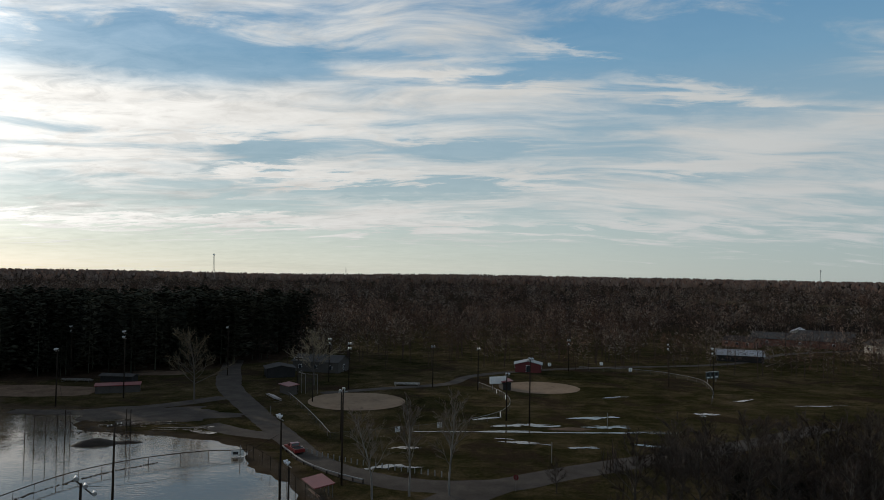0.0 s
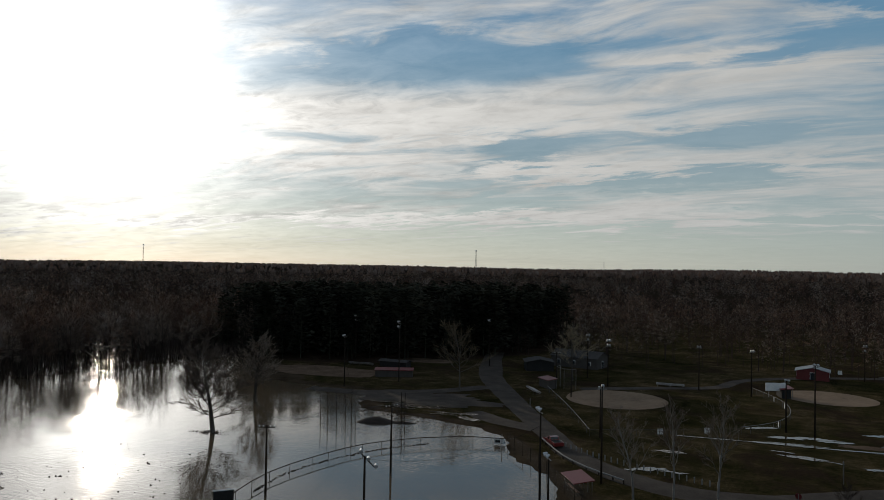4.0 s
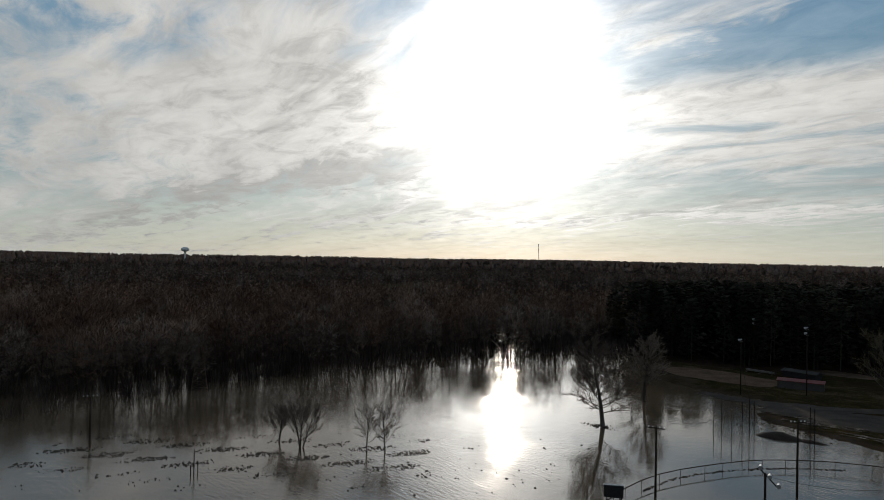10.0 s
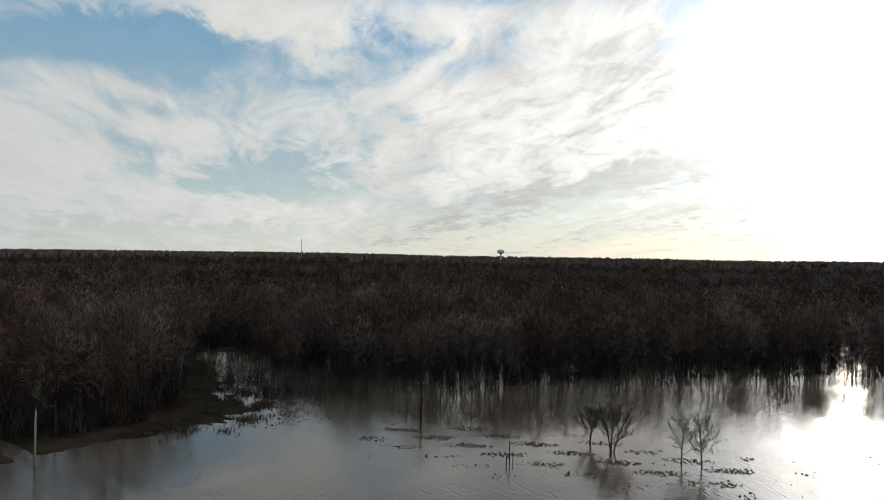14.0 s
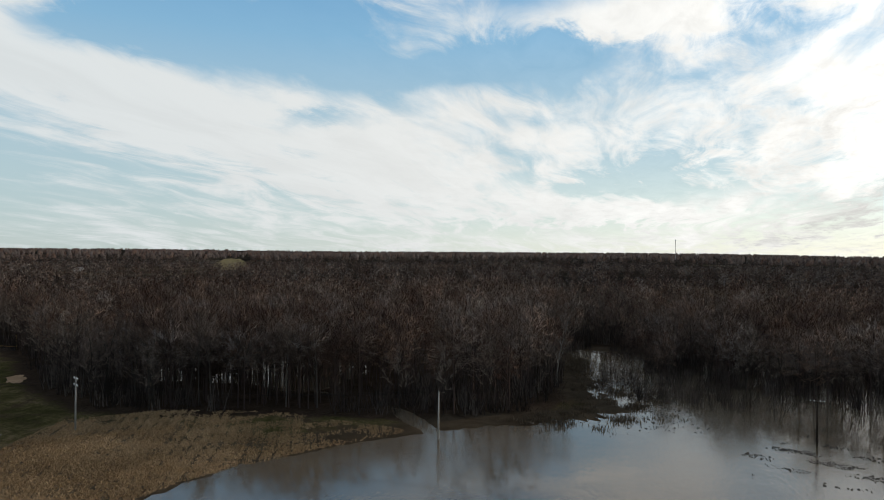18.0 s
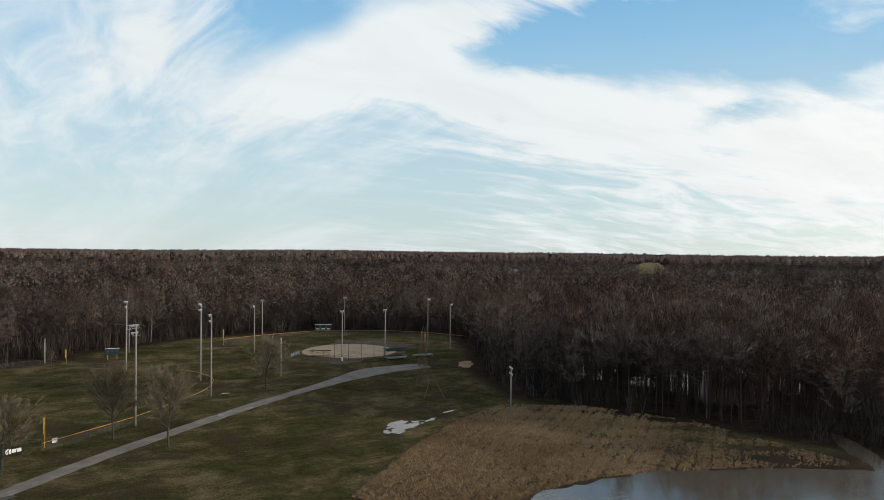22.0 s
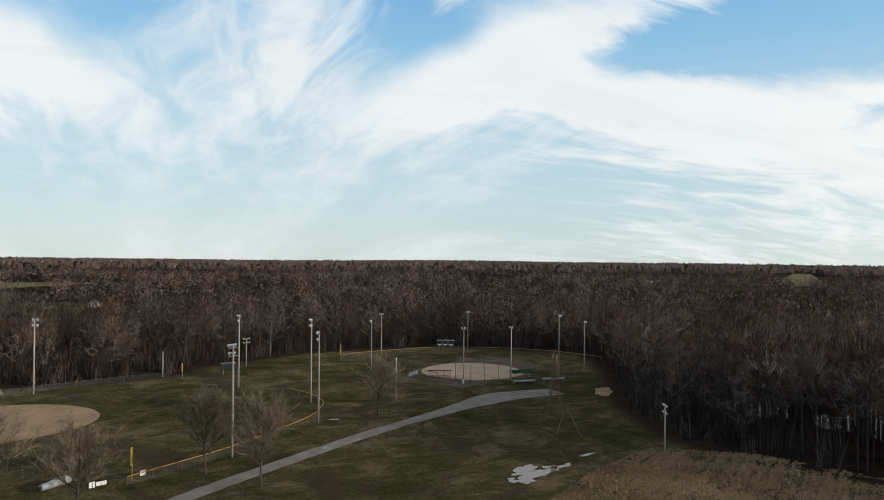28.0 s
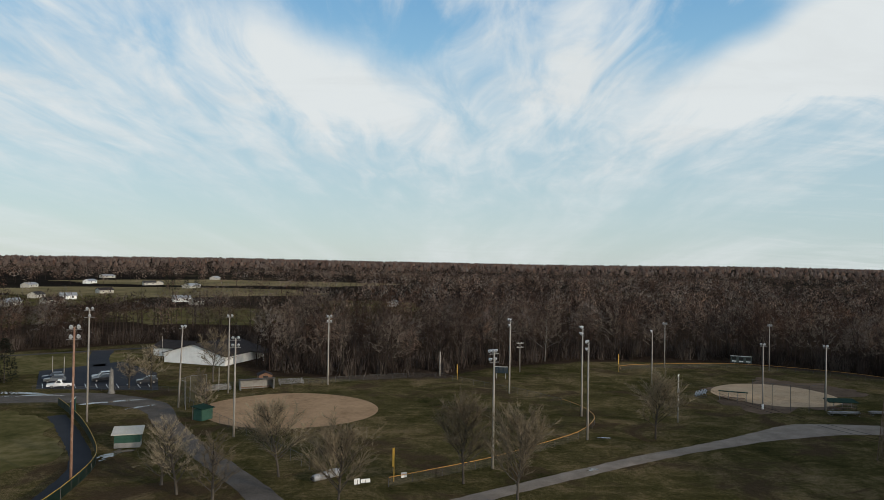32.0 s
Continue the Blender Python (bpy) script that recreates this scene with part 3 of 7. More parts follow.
# ---- building blocks ----


class Geo:
    """Vertices and faces of one mesh."""

    def __init__(self):
        self.v, self.f = [], []

    def add(self, verts, faces):
        k = len(self.v)
        self.v.extend(verts)
        self.f.extend(tuple(i + k for i in face) for face in faces)
        return self

    def box(self, x0, y0, z0, x1, y1, z1, bevel=0.0):
        b = min(bevel, abs(x1 - x0) / 3, abs(y1 - y0) / 3)
        if not b:
            v = [(x, y, z) for z in (z0, z1) for x, y in ((x0, y0), (x1, y0), (x1, y1), (x0, y1))]
            return self.add(v, [(3, 2, 1, 0), (4, 5, 6, 7), (0, 1, 5, 4), (1, 2, 6, 5), (2, 3, 7, 6), (3, 0, 4, 7)])
        ring = [(x0 + b, y0), (x1 - b, y0), (x1, y0 + b), (x1, y1 - b), (x1 - b, y1), (x0 + b, y1), (x0, y1 - b), (x0, y0 + b)]
        return self.prism(ring, z0, z1)

    def prism(self, ring, z0, z1):
        n = len(ring)
        v = [(x, y, z0) for x, y in ring] + [(x, y, z1) for x, y in ring]
        return self.add(v, [tuple(range(n))[::-1], tuple(range(n, 2 * n))] + [(i, (i + 1) % n, n + (i + 1) % n, n + i) for i in range(n)])

    def tube(self, points, radii, sides=6, caps=True):
        points = [Vector(p) for p in points]
        if not isinstance(radii, (list, tuple)):
            radii = [radii] * len(points)
        k = len(self.v)
        for i, p in enumerate(points):
            way = (points[min(i + 1, len(points) - 1)] - points[max(i - 1, 0)]).normalized()
            side = way.cross(Vector((0, 0, 1)) if abs(way.z) < 0.9 else Vector((1, 0, 0))).normalized()
            other = way.cross(side)
            for j in range(sides):
                a = 2 * math.pi * j / sides
                self.v.append(tuple(p + (side * math.cos(a) + other * math.sin(a)) * radii[i]))
        for i in range(len(points) - 1):
            for j in range(sides):
                a, b = k + i * sides + j, k + i * sides + (j + 1) % sides
                self.f.append((a, b, b + sides, a + sides))
        if caps:
            self.f.append(tuple(k + j for j in range(sides))[::-1])
            self.f.append(tuple(k + (len(points) - 1) * sides + j for j in range(sides)))
        return self

    def quad(self, *corners):
        return self.add(corners, [tuple(range(len(corners)))])

    def slab(self, corners, thick):
        """A flat plate: corners of its upper side, with thickness below."""
        n = len(corners)
        v = list(corners) + [(x, y, z - thick) for x, y, z in corners]
        return self.add(v, [tuple(range(n)), tuple(range(n, 2 * n))[::-1]] + [(i, n + i, n + (i + 1) % n, (i + 1) % n) for i in range(n)])

    def mesh(self, name, mat, smooth=False):
        me = bpy.data.meshes.new(name)
        me.from_pydata(self.v, [], self.f)
        me.materials.append(mat)
        if smooth:
            me.polygons.foreach_set("use_smooth", [True] * len(me.polygons))
        return me


def part(name, geo, mat, parent, label="", smooth=False):
    """One mesh object under a thing or under a part."""
    ob = new(name, geo.mesh(name, mat, smooth) if isinstance(geo, Geo) else geo)
    ob.parent = parent
    return tagged(ob, label)


def thing(name, x, y, z, turn, label, category, group="", kind=""):
    ob = new(name)
    ob.matrix_basis = pose(x, y, z, 0, 0, turn)
    return tagged(ob, label, category, group, kind)


def solid(name, geo, mat, label, category, group="", kind="", at=None, smooth=False):
    ob = new(name, geo.mesh(name, mat, smooth))
    if at is not None:
        ob.matrix_basis = at
    return tagged(ob, label, category, group, kind)


def array_mesh(name, verts, tris, mat, tint=None, normals=None):
    me = bpy.data.meshes.new(name)
    me.vertices.add(len(verts))
    me.vertices.foreach_set("co", np.asarray(verts, np.float32).ravel())
    me.loops.add(3 * len(tris))
    me.loops.foreach_set("vertex_index", np.asarray(tris, np.int32).ravel())
    me.polygons.add(len(tris))
    me.polygons.foreach_set("loop_start", np.arange(0, 3 * len(tris), 3, dtype=np.int32))
    me.polygons.foreach_set("loop_total", np.full(len(tris), 3, np.int32))
    if tint is not None:
        me.attributes.new("tint", "FLOAT", "POINT").data.foreach_set("value", np.asarray(tint, np.float32))
    me.materials.append(mat)
    me.update()
    if normals is not None:
        me.attributes.new("custom_normal", "FLOAT_VECTOR", "POINT").data.foreach_set("vector", np.ascontiguousarray(normals, np.float32).ravel())
    return me


def curve_points(points, step=2.0):
    """A smooth line through the points, in steps of about that many metres."""
    p = [Vector((*q, 0)) if len(q) == 2 else Vector(q) for q in points]
    out = []
    for i in range(len(p) - 1):
        a, b, c, d = p[max(i - 1, 0)], p[i], p[i + 1], p[min(i + 2, len(p) - 1)]
        n = max(1, int((c - b).length / step))
        for k in range(n):
            t = k / n
            out.append(0.5 * ((2 * b) + (c - a) * t + (2 * a - 5 * b + 4 * c - d) * t * t + (3 * b - a - 3 * c + d) * t ** 3))
    return out + [p[-1]]


# ---- terrain ----
FLOOD_EDGE = [(-18, 95), (-24, 106), (-33, 119.5), (-43, 129), (-52, 131), (-60, 132), (-69, 136), (-78, 154), (-92, 154), (-107, 157),
              (-125, 172), (-150, 205), (-205, 215), (-232, 150), (-215, 90), (-203, 40), (-222, 4), (-224, -24), (-190, -17),
              (-160, -10), (-140, -6), (-129, -14), (-126, -18), (-118, -31), (-110, -38), (-100, -47), (-86, -55.5), (-78, -58.5),
              (-68.5, -60), (-61, -55), (-40, -45), (-12, -25), (-8, 60)]
CROP = [(-47.5, -73.5), (-66.5, -86), (-82, -93.8), (-99.5, -99.5), (-112, -88), (-118, -68), (-113, -38), (-100, -47.5), (-86, -56), (-78, -59), (-68, -60.5), (-52, -58)]
WOODS_SOUTH = [(-124, -129), (-110, -102), (-111, -84), (-119, -68), (-122, -49), (-127, -30), (-132, -22), (-160, -18), (-205, -26),
               (-238, -14), (-420, -60), (-430, -420), (-200, -330), (-172, -196), (-150, -160)]
WOODS_WEST = [(-168, 18), (-155, 42), (-162, 75), (-161, 109), (-164, 135), (-158, 160), (-146, 186), (-132, 200), (-170, 290), (-330, 330), (-420, 200), (-420, -40), (-238, -14), (-226, 2)]
WOODS_EAST = [(-172, -190), (-154, -214), (-132, -235), (-86, -238), (-50, -222), (-38, -209), (-19, -206), (6, -212), (12, -228),
              (5, -262), (10, -330), (-120, -420), (-330, -400)]
WOODS_BELT = [(8, -262), (30, -272), (48, -284), (74, -268), (100, -250), (150, -240), (170, -290), (110, -345), (60, -350), (20, -330)]
PINES = [(-132, 190), (-100, 198), (-78, 216), (-58, 246), (-52, 300), (-110, 330), (-175, 270), (-165, 205)]


# flooded hollows in the woods: centre, half axes, turn
HOLLOWS = [(-158, -86, 28, 20, 29), (-146, -112, 12, 9, 30), (-190, 4, 30, 12, 5), (-122, -42, 13, 2.2, 40)]


def inside(poly, x, y):
    x, y = np.asarray(x, float), np.asarray(y, float)
    hit = np.zeros(x.shape, bool)
    for (x0, y0), (x1, y1) in zip(poly, poly[1:] + poly[:1]):
        if y0 != y1:
            hit ^= ((y0 > y) != (y1 > y)) & (x < (x1 - x0) * (y - y0) / (y1 - y0) + x0)
    return hit


def away(poly, x, y):
    """Signed distance to the outline: positive outside."""
    x, y = np.asarray(x, float), np.asarray(y, float)
    best = np.full(x.shape, 1e9)
    for (x0, y0), (x1, y1) in zip(poly, poly[1:] + poly[:1]):
        dx, dy = x1 - x0, y1 - y0
        s = np.clip(((x - x0) * dx + (y - y0) * dy) / (dx * dx + dy * dy), 0, 1)
        best = np.minimum(best, np.hypot(x - x0 - s * dx, y - y0 - s * dy))
    return np.where(inside(poly, x, y), -best, best)


def height(x, y):
    """The lie of the land; the flood stands at 0."""
    x, y = np.asarray(x, float), np.asarray(y, float)
    r = np.hypot(x, y)
    wave = 0.5 * np.sin(x * 0.21 + 1.3 * np.sin(y * 0.13)) + 0.5 * np.sin(y * 0.27 + 1.1 * np.sin(x * 0.17) + 2)
    sd = away(FLOOD_EDGE, x, y) + 1.6 * wave
    marsh = np.clip(1.3 - np.hypot((x + 152) / 38, (y + 5) / 24), 0, 1)
    sd = sd + (0.7 + 6.5 * marsh) * np.sin(x * 0.83 + 1.7 * np.sin(y * 0.61)) * np.sin(y * 0.95 + 1.5 * np.sin(x * 0.47))
    h = np.clip(sd * 0.05, -0.9, 0.22)
    for cx, cy, ru, rw, turn in HOLLOWS:
        c, s = math.cos(radians(turn)), math.sin(radians(turn))
        u, w = ((x - cx) * c + (y - cy) * s) / ru, (-(x - cx) * s + (y - cy) * c) / rw
        h = h - 0.45 * np.clip(1.15 - u * u - w * w + 0.4 * wave, 0, 1)
    far = np.clip((r - 450) / 3600, 0, 1)
    roll = np.sin(x * 0.0031 + 1.0) + np.sin(y * 0.0027 + 2.0) + np.sin((x + y) * 0.0016)
    ridge = np.sin(np.arctan2(x, y) * 7 + 0.6) + 0.6 * np.sin(np.arctan2(x, y) * 17 + 2.0)
    return h + far * (12.5 + 2.2 * ridge) + roll * 1.6 * np.clip((r - 420) / 900, 0, 1)


@functools.lru_cache(maxsize=None)
def gz(x, y):
    return float(height(x, y))


def on_ground(points):
    """The ground's height under many points at once."""
    p = np.array([(q[0], q[1]) for q in points])
    return height(p[:, 0], p[:, 1]).tolist()


def build_terrain():
    rings = np.concatenate([[8, 45, 70], np.arange(80, 290, 2.0), 290 * 1.075 ** np.arange(0, 39)])
    n = 540
    a = np.linspace(0, 2 * np.pi, n, endpoint=False)
    R, A = np.meshgrid(rings, a, indexing="ij")
    X, Y = -np.sin(A) * R, np.cos(A) * R
    Z = height(X, Y)
    verts = np.stack([X, Y, Z], -1).reshape(-1, 3)
    i, j = np.meshgrid(np.arange(len(rings) - 1), np.arange(n), indexing="ij")
    p, q, s, t = (i * n + j).ravel(), (i * n + (j + 1) % n).ravel(), ((i + 1) * n + (j + 1) % n).ravel(), ((i + 1) * n + j).ravel()
    tris = np.concatenate([np.stack([p, q, s], -1), np.stack([p, s, t], -1)])
    core = len(verts)
    verts = np.concatenate([verts, [[0, 0, gz(0, 0)]]])
    tris = np.concatenate([tris, np.stack([np.full(n, core), np.arange(n), (np.arange(n) + 1) % n], -1)[:, [0, 2, 1]]])
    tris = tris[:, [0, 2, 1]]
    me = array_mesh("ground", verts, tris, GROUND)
    me.polygons.foreach_set("use_smooth", [True] * len(me.polygons))
    x, y = verts[:, 0], verts[:, 1]
    wood = np.minimum.reduce([away(w, x, y) for w in (WOODS_SOUTH, WOODS_WEST, WOODS_EAST, WOODS_BELT, PINES)])
    r = np.hypot(x, y)
    woods = np.clip(0.85 - wood / 13, 0, 1)
    wet = np.clip(0.95 - away(FLOOD_EDGE, x, y) / np.where(x < -100, 22, 9), 0, 1)
    # painted shade: fades in northwards over the grass
    north_shade = np.clip((y - 40) / 30, 0, 1)
    me.attributes.new("north_shade", "FLOAT", "POINT").data.foreach_set("value", north_shade.astype(np.float32))
    me.attributes.new("woods", "FLOAT", "POINT").data.foreach_set("value", woods.astype(np.float32))
    dry = np.clip((np.hypot(x + 62, y + 84) - 24) / 30, 0, 1)
    crop = np.clip(0.55 - away(CROP, x, y) / 3, 0, 1) * (1 - 0.75 * dry)
    me.attributes.new("crop", "FLOAT", "POINT").data.foreach_set("value", crop.astype(np.float32))
    me.attributes.new("wet", "FLOAT", "POINT").data.foreach_set("value", wet.astype(np.float32))
    me.attributes.new("open", "FLOAT", "POINT").data.foreach_set("value", np.clip((r - 330) / 150, 0, 1).astype(np.float32))
    return tagged(new("ground", me), "winter grass, mud and leaf litter reaching to the horizon", "ground", kind="structure")


build_terrain()

water = Geo().prism([(-480, -150), (2, -150), (2, 240), (-480, 240)], -3.0, 0.0)
solid("water", water, FLOOD, "brown flood water, still and mirror-like, over fields and woods", "flood water", kind="structure")


def ribbon(name, points, widths, mat, lift, label, category, kind="structure", ragged=0.14):
    """A strip that lies on the ground along a line."""
    line = curve_points(points, 1.5)
    rng = random.Random(len(points) * 7 + int(points[0][0]))
    widths = widths if isinstance(widths, (list, tuple)) else [widths] * len(points)
    g, m = Geo(), 5
    for i, p in enumerate(line):
        way = (line[min(i + 1, len(line) - 1)] - line[max(i - 1, 0)]).normalized()
        side = Vector((-way.y, way.x, 0))
        s = i / (len(line) - 1) * (len(widths) - 1)
        k = min(int(s), len(widths) - 2)
        w = widths[k] + (widths[k + 1] - widths[k]) * (s - k)
        for j in range(m):
            e = (j / (m - 1) - 0.5) * w
            if j in (0, m - 1):
                e += rng.uniform(-ragged, ragged)
            q = p + side * e
            g.v.append((q.x, q.y, lift * (1 if 0 < j < m - 1 else 0.35)))
    g.v = [(x, y, max(z + e, 0.03)) for (x, y, e), z in zip(g.v, on_ground(g.v))]
    for i in range(len(line) - 1):
        for j in range(m - 1):
            a = i * m + j
            g.f.append((a, a + m, a + m + 1, a + 1))
    return solid(name, g, mat, label, category, kind=kind, smooth=True)


def patch(name, cx, cy, rx, ry, turn, mat, lift, label, category, ragged=0.12, outline=None, kind="structure", seed=0, rings=4):
    """A flat area on the ground: an uneven oval, or the outline given as radius by angle."""
    rng = random.Random(seed * 31 + int(cx * 3 + cy))
    phase = [rng.uniform(0, 6.28) for _ in range(5)]
    n, g = 128, Geo()
    c, s = math.cos(radians(turn)), math.sin(radians(turn))
    g.v.append((cx, cy, 0.0))
    for k in range(1, rings + 1):
        for i in range(n):
            a = 2 * math.pi * i / n
            if outline:
                u, w = outline(a)
            else:
                wob = 1 + ragged * sum(math.sin(a * m + ph) / (1 + 0.35 * m) for m, ph in zip((2, 5, 9, 17, 31), phase))
                u, w = rx * math.cos(a) * wob, ry * math.sin(a) * wob
            u, w = u * k / rings, w * k / rings
            x, y = cx + u * c - w * s, cy + u * s + w * c
            g.v.append((x, y, 0.0))
    g.v = [(x, y, z + lift) for (x, y, e), z in zip(g.v, on_ground(g.v))]
    for i in range(n):
        j = (i + 1) % n
        g.f.append((0, 1 + i, 1 + j))
        for k in range(rings - 1):
            a = 1 + k * n
            g.f.append((a + i, a + n + i, a + n + j, a + j))
    return solid(name, g, mat, label, category, kind=kind, smooth=True)


def pool(cx, cy, rx, ry, turn, seed):
    """A rain puddle broken into several ragged sheets."""
    rng = random.Random(seed * 17 + 3)
    c, s = math.cos(radians(turn)), math.sin(radians(turn))
    g = Geo()
    for k in range(7):
        size = 0.62 if k == 0 else rng.uniform(0.12, 0.38)
        du, dw = (0, 0) if k == 0 else (rng.uniform(-1, 1) * rx, rng.gauss(0, 0.75) * ry)
        phase = [rng.uniform(0, 6.28) for _ in range(5)]
        base, n = len(g.v), 52
        g.v.append((cx + du * c - dw * s, cy + du * s + dw * c, gz(cx, cy) + 0.075 + 0.003 * k))
        for i in range(n):
            a = 2 * math.pi * i / n
            wob = 1 + 0.5 * sum(math.sin(a * m + ph) / (1 + 0.3 * m) for m, ph in zip((2, 3, 6, 10, 19), phase)) + rng.uniform(-0.08, 0.08)
            u, w = du + rx * size * math.cos(a) * wob, dw + ry * size * 1.2 * math.sin(a) * wob
            g.v.append((cx + u * c - w * s, cy + u * s + w * c, gz(cx, cy) + 0.075 + 0.003 * k))
        g.f.extend((base, base + 1 + i, base + 1 + (i + 1) % n) for i in range(n))
    return solid("puddle", g, PUDDLE, "shallow broken rain puddle mirroring the sky", "puddle", kind="structure")


def diamond(front, side, back):
    """Outline of a skinned infield: round towards the outfield, pointed at home plate."""
    def shape(a):
        if math.cos(a) >= 0:
            return front * math.cos(a), side * math.sin(a)
        s = -math.cos(a)
        return -back * s, side * math.copysign(abs(math.sin(a)) ** 1.25, math.sin(a))
    return shape


# ---- trees ----


class Limbs:
    """Collects the wood and the twigs of one tree as triangles."""

    def __init__(self, seed):
        self.rng = random.Random(seed)
        self.wood, self.twigs = Geo(), Geo()

    def limb(self, p, way, length, r0, r1, sides, steps, lift=0.0, wander=0.18):
        pts, rad = [Vector(p)], [r0]
        way = Vector(way).normalized()
        for k in range(steps):
            way = (way + Vector((self.rng.gauss(0, wander), self.rng.gauss(0, wander), self.rng.gauss(0, wander * 0.6) + lift))).normalized()
            pts.append(pts[-1] + way * (length / steps))
            rad.append(r0 + (r1 - r0) * (k + 1) / steps)
        self.wood.tube(pts, rad, sides, caps=False)
        return pts

    def twig(self, p, way, length, width):
        p, way = Vector(p), Vector(way).normalized()
        side = way.cross(Vector((self.rng.gauss(0, 1), self.rng.gauss(0, 1), self.rng.gauss(0, 1)))).normalized() * width * 0.5
        self.twigs.add([tuple(p - side), tuple(p + side), tuple(p + way * length)], [(0, 1, 2)])


def along(points, s):
    k = min(int(s * (len(points) - 1)), len(points) - 2)
    return points[k].lerp(points[k + 1], s * (len(points) - 1) - k)


def bare_tree(seed, tall, trunk=0.3, rise=0.75, spread=0.45, limbs=11, boughs=5, twigs=9, radius=0.2, width=0.035, forks=1, lean=0.0, upto=0.97, joints=2, bough_r=0.42):
    """rise: how steeply the limbs climb; spread: their length as part of the height; trunk: the bare part of the stem."""
    t = Limbs(seed)
    r = t.rng
    for f in range(forks):
        a = r.uniform(0, 6.28)
        start = Vector((0.25 * math.cos(a), 0.25 * math.sin(a), 0)) if forks > 1 else Vector((0, 0, 0))
        way = Vector((math.cos(a) * 0.16, math.sin(a) * 0.16, 1)) if forks > 1 else Vector((lean, 0, 1))
        stem = t.limb(start, way, tall * 0.88, radius, radius * 0.16, 7, 7, wander=0.05)
        for k in range(limbs):
            s = trunk + (upto - trunk) * (k + r.random()) / limbs
            p, a = along(stem, s), k * 2.4 + r.uniform(-0.5, 0.5)
            up = rise * (0.6 + 0.9 * s) + r.uniform(-0.15, 0.15)
            way = Vector((math.cos(a), math.sin(a), up))
            long = tall * spread * (1.15 - 0.75 * (s - trunk) / (1 - trunk)) * r.uniform(0.7, 1.15)
            bough = t.limb(p, way, long, radius * bough_r * (1.1 - 0.7 * s), radius * 0.06, 2 + joints, 2 + joints, lift=0.06)
            for j in range(boughs):
                q = along(bough, 0.25 + 0.75 * (j + r.random()) / boughs)
                w2 = (bough[-1] - bough[0]).normalized() + Vector((r.gauss(0, 0.5), r.gauss(0, 0.5), r.gauss(0.15, 0.3)))
                small = t.limb(q, w2, long * r.uniform(0.25, 0.45), radius * 0.09, radius * 0.025, 3, joints)
                for i in range(twigs):
                    at = along(small, r.uniform(0.1, 1.0))
                    w3 = (small[-1] - small[0]).normalized() + Vector((r.gauss(0, 0.55), r.gauss(0, 0.55), r.gauss(0.2, 0.4)))
                    t.twig(at, w3, long * r.uniform(0.14, 0.3), width)
    return t


def tree(name, made, x, y, turn, label, category="tree", group="", mats=None, z=None):
    ob = thing(name, x, y, (gz(x, y) if z is None else z) - 0.1, turn, label, category, group)
    mats = mats or (BARK, TWIGS)
    part("trunk", made.wood, mats[0], ob, smooth=True)
    part("crown", made.twigs, mats[1], ob, "fine bare winter twigs")
    return ob


def block_tree(seed, tall, sprays, twigs, width, crown=0.26, low=0.36, limbs=9):
    """A plain woodland tree for crowds: stem and limbs of bark, a rounded crown of twig sprays.
    Gives the vertices, the triangles and the part of each vertex that is bark."""
    r = random.Random(seed)
    g = Geo()
    bend = Vector((r.gauss(0, 0.35), r.gauss(0, 0.35), 0))
    if limbs:
        g.tube([(0, 0, 0), tuple(bend * 0.4 + Vector((0, 0, tall * 0.42))), tuple(bend + Vector((0, 0, tall * 0.9)))], [0.16, 0.11, 0.02], 3, caps=False)
    else:
        g.add([(-0.2, 0, -1), (0.2, 0, -1), (0, 0, tall * 0.9)], [(0, 1, 2)])
    heart, half = 0.5 * (low + 1.0) * tall, 0.5 * (1.0 - low) * tall
    places = []
    for k in range(sprays):
        a, u = k * 2.39996 + r.gauss(0, 0.3), 1 - 1.75 * (k + 0.5) / sprays + r.gauss(0, 0.06)
        u = max(-0.8, min(1.0, u))
        ring, far_out = math.sqrt(1 - u * u), r.uniform(0.55, 1.0)
        out = Vector((math.cos(a) * ring, math.sin(a) * ring, u))
        places.append((Vector((out.x * crown * tall * far_out, out.y * crown * tall * far_out, heart + out.z * half * far_out)) + bend * 0.6, out))
    for k in range(limbs):
        p, out = places[int((k + 0.5) * sprays / limbs)]
        foot = bend * 0.4 + Vector((0, 0, max(0.3 * tall, p.z - r.uniform(0.2, 0.34) * tall)))
        side = Vector((r.gauss(0, 1), r.gauss(0, 1), 0)).normalized() * 0.09
        g.add([tuple(foot - side), tuple(foot + side), tuple(p)], [(0, 1, 2)])
    bark = len(g.v)
    normals = [Vector((x - bend.x * z / tall, y - bend.y * z / tall, 0.05)).normalized() for x, y, z in g.v]
    for p, out in places:
        face = (out + Vector((0, 0, 0.35))).normalized()
        normals += [face] * (3 * twigs)
        for k in range(twigs):
            way = (out * 0.9 + Vector((r.gauss(0, 0.55), r.gauss(0, 0.55), 0.45 + r.gauss(0, 0.4)))).normalized()
            if not limbs:
                way = (way - face * way.dot(face)).normalized()
            across = face if not limbs else Vector((r.gauss(0, 1), r.gauss(0, 1), r.gauss(0, 1)))
            side = way.cross(across).normalized() * width * r.uniform(0.35, 0.7)
            at = p - out * r.uniform(0.0, 0.8) + Vector((r.gauss(0, 0.35), r.gauss(0, 0.35), r.gauss(0, 0.3)))
            turned = side.cross(way).dot(face) > 0
            g.add([tuple(at - side), tuple(at + side), tuple(at + way * tall * r.uniform(0.06, 0.12))], [(0, 1, 2) if turned else (1, 0, 2)])
    return (*triangles(g), np.arange(len(g.v)) < bark, np.array(normals, np.float32))


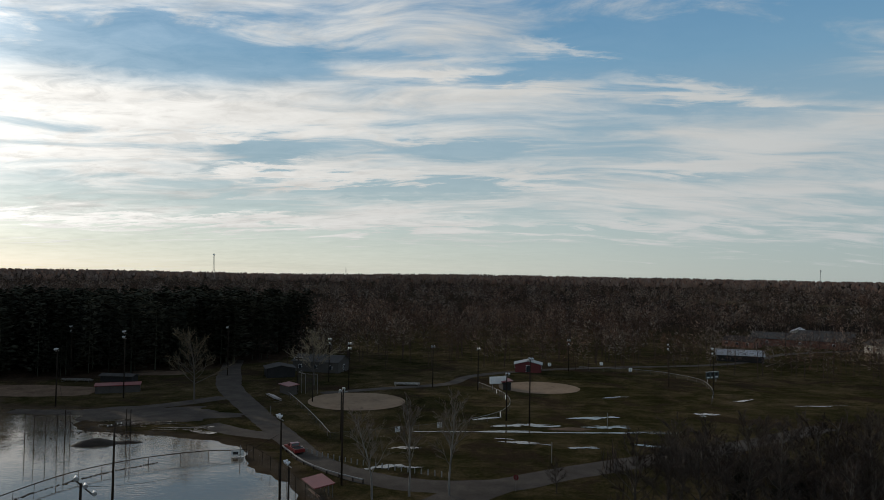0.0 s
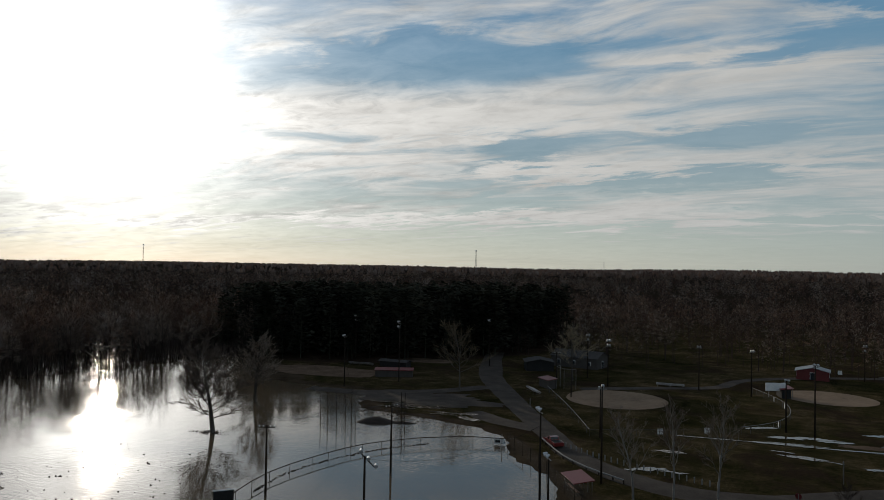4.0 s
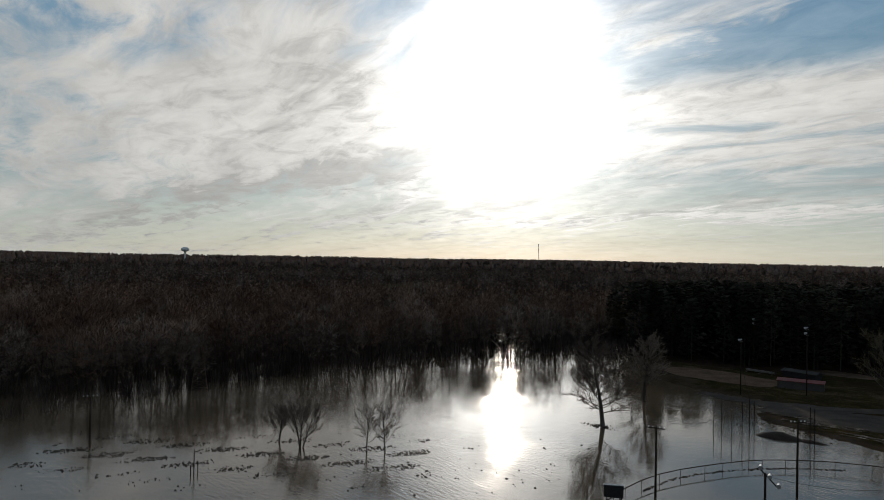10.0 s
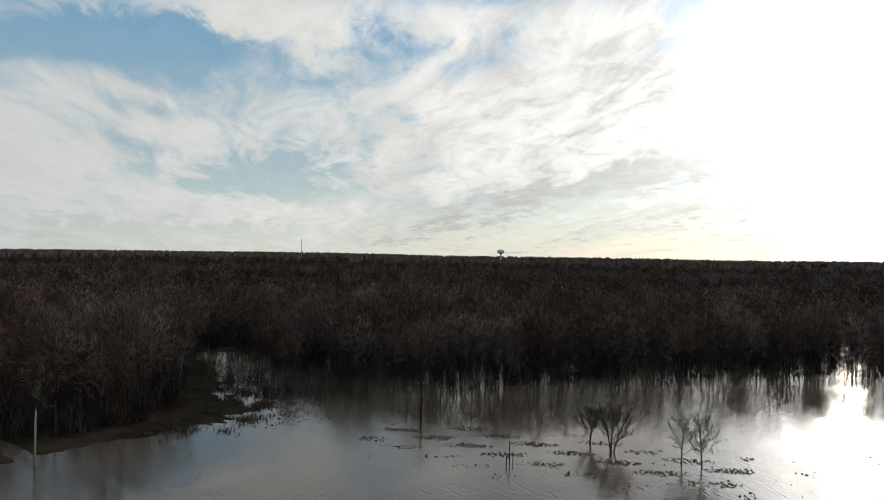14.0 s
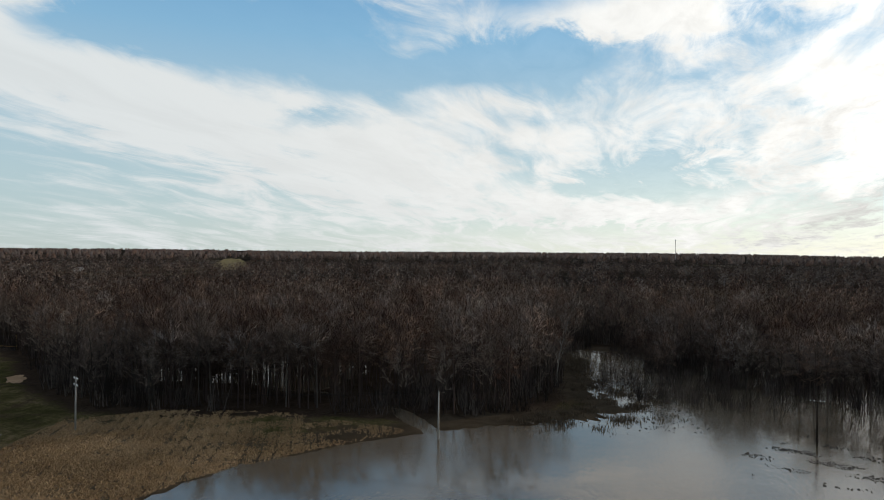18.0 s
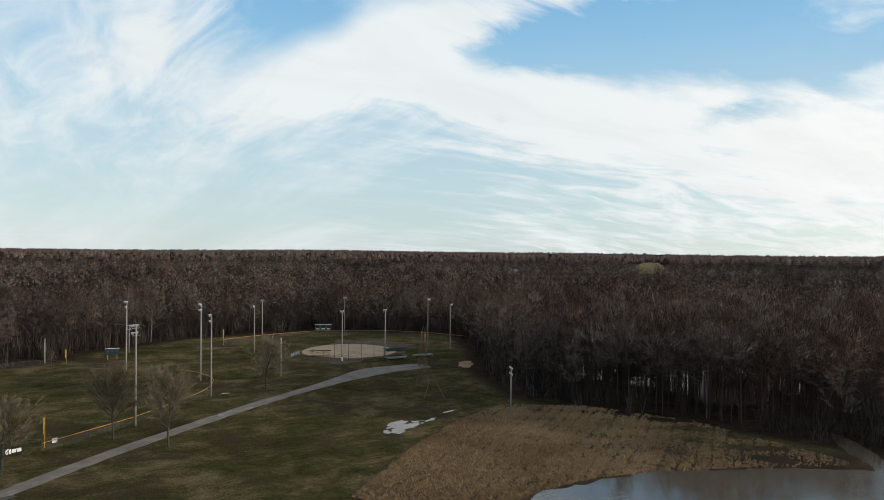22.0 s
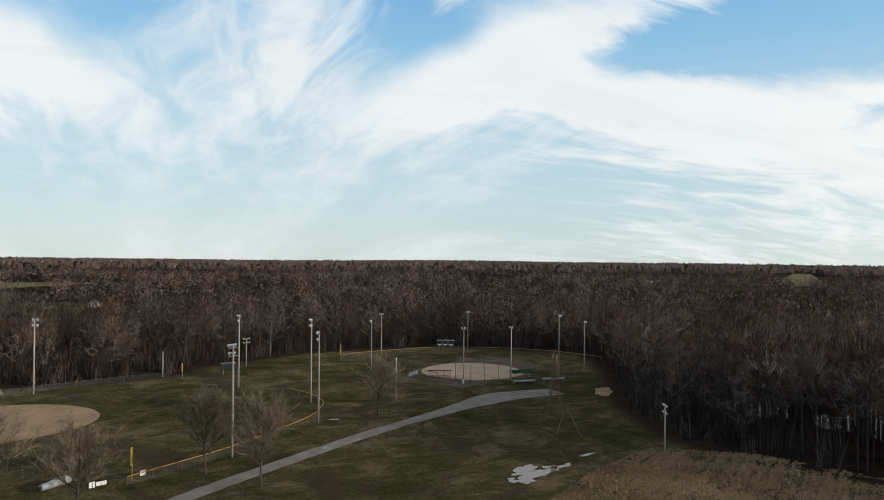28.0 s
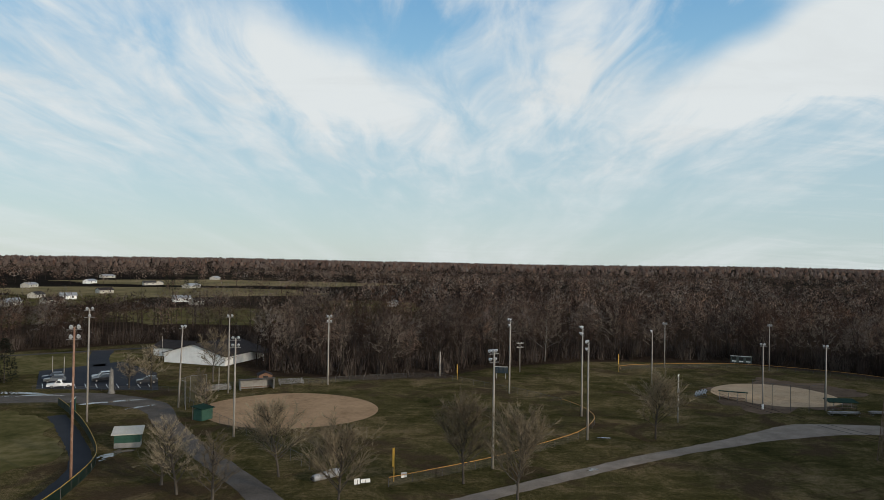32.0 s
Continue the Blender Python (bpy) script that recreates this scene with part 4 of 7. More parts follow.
def hedge_tree(seed, tall):
    """A far tree of the horizon: a low-sided ragged crown down to the ground."""
    r = random.Random(seed)
    g, n = Geo(), 6
    for z, wide in ((-2.0, 1.0), (tall * 0.55, 0.9)):
        for k in range(n):
            a, w = 2 * math.pi * k / n, 4.2 * wide * r.uniform(0.7, 1.2)
            g.v.append((math.cos(a) * w, math.sin(a) * w, z * r.uniform(0.85, 1.15)))
    g.v.append((r.gauss(0, 1), r.gauss(0, 1), tall))
    for k in range(n):
        j = (k + 1) % n
        g.f += [(k, j, n + j), (k, n + j, n + k), (n + k, n + j, 2 * n)]
    normals = [Vector((x, y, 1.0 + max(z, 0.0))).normalized() for x, y, z in g.v]
    return (*triangles(g), np.zeros(len(g.v), bool), np.array(normals, np.float32))


def triangles(g):
    tris = []
    for f in g.f:
        tris.extend((f[0], f[i], f[i + 1]) for i in range(1, len(f) - 1))
    return np.array(g.v, np.float32), np.array(tris, np.int32)


def crowd(name, kinds, spots, mat, label, category, seed, low=0.75, high=1.15, vary=0.2):
    """Many copies of the plain kinds, joined into one mesh."""
    rng = np.random.default_rng(seed)
    verts, tris, tint, normals, count = [], [], [], [], 0
    spots = np.asarray(spots)
    ground = height(spots[:, 0], spots[:, 1])
    pick = rng.integers(0, len(kinds), len(spots))
    a, size, wide = rng.uniform(0, 6.28, len(spots)), rng.uniform(low, high, len(spots)), rng.uniform(0.8, 1.25, len(spots))
    shade = np.clip(rng.normal(0.45, vary, len(spots)), 0, 1)
    for k, (v, f, *bark) in enumerate(kinds):
        w = np.nonzero(pick == k)[0]
        c, s = np.cos(a[w])[:, None], np.sin(a[w])[:, None]
        m = (size[w] * wide[w])[:, None]
        x = (v[:, 0] * c - v[:, 1] * s) * m + spots[w, 0][:, None]
        y = (v[:, 0] * s + v[:, 1] * c) * m + spots[w, 1][:, None]
        z = v[:, 2] * size[w][:, None] + np.maximum(ground[w], -0.9)[:, None] - 0.1
        verts.append(np.stack([x, y, z], -1).reshape(-1, 3))
        tris.append((f[None] + (np.arange(len(w)) * len(v))[:, None, None]).reshape(-1, 3) + count)
        hue = np.repeat(shade[w], len(v)).reshape(len(w), len(v))
        if bark:
            hue[:, bark[0]] = 0.02
            d = bark[1]
            normals.append(np.stack([d[:, 0] * c - d[:, 1] * s, d[:, 0] * s + d[:, 1] * c, np.broadcast_to(d[:, 2], (len(w), len(d)))], -1).reshape(-1, 3))
        tint.append(hue.ravel())
        count += len(w) * len(v)
    me = array_mesh(name, np.concatenate(verts), np.concatenate(tris), mat, np.concatenate(tint), np.concatenate(normals) if normals else None)
    return tagged(new(name, me), label, category, kind="stuff")


def scatter(rng, n, lo, hi, keep, a0=-34, a1=208):
    """Spots spread evenly over a ring sector (degrees counter-clockwise from +y) where keep() holds."""
    r = np.sqrt(rng.uniform(lo * lo, hi * hi, n))
    a = np.radians(rng.uniform(a0, a1, n))
    x, y = -np.sin(a) * r, np.cos(a) * r
    ok = keep(x, y)
    return np.stack([x[ok], y[ok]], -1)


def in_woods(x, y, margin=0.0):
    return np.minimum.reduce([away(w, x, y) for w in (WOODS_SOUTH, WOODS_WEST, WOODS_EAST, WOODS_BELT)]) < -margin


FIELDS = [(-1180, -775, 420, 40, 32), (60, -400, 60, 42, 0), (140, -420, 80, 60, -20), (110, -560, 130, 70, 5), (24, -330, 26, 50, 20),
          (90, -800, 160, 90, 0), (240, -640, 160, 60, 0), (-560, -830, 160, 50, 40), (-1900, -300, 500, 90, 80), (160, 330, 70, 45, 20)]


def hollow(x, y, grow=1.0):
    """Inside one of the flooded hollows of the southern wood."""
    hit = np.zeros(np.shape(x), bool)
    for cx, cy, ru, rw, turn in HOLLOWS[:2]:
        c, s = math.cos(radians(turn)), math.sin(radians(turn))
        u, w = ((x - cx) * c + (y - cy) * s) / ru, (-(x - cx) * s + (y - cy) * c) / rw
        hit |= u * u + w * w < grow * grow
    return hit


def clear_of_fields(x, y):
    ok = np.ones(x.shape, bool)
    for cx, cy, rx, ry, turn in FIELDS:
        c, s = math.cos(radians(turn)), math.sin(radians(turn))
        u, w = (x - cx) * c + (y - cy) * s, -(x - cx) * s + (y - cy) * c
        ok &= (u / rx) ** 2 + (w / ry) ** 2 > 1
    return ok


def town(x, y):
    """Where houses and lawns leave only loose trees: north-east and far east."""
    a = np.degrees(np.arctan2(-x, y)) % 360
    return ((a > 320) | (a < 24) | ((a > 178) & (a < 215)))


def thicket(seed):
    r = random.Random(seed)
    g = Geo()
    for k in range(26):
        a, d = r.uniform(0, 6.28), r.uniform(0, 1.7)
        tall, w = r.uniform(1.2, 6.5), r.uniform(0.05, 0.12)
        p = Vector((math.cos(a) * d, math.sin(a) * d, 0 if k % 2 else r.uniform(0.5, 3)))
        side = Vector((math.cos(a * 3), math.sin(a * 3), 0)) * w
        g.add([tuple(p - side), tuple(p + side), tuple(p + Vector((r.gauss(0, 0.6), r.gauss(0, 0.6), tall * (1 if k % 2 else 0.5))))], [(0, 1, 2)])
    return triangles(g)


def build_woods():
    rng = np.random.default_rng(5)
    near_kinds = [bare_tree(100 + k, 15 + k % 4, trunk=0.24, rise=0.95, spread=0.3, limbs=15, boughs=4, twigs=16, radius=0.15, width=0.06, joints=1) for k in range(7)]
    meshes = [(m.wood.mesh("trunk", WOOD_BARK, True), m.twigs.mesh("crown", TWIGS)) for m in near_kinds]
    lofty = [bare_tree(130 + k, 17 + k % 3, trunk=0.42, rise=1.1, spread=0.24, limbs=12, boughs=4, twigs=16, radius=0.13, width=0.06, joints=1) for k in range(4)]
    lofty = [(m.wood.mesh("trunk", BARK if k == 1 else WOOD_BARK, True), m.twigs.mesh("crown", TWIGS)) for k, m in enumerate(lofty)]
    pale = near_kinds[2].wood.mesh("trunk", PALE_BARK, True)
    # trees along the edges of the woods, one by one
    spots = []
    for poly in (WOODS_SOUTH, WOODS_WEST, WOODS_EAST):
        cand = scatter(rng, 60000, 118, 330, lambda x, y: (away(poly, x, y) < 0) & (away(poly, x, y) > -10))
        chosen = []
        for x, y in cand:
            if all((x - p) ** 2 + (y - q) ** 2 > 9.5 for p, q in chosen[-400:]):
                chosen.append((x, y))
            if len(chosen) >= 96:
                break
        spots += chosen
    for k, (x, y) in enumerate(spots):
        trunk, crown = lofty[k % 4] if hollow(x, y, 1.75) else meshes[k % 7]
        ob = thing("woodland_tree", x, y, max(gz(x, y), -0.8) - 0.1, rng.uniform(0, 360),
                   "leafless hardwood tree at the edge of the wood", "tree", "trees along the wood's edge")
        ob.scale = [rng.uniform(0.78, 1.15)] * 3
        part("trunk", pale if k % 77 == 2 else trunk, None, ob)
        part("crown", crown, None, ob)
    # the woods behind them
    mid = [block_tree(200 + k, 16 + 0.6 * (k % 3), 46, 11, 0.055, 0.23 + 0.02 * (k % 4), 0.3) for k in range(10)]
    back = [block_tree(210 + k, 16, 21, 4, 0.16, 0.25, 0.3, 3) for k in range(8)]
    tall = [block_tree(220 + k, 17, 34, 9, 0.06, 0.22, 0.32) for k in range(6)]
    spots = scatter(rng, 30000, 120, 430, lambda x, y: in_woods(x, y, 1.0) & clear_of_fields(x, y))[:3700]
    deep = hollow(spots[:, 0], spots[:, 1], 1.7)
    extra = scatter(rng, 40000, 130, 240, lambda x, y: hollow(x, y, 1.6) & in_woods(x, y, 1.0), 95, 140)[:520]
    crowd("flooded_woods", tall, np.concatenate([spots[deep], extra]), WOODS, "thin tall hardwood trunks standing in a flooded hollow", "woods", 26)
    spots = spots[~deep]
    near = np.hypot(spots[:, 0], spots[:, 1]) < 290
    crowd("woods", mid, spots[near], WOODS, "dense leafless hardwoods standing partly in flood water", "woods", 6)
    crowd("deep_woods", back, spots[~near], WOODS, "dense leafless hardwoods deeper in the flooded forest", "woods", 11)
    # the western front of the woods, close-set, standing in the flood
    spots = scatter(rng, 16000, 120, 260, lambda x, y: (away(WOODS_WEST, x, y) < 3) & (away(WOODS_WEST, x, y) > -26), 45, 88)[:130]
    crowd("flooded_front", [block_tree(260 + k, 16.5, 44, 10, 0.085, 0.25, 0.2) for k in range(6)], spots, WOODS, "close-set leafless trees at the flooded front of the woods", "woods", 12, 0.8, 1.1)
    # brush and young stems along the margins
    brush = [thicket(250 + k) for k in range(6)]
    spots = scatter(rng, 60000, 118, 300, lambda x, y: in_woods(x, y, 0.0) & (~in_woods(x, y, 26) | ((x < -140) & (y > 10) & ~in_woods(x, y, 70))) & ~hollow(x, y, 1.6))[:5200]
    crowd("brush", brush, spots, BRUSH, "tangled leafless brush and young stems at the woods' margin", "brush", 16, 0.7, 1.2)
    s, off = rng.random(620), rng.normal(0, 1, 620)
    spots = np.stack([-150 - 88 * s + off, 9 - 6 * s + off * (8 + 4 * np.sin(s * 9)) + rng.normal(0, 2, 620)], -1)
    crowd("flooded_brush", brush, spots[height(spots[:, 0], spots[:, 1]) < 0.15], BRUSH, "leafless brush standing in the flooded channel", "brush", 17, 0.3, 0.8)
    spots = np.stack([-172 - 70 * rng.random(46), 10 - 16 * rng.random(46)], -1)
    crowd("channel_trees", mid, spots, WOODS, "thin leafless trees standing in the flooded channel", "trees", 18, 0.5, 0.85)
    # loose trees of the town side
    spots = scatter(rng, 12000, 228, 480, lambda x, y: town(x, y) & ~in_woods(x, y) & (away(PINES, x, y) > 3) & clear_of_fields(x, y)
                    & ((y > 0) | (np.hypot(x - 45, y + 230) > 42)))
    crowd("town_trees", [block_tree(240 + k, 16, 24, 4, 0.15, 0.3, 0.14, 4) for k in range(6)], spots[:1500], WOODS, "leafless trees between houses and lawns", "trees", 7, 0.55, 1.0)
    far = [block_tree(300 + k, 15.5, 13, 3, 0.46, 0.3, 0.15, 0) for k in range(8)]
    spots = scatter(rng, 12500, 420, 1050, clear_of_fields)
    a = np.degrees(np.arctan2(-spots[:, 0], spots[:, 1])) % 360
    farms = (a > 186) & (a < 210)
    luck = rng.random(len(spots))
    spots = spots[np.where(farms, luck < 0.4, ~town(spots[:, 0], spots[:, 1]) | (luck < 0.7))]
    crowd("far_woods", far, spots, WOODS, "wide leafless woods, brown and grey, towards the horizon", "woods", 8, 0.7, 1.15)
    spots = scatter(rng, 9500, 1030, 1750, clear_of_fields)
    crowd("distant_woods", [block_tree(350 + k, 15, 8, 2, 1.1, 0.34, 0.05, 0) for k in range(6)], spots, WOODS, "wide leafless woods far across the plain", "woods", 13, 0.7, 1.15, 0.13)
    spots = scatter(rng, 17000, 1650, 4300, clear_of_fields)
    crowd("horizon_woods", [hedge_tree(400 + k, 12) for k in range(6)], spots, WOODS, "hazy leafless woods on the low hills of the horizon", "woods", 9, 0.6, 1.15, 0.05)
    # pines
    kinds = [pine(500 + k) for k in range(5)]
    spots = scatter(rng, 9000, 190, 400, lambda x, y: away(PINES, x, y) < 0)[:700]
    crowd("pine_wood", kinds, spots, NEEDLES, "dense dark plantation of tall pines", "pine wood", 10, 0.78, 1.0)


def pine(seed):
    r = random.Random(seed)
    g = Geo().tube([(0, 0, 0), (0.1, 0, 12), (0, 0.1, 23)], [0.22, 0.16, 0.04], 5, caps=False)
    for k in range(300):
        s = 0.1 + 0.9 * (k + r.random()) / 300
        reach = (4.2 * (1 - s) ** 0.5 + 0.3) * math.sqrt(r.uniform(0.15, 1))
        a = r.uniform(0, 6.28)
        p = Vector((math.cos(a) * reach, math.sin(a) * reach, 23.5 * s))
        way = Vector((math.cos(a), math.sin(a), r.uniform(-0.1, 0.5)))
        side = Vector((-math.sin(a), math.cos(a), r.uniform(-0.4, 0.4))) * r.uniform(0.5, 1.1)
        g.add([tuple(p - side), tuple(p + side), tuple(p + way * r.uniform(0.8, 1.7))], [(0, 1, 2)])
    return triangles(g)


build_woods()

# ---- roads, fields, puddles ----
ribbon("road_north", [(-70, 240), (-66, 222), (-60, 200), (-54, 182), (-40, 153), (-27, 128), (-20, 115), (-10, 105.5), (0, 102), (10, 103.5),
                      (17, 108), (30, 115.5), (50, 126), (80, 146)], [6, 6, 7, 6.5, 6, 5.5, 5, 5, 6, 6, 6, 5.5, 5, 5], GRAVEL, 0.07,
       "grey gravel park road with worn wheel tracks", "road")
ribbon("road_branch", [(8, 103), (2, 96), (-4, 86), (-8, 70)], 7, GRAVEL, 0.06, "gravel branch of the park road", "road")
ribbon("road_west", [(-52, 170), (-63, 158), (-76, 151), (-92, 151)], [5, 5, 6, 4], GRAVEL, 0.06, "muddy gravel side road", "road")
ribbon("road_island", [(-46, 140), (-38, 134), (-30, 131)], [5, 5, 5], GRAVEL, 0.055, "gravel link beside a grass island", "road")
patch("gravel_lot", -61, 149, 16, 9, 15, GRAVEL, 0.05, "wet gravel lot at the flood's edge", "gravel lot", 0.35)
ribbon("road_far_north", [(-30, 178), (-12, 188), (2, 196), (10, 212), (30, 226), (53, 235), (102, 250), (140, 285), (185, 305)], 3.6, GRAVEL, 0.06,
       "narrow grey road behind the ball fields", "road")
ribbon("path_east", [(-4, -94), (-15, -101.2), (-29.5, -110.8), (-50.4, -122.8), (-65, -130.5), (-79.5, -137), (-91, -142), (-103, -146), (-117, -145)],
       [3.0, 3.0, 3.0, 3.0, 3.1, 3.2, 4.5, 9, 7], PALE_GRAVEL, 0.07, "pale limestone gravel lane across the grass", "lane")
ribbon("road_south", [(-14, -98), (-5, -117), (7, -138), (16, -155), (24, -172), (40, -180.5), (56, -179.5), (90, -176), (140, -170)],
       [4, 4, 4, 5, 11, 7, 5, 5, 5], WORN_GRAVEL, 0.06, "worn gravel park road with pale puddled edges", "road")
ribbon("warning_track", [(22, -104), (20.7, -113), (20.6, -120), (21.1, -127.5), (22.6, -133), (26, -140.5), (32, -152), (38.5, -163.5)], 3.2, ASPHALT, 0.06, "dark damp warning track inside the screened fence", "warning track")
lot = Geo().slab([(27, -189, 0.3), (54, -191, 0.3), (64, -216, 0.3), (49, -233, 0.3), (34, -213, 0.3)], 0.25)
solid("parking_lot", lot, ASPHALT, "dark asphalt parking lot with white bay lines", "parking lot", kind="structure")
ribbon("driveway", [(52, -224), (58, -240), (62, -256)], 6, ASPHALT, 0.08, "dark asphalt driveway", "driveway")
ribbon("road_far_south", [(120, -226), (87, -244), (53, -263), (20, -284), (0, -300)], 3.4, GRAVEL, 0.06, "pale country road", "road")
for name, cx, cy, rx, ry, turn, mat, label in [
        ("field_tan", 150, -620, 150, 70, 0, FIELD, "pale tan winter field"), ("field_green", 62, -400, 46, 55, 0, LAWN, "green winter pasture"),
        ("field_far", 120, -830, 170, 90, 0, FIELD, "tan field before far woods"), ("field_yard", 190, -500, 70, 60, 20, LAWN, "lawns round farm houses"),
        ("field_gap", -1180, -775, 400, 26, 32, FIELD, "pale field in distant woods"), ("field_back", -20, -470, 40, 60, 0, LAWN, "small clearing beyond the wood"),
        ("lawn_lot", 80, -228, 34, 22, 30, LAWN, "mown lawn beside the parking lot"), ("field_right", 55, -140, 24, 30, 0, LAWN, "mown outfield grass behind the screened fence")]:
    patch(name, cx, cy, rx, ry, turn, mat, 0.12 if ry > 40 else 0.03, label, "field", 0.18, rings=8)
for k in range(11):
    a = Vector((29 + k * 2.4, -190.6 - k * 0.12 - 0.3, 0.304))
    solid("bay_line", Geo().slab([(a.x, a.y, 0.305), (a.x + 0.14, a.y, 0.305), (a.x + 2.4, a.y - 5.2, 0.305), (a.x + 2.26, a.y - 5.2, 0.305)], 0.004),
          WHITE, "thin white painted line on asphalt", "bay line", "parking bay lines")

patch("infield_clay_east", -3.5, -168, 1, 1, 166, CLAY, 0.05, "raked tan clay infield", "infield", outline=diamond(18.5, 16.5, 17), rings=6)
patch("infield_sand_south", -114.5, -178, 1, 1, 244, SAND, 0.05, "pale sandy infield", "infield", outline=diamond(16.5, 14, 13), rings=6)
patch("worn_ground", -118, -180, 20, 16, 60, BARE, 0.03, "worn bare earth round the infield", "bare ground", 0.4)
patch("infield_clay_north", -20, 168, 1, 1, -40, WET_CLAY, 0.05, "pale clay infield", "infield", outline=diamond(12, 11.5, 12))
patch("infield_clay_far_north", 27, 192, 1, 1, -15, WET_CLAY, 0.05, "tan clay infield", "infield", outline=diamond(11, 10, 11))
patch("infield_by_pines", -102, 175, 17, 9, 0, BARE, 0.05, "muddy brown infield", "infield", 0.1)
patch("infield_far_west", -84, 208, 9, 5, 0, BARE, 0.05, "brown infield before the pines", "infield", 0.1)
patch("dirt_patch", -127, -140, 5, 2.2, 40, CLAY, 0.04, "reddish bare dirt patch", "bare ground", 0.3)
patch("dirt_patch_north", 26, 141, 5, 1.2, 5, BARE, 0.04, "bare dirt strip in the grass", "bare ground", 0.3)
for k, (cx, cy, rx, ry, turn) in enumerate([
        (17, 144, 6, 1.6, 8), (15, 129, 5, 1.0, -15), (33, 152, 5, 1.3, 8), (34, 143, 4, 1.2, 0), (26, 126, 3, 0.8, 0), (38, 128, 3.5, 1.0, -10),
        (-8, 112, 4, 1.0, 10), (-6, 124, 3, 0.7, 0), (9, 137.3, 15, 0.7, 2), (32, 138, 13, 0.6, 4), (10, 150, 4, 1.0, 30), (44, 178, 4, 0.7, 20),
        (60, 158, 3, 1.5, 20), (76, 176, 4, 0.8, 30), (92, 170, 5, 0.6, 10), (-73.4, -97.2, 5.2, 2.5, 20), (-79.5, -97.6, 2.6, 0.5, 10), (-87.5, -100.7, 2.4, 0.4, 10),
        (60, -186, 13, 1.8, -6), (33, -176, 6, 0.9, 20), (19, -136, 3.2, 1.0, 60), (26, -170, 3, 0.7, 40), (-52, -124, 1.2, 0.4, 30), (-60, -142, 1.2, 0.4, 0),
        (-34, 108, 3, 0.8, 60), (-50, 137, 6, 1.0, 5), (-57, 140, 7, 1.2, 8), (-63, 138, 5, 0.9, 0), (-45, 133.5, 4, 0.9, -20), (-66, 142, 4, 0.7, 10), (-138, -80, 3.5, 1.2, 20),
        (-146, -90, 4, 1.2, 60), (-136, -66, 3, 1.2, 70), (-152, -76, 4, 1.5, 40), (-148, -100, 4, 1.2, 30)]):
    pool(cx, cy, rx, ry, turn, k)

# ---- poles ----


def flood(parent, x, y, z, turn, tilt=25):
    """One floodlight: a flared housing with its glass and its yoke."""
    c, s = math.cos(radians(turn)), math.sin(radians(turn))
    dn = math.tan(radians(tilt))
    w = Vector((c, s, -dn)).normalized()
    p = Vector((x, y, z))
    g = Geo().tube([p - w * 0.28, p - w * 0.1, p + w * 0.22], [0.1, 0.16, 0.27], 8)
    lamp = part("floodlight", g, LAMP_STEEL, parent, "silver floodlight head", smooth=False)
    part("lens", Geo().tube([p + w * 0.225, p + w * 0.245], [0.245, 0.245], 8), LAMP_GLASS, lamp, "round glass lens")
    part("yoke", Geo().tube([p - w * 0.1, p - Vector((0, 0, 0.42))], 0.035, 4), STEEL, lamp)


def light_pole(x, y, tall, aim, lamps, mat=POLE_WOOD, lean=(0, 0), arm=1.8, label="tall grey wooden pole with floodlights", rows=2, radius=0.2, footing=False):
    ob = thing("light_pole", x, y, gz(x, y) - 0.05, 0, label, "light pole", "floodlight poles")
    top = (lean[0], lean[1], tall)
    part("pole", Geo().tube([(0, 0, 0), (lean[0] / 2, lean[1] / 2, tall / 2), top], [radius, radius * 0.85, radius * 0.62], 8), mat, ob, smooth=True)
    c, s = -math.sin(radians(aim)), math.cos(radians(aim))
    left = lamps
    for k in range(rows):
        count = min(left, (lamps + rows - 1) // rows)
        left -= count
        z = tall - 0.35 - 1.25 * k
        f = z / tall
        part("crossarm", Geo().tube([(lean[0] * f - c * arm / 2, lean[1] * f - s * arm / 2, z), (lean[0] * f + c * arm / 2, lean[1] * f + s * arm / 2, z)], 0.06, 5), STEEL, ob)
        for j in range(count):
            e = ((j + 0.5) / count - 0.5) * arm
            flood(ob, lean[0] * f + c * e + math.cos(radians(aim)) * 0.25, lean[1] * f + s * e + math.sin(radians(aim)) * 0.25, z + 0.45, aim)
    if footing:
        part("sleeve", Geo().tube([(0, 0, 0), (0, 0, 1.1)], radius + 0.05, 8), WHITE, ob, "white sleeve at the foot")
    return ob


for x, y, tall, aim, lamps, rows in [(-52.4, -183, 17.0, 20, 3, 2), (-61.8, -159, 17.6, 0, 4, 2), (-37.5, -125.5, 17.2, -60, 5, 2), (-57, -141, 16.8, -30, 3, 2),
                                     (-10.5, -195, 16.6, 110, 4, 2), (11, -185, 17.3, 120, 2, 1), (3, -146, 16.7, -80, 4, 2)]:
    light_pole(x, y, tall, aim, lamps, rows=rows)
light_pole(18, -170, 16.3, 150, 2, rows=1, lean=(-0.6, 0.2))
light_pole(31, -158, 20.6, 120, 3, rows=2, label="tall pale wooden pole with floodlights by the fence")
light_pole(19, -120, 21.0, 120, 4, RED_POLE, rows=2, label="tall weathered red-brown pole with floodlights")
for x, y, tall, aim, lamps in [(-103, -164, 13.7, -110, 2), (-116, -162, 13.6, -110, 2), (-143, -165, 13.7, 170, 2), (-134, -165, 15.7, 180, 2), (-136, -215, 13.2, 70, 3),
                               (-107, -221, 13.0, 60, 3), (-91, -193, 13.5, -20, 3)]:
    light_pole(x, y, tall, aim, lamps, rows=1, radius=0.16, arm=1.3, footing=x == -103, label="slim grey pole with floodlights beside the sandy infield")
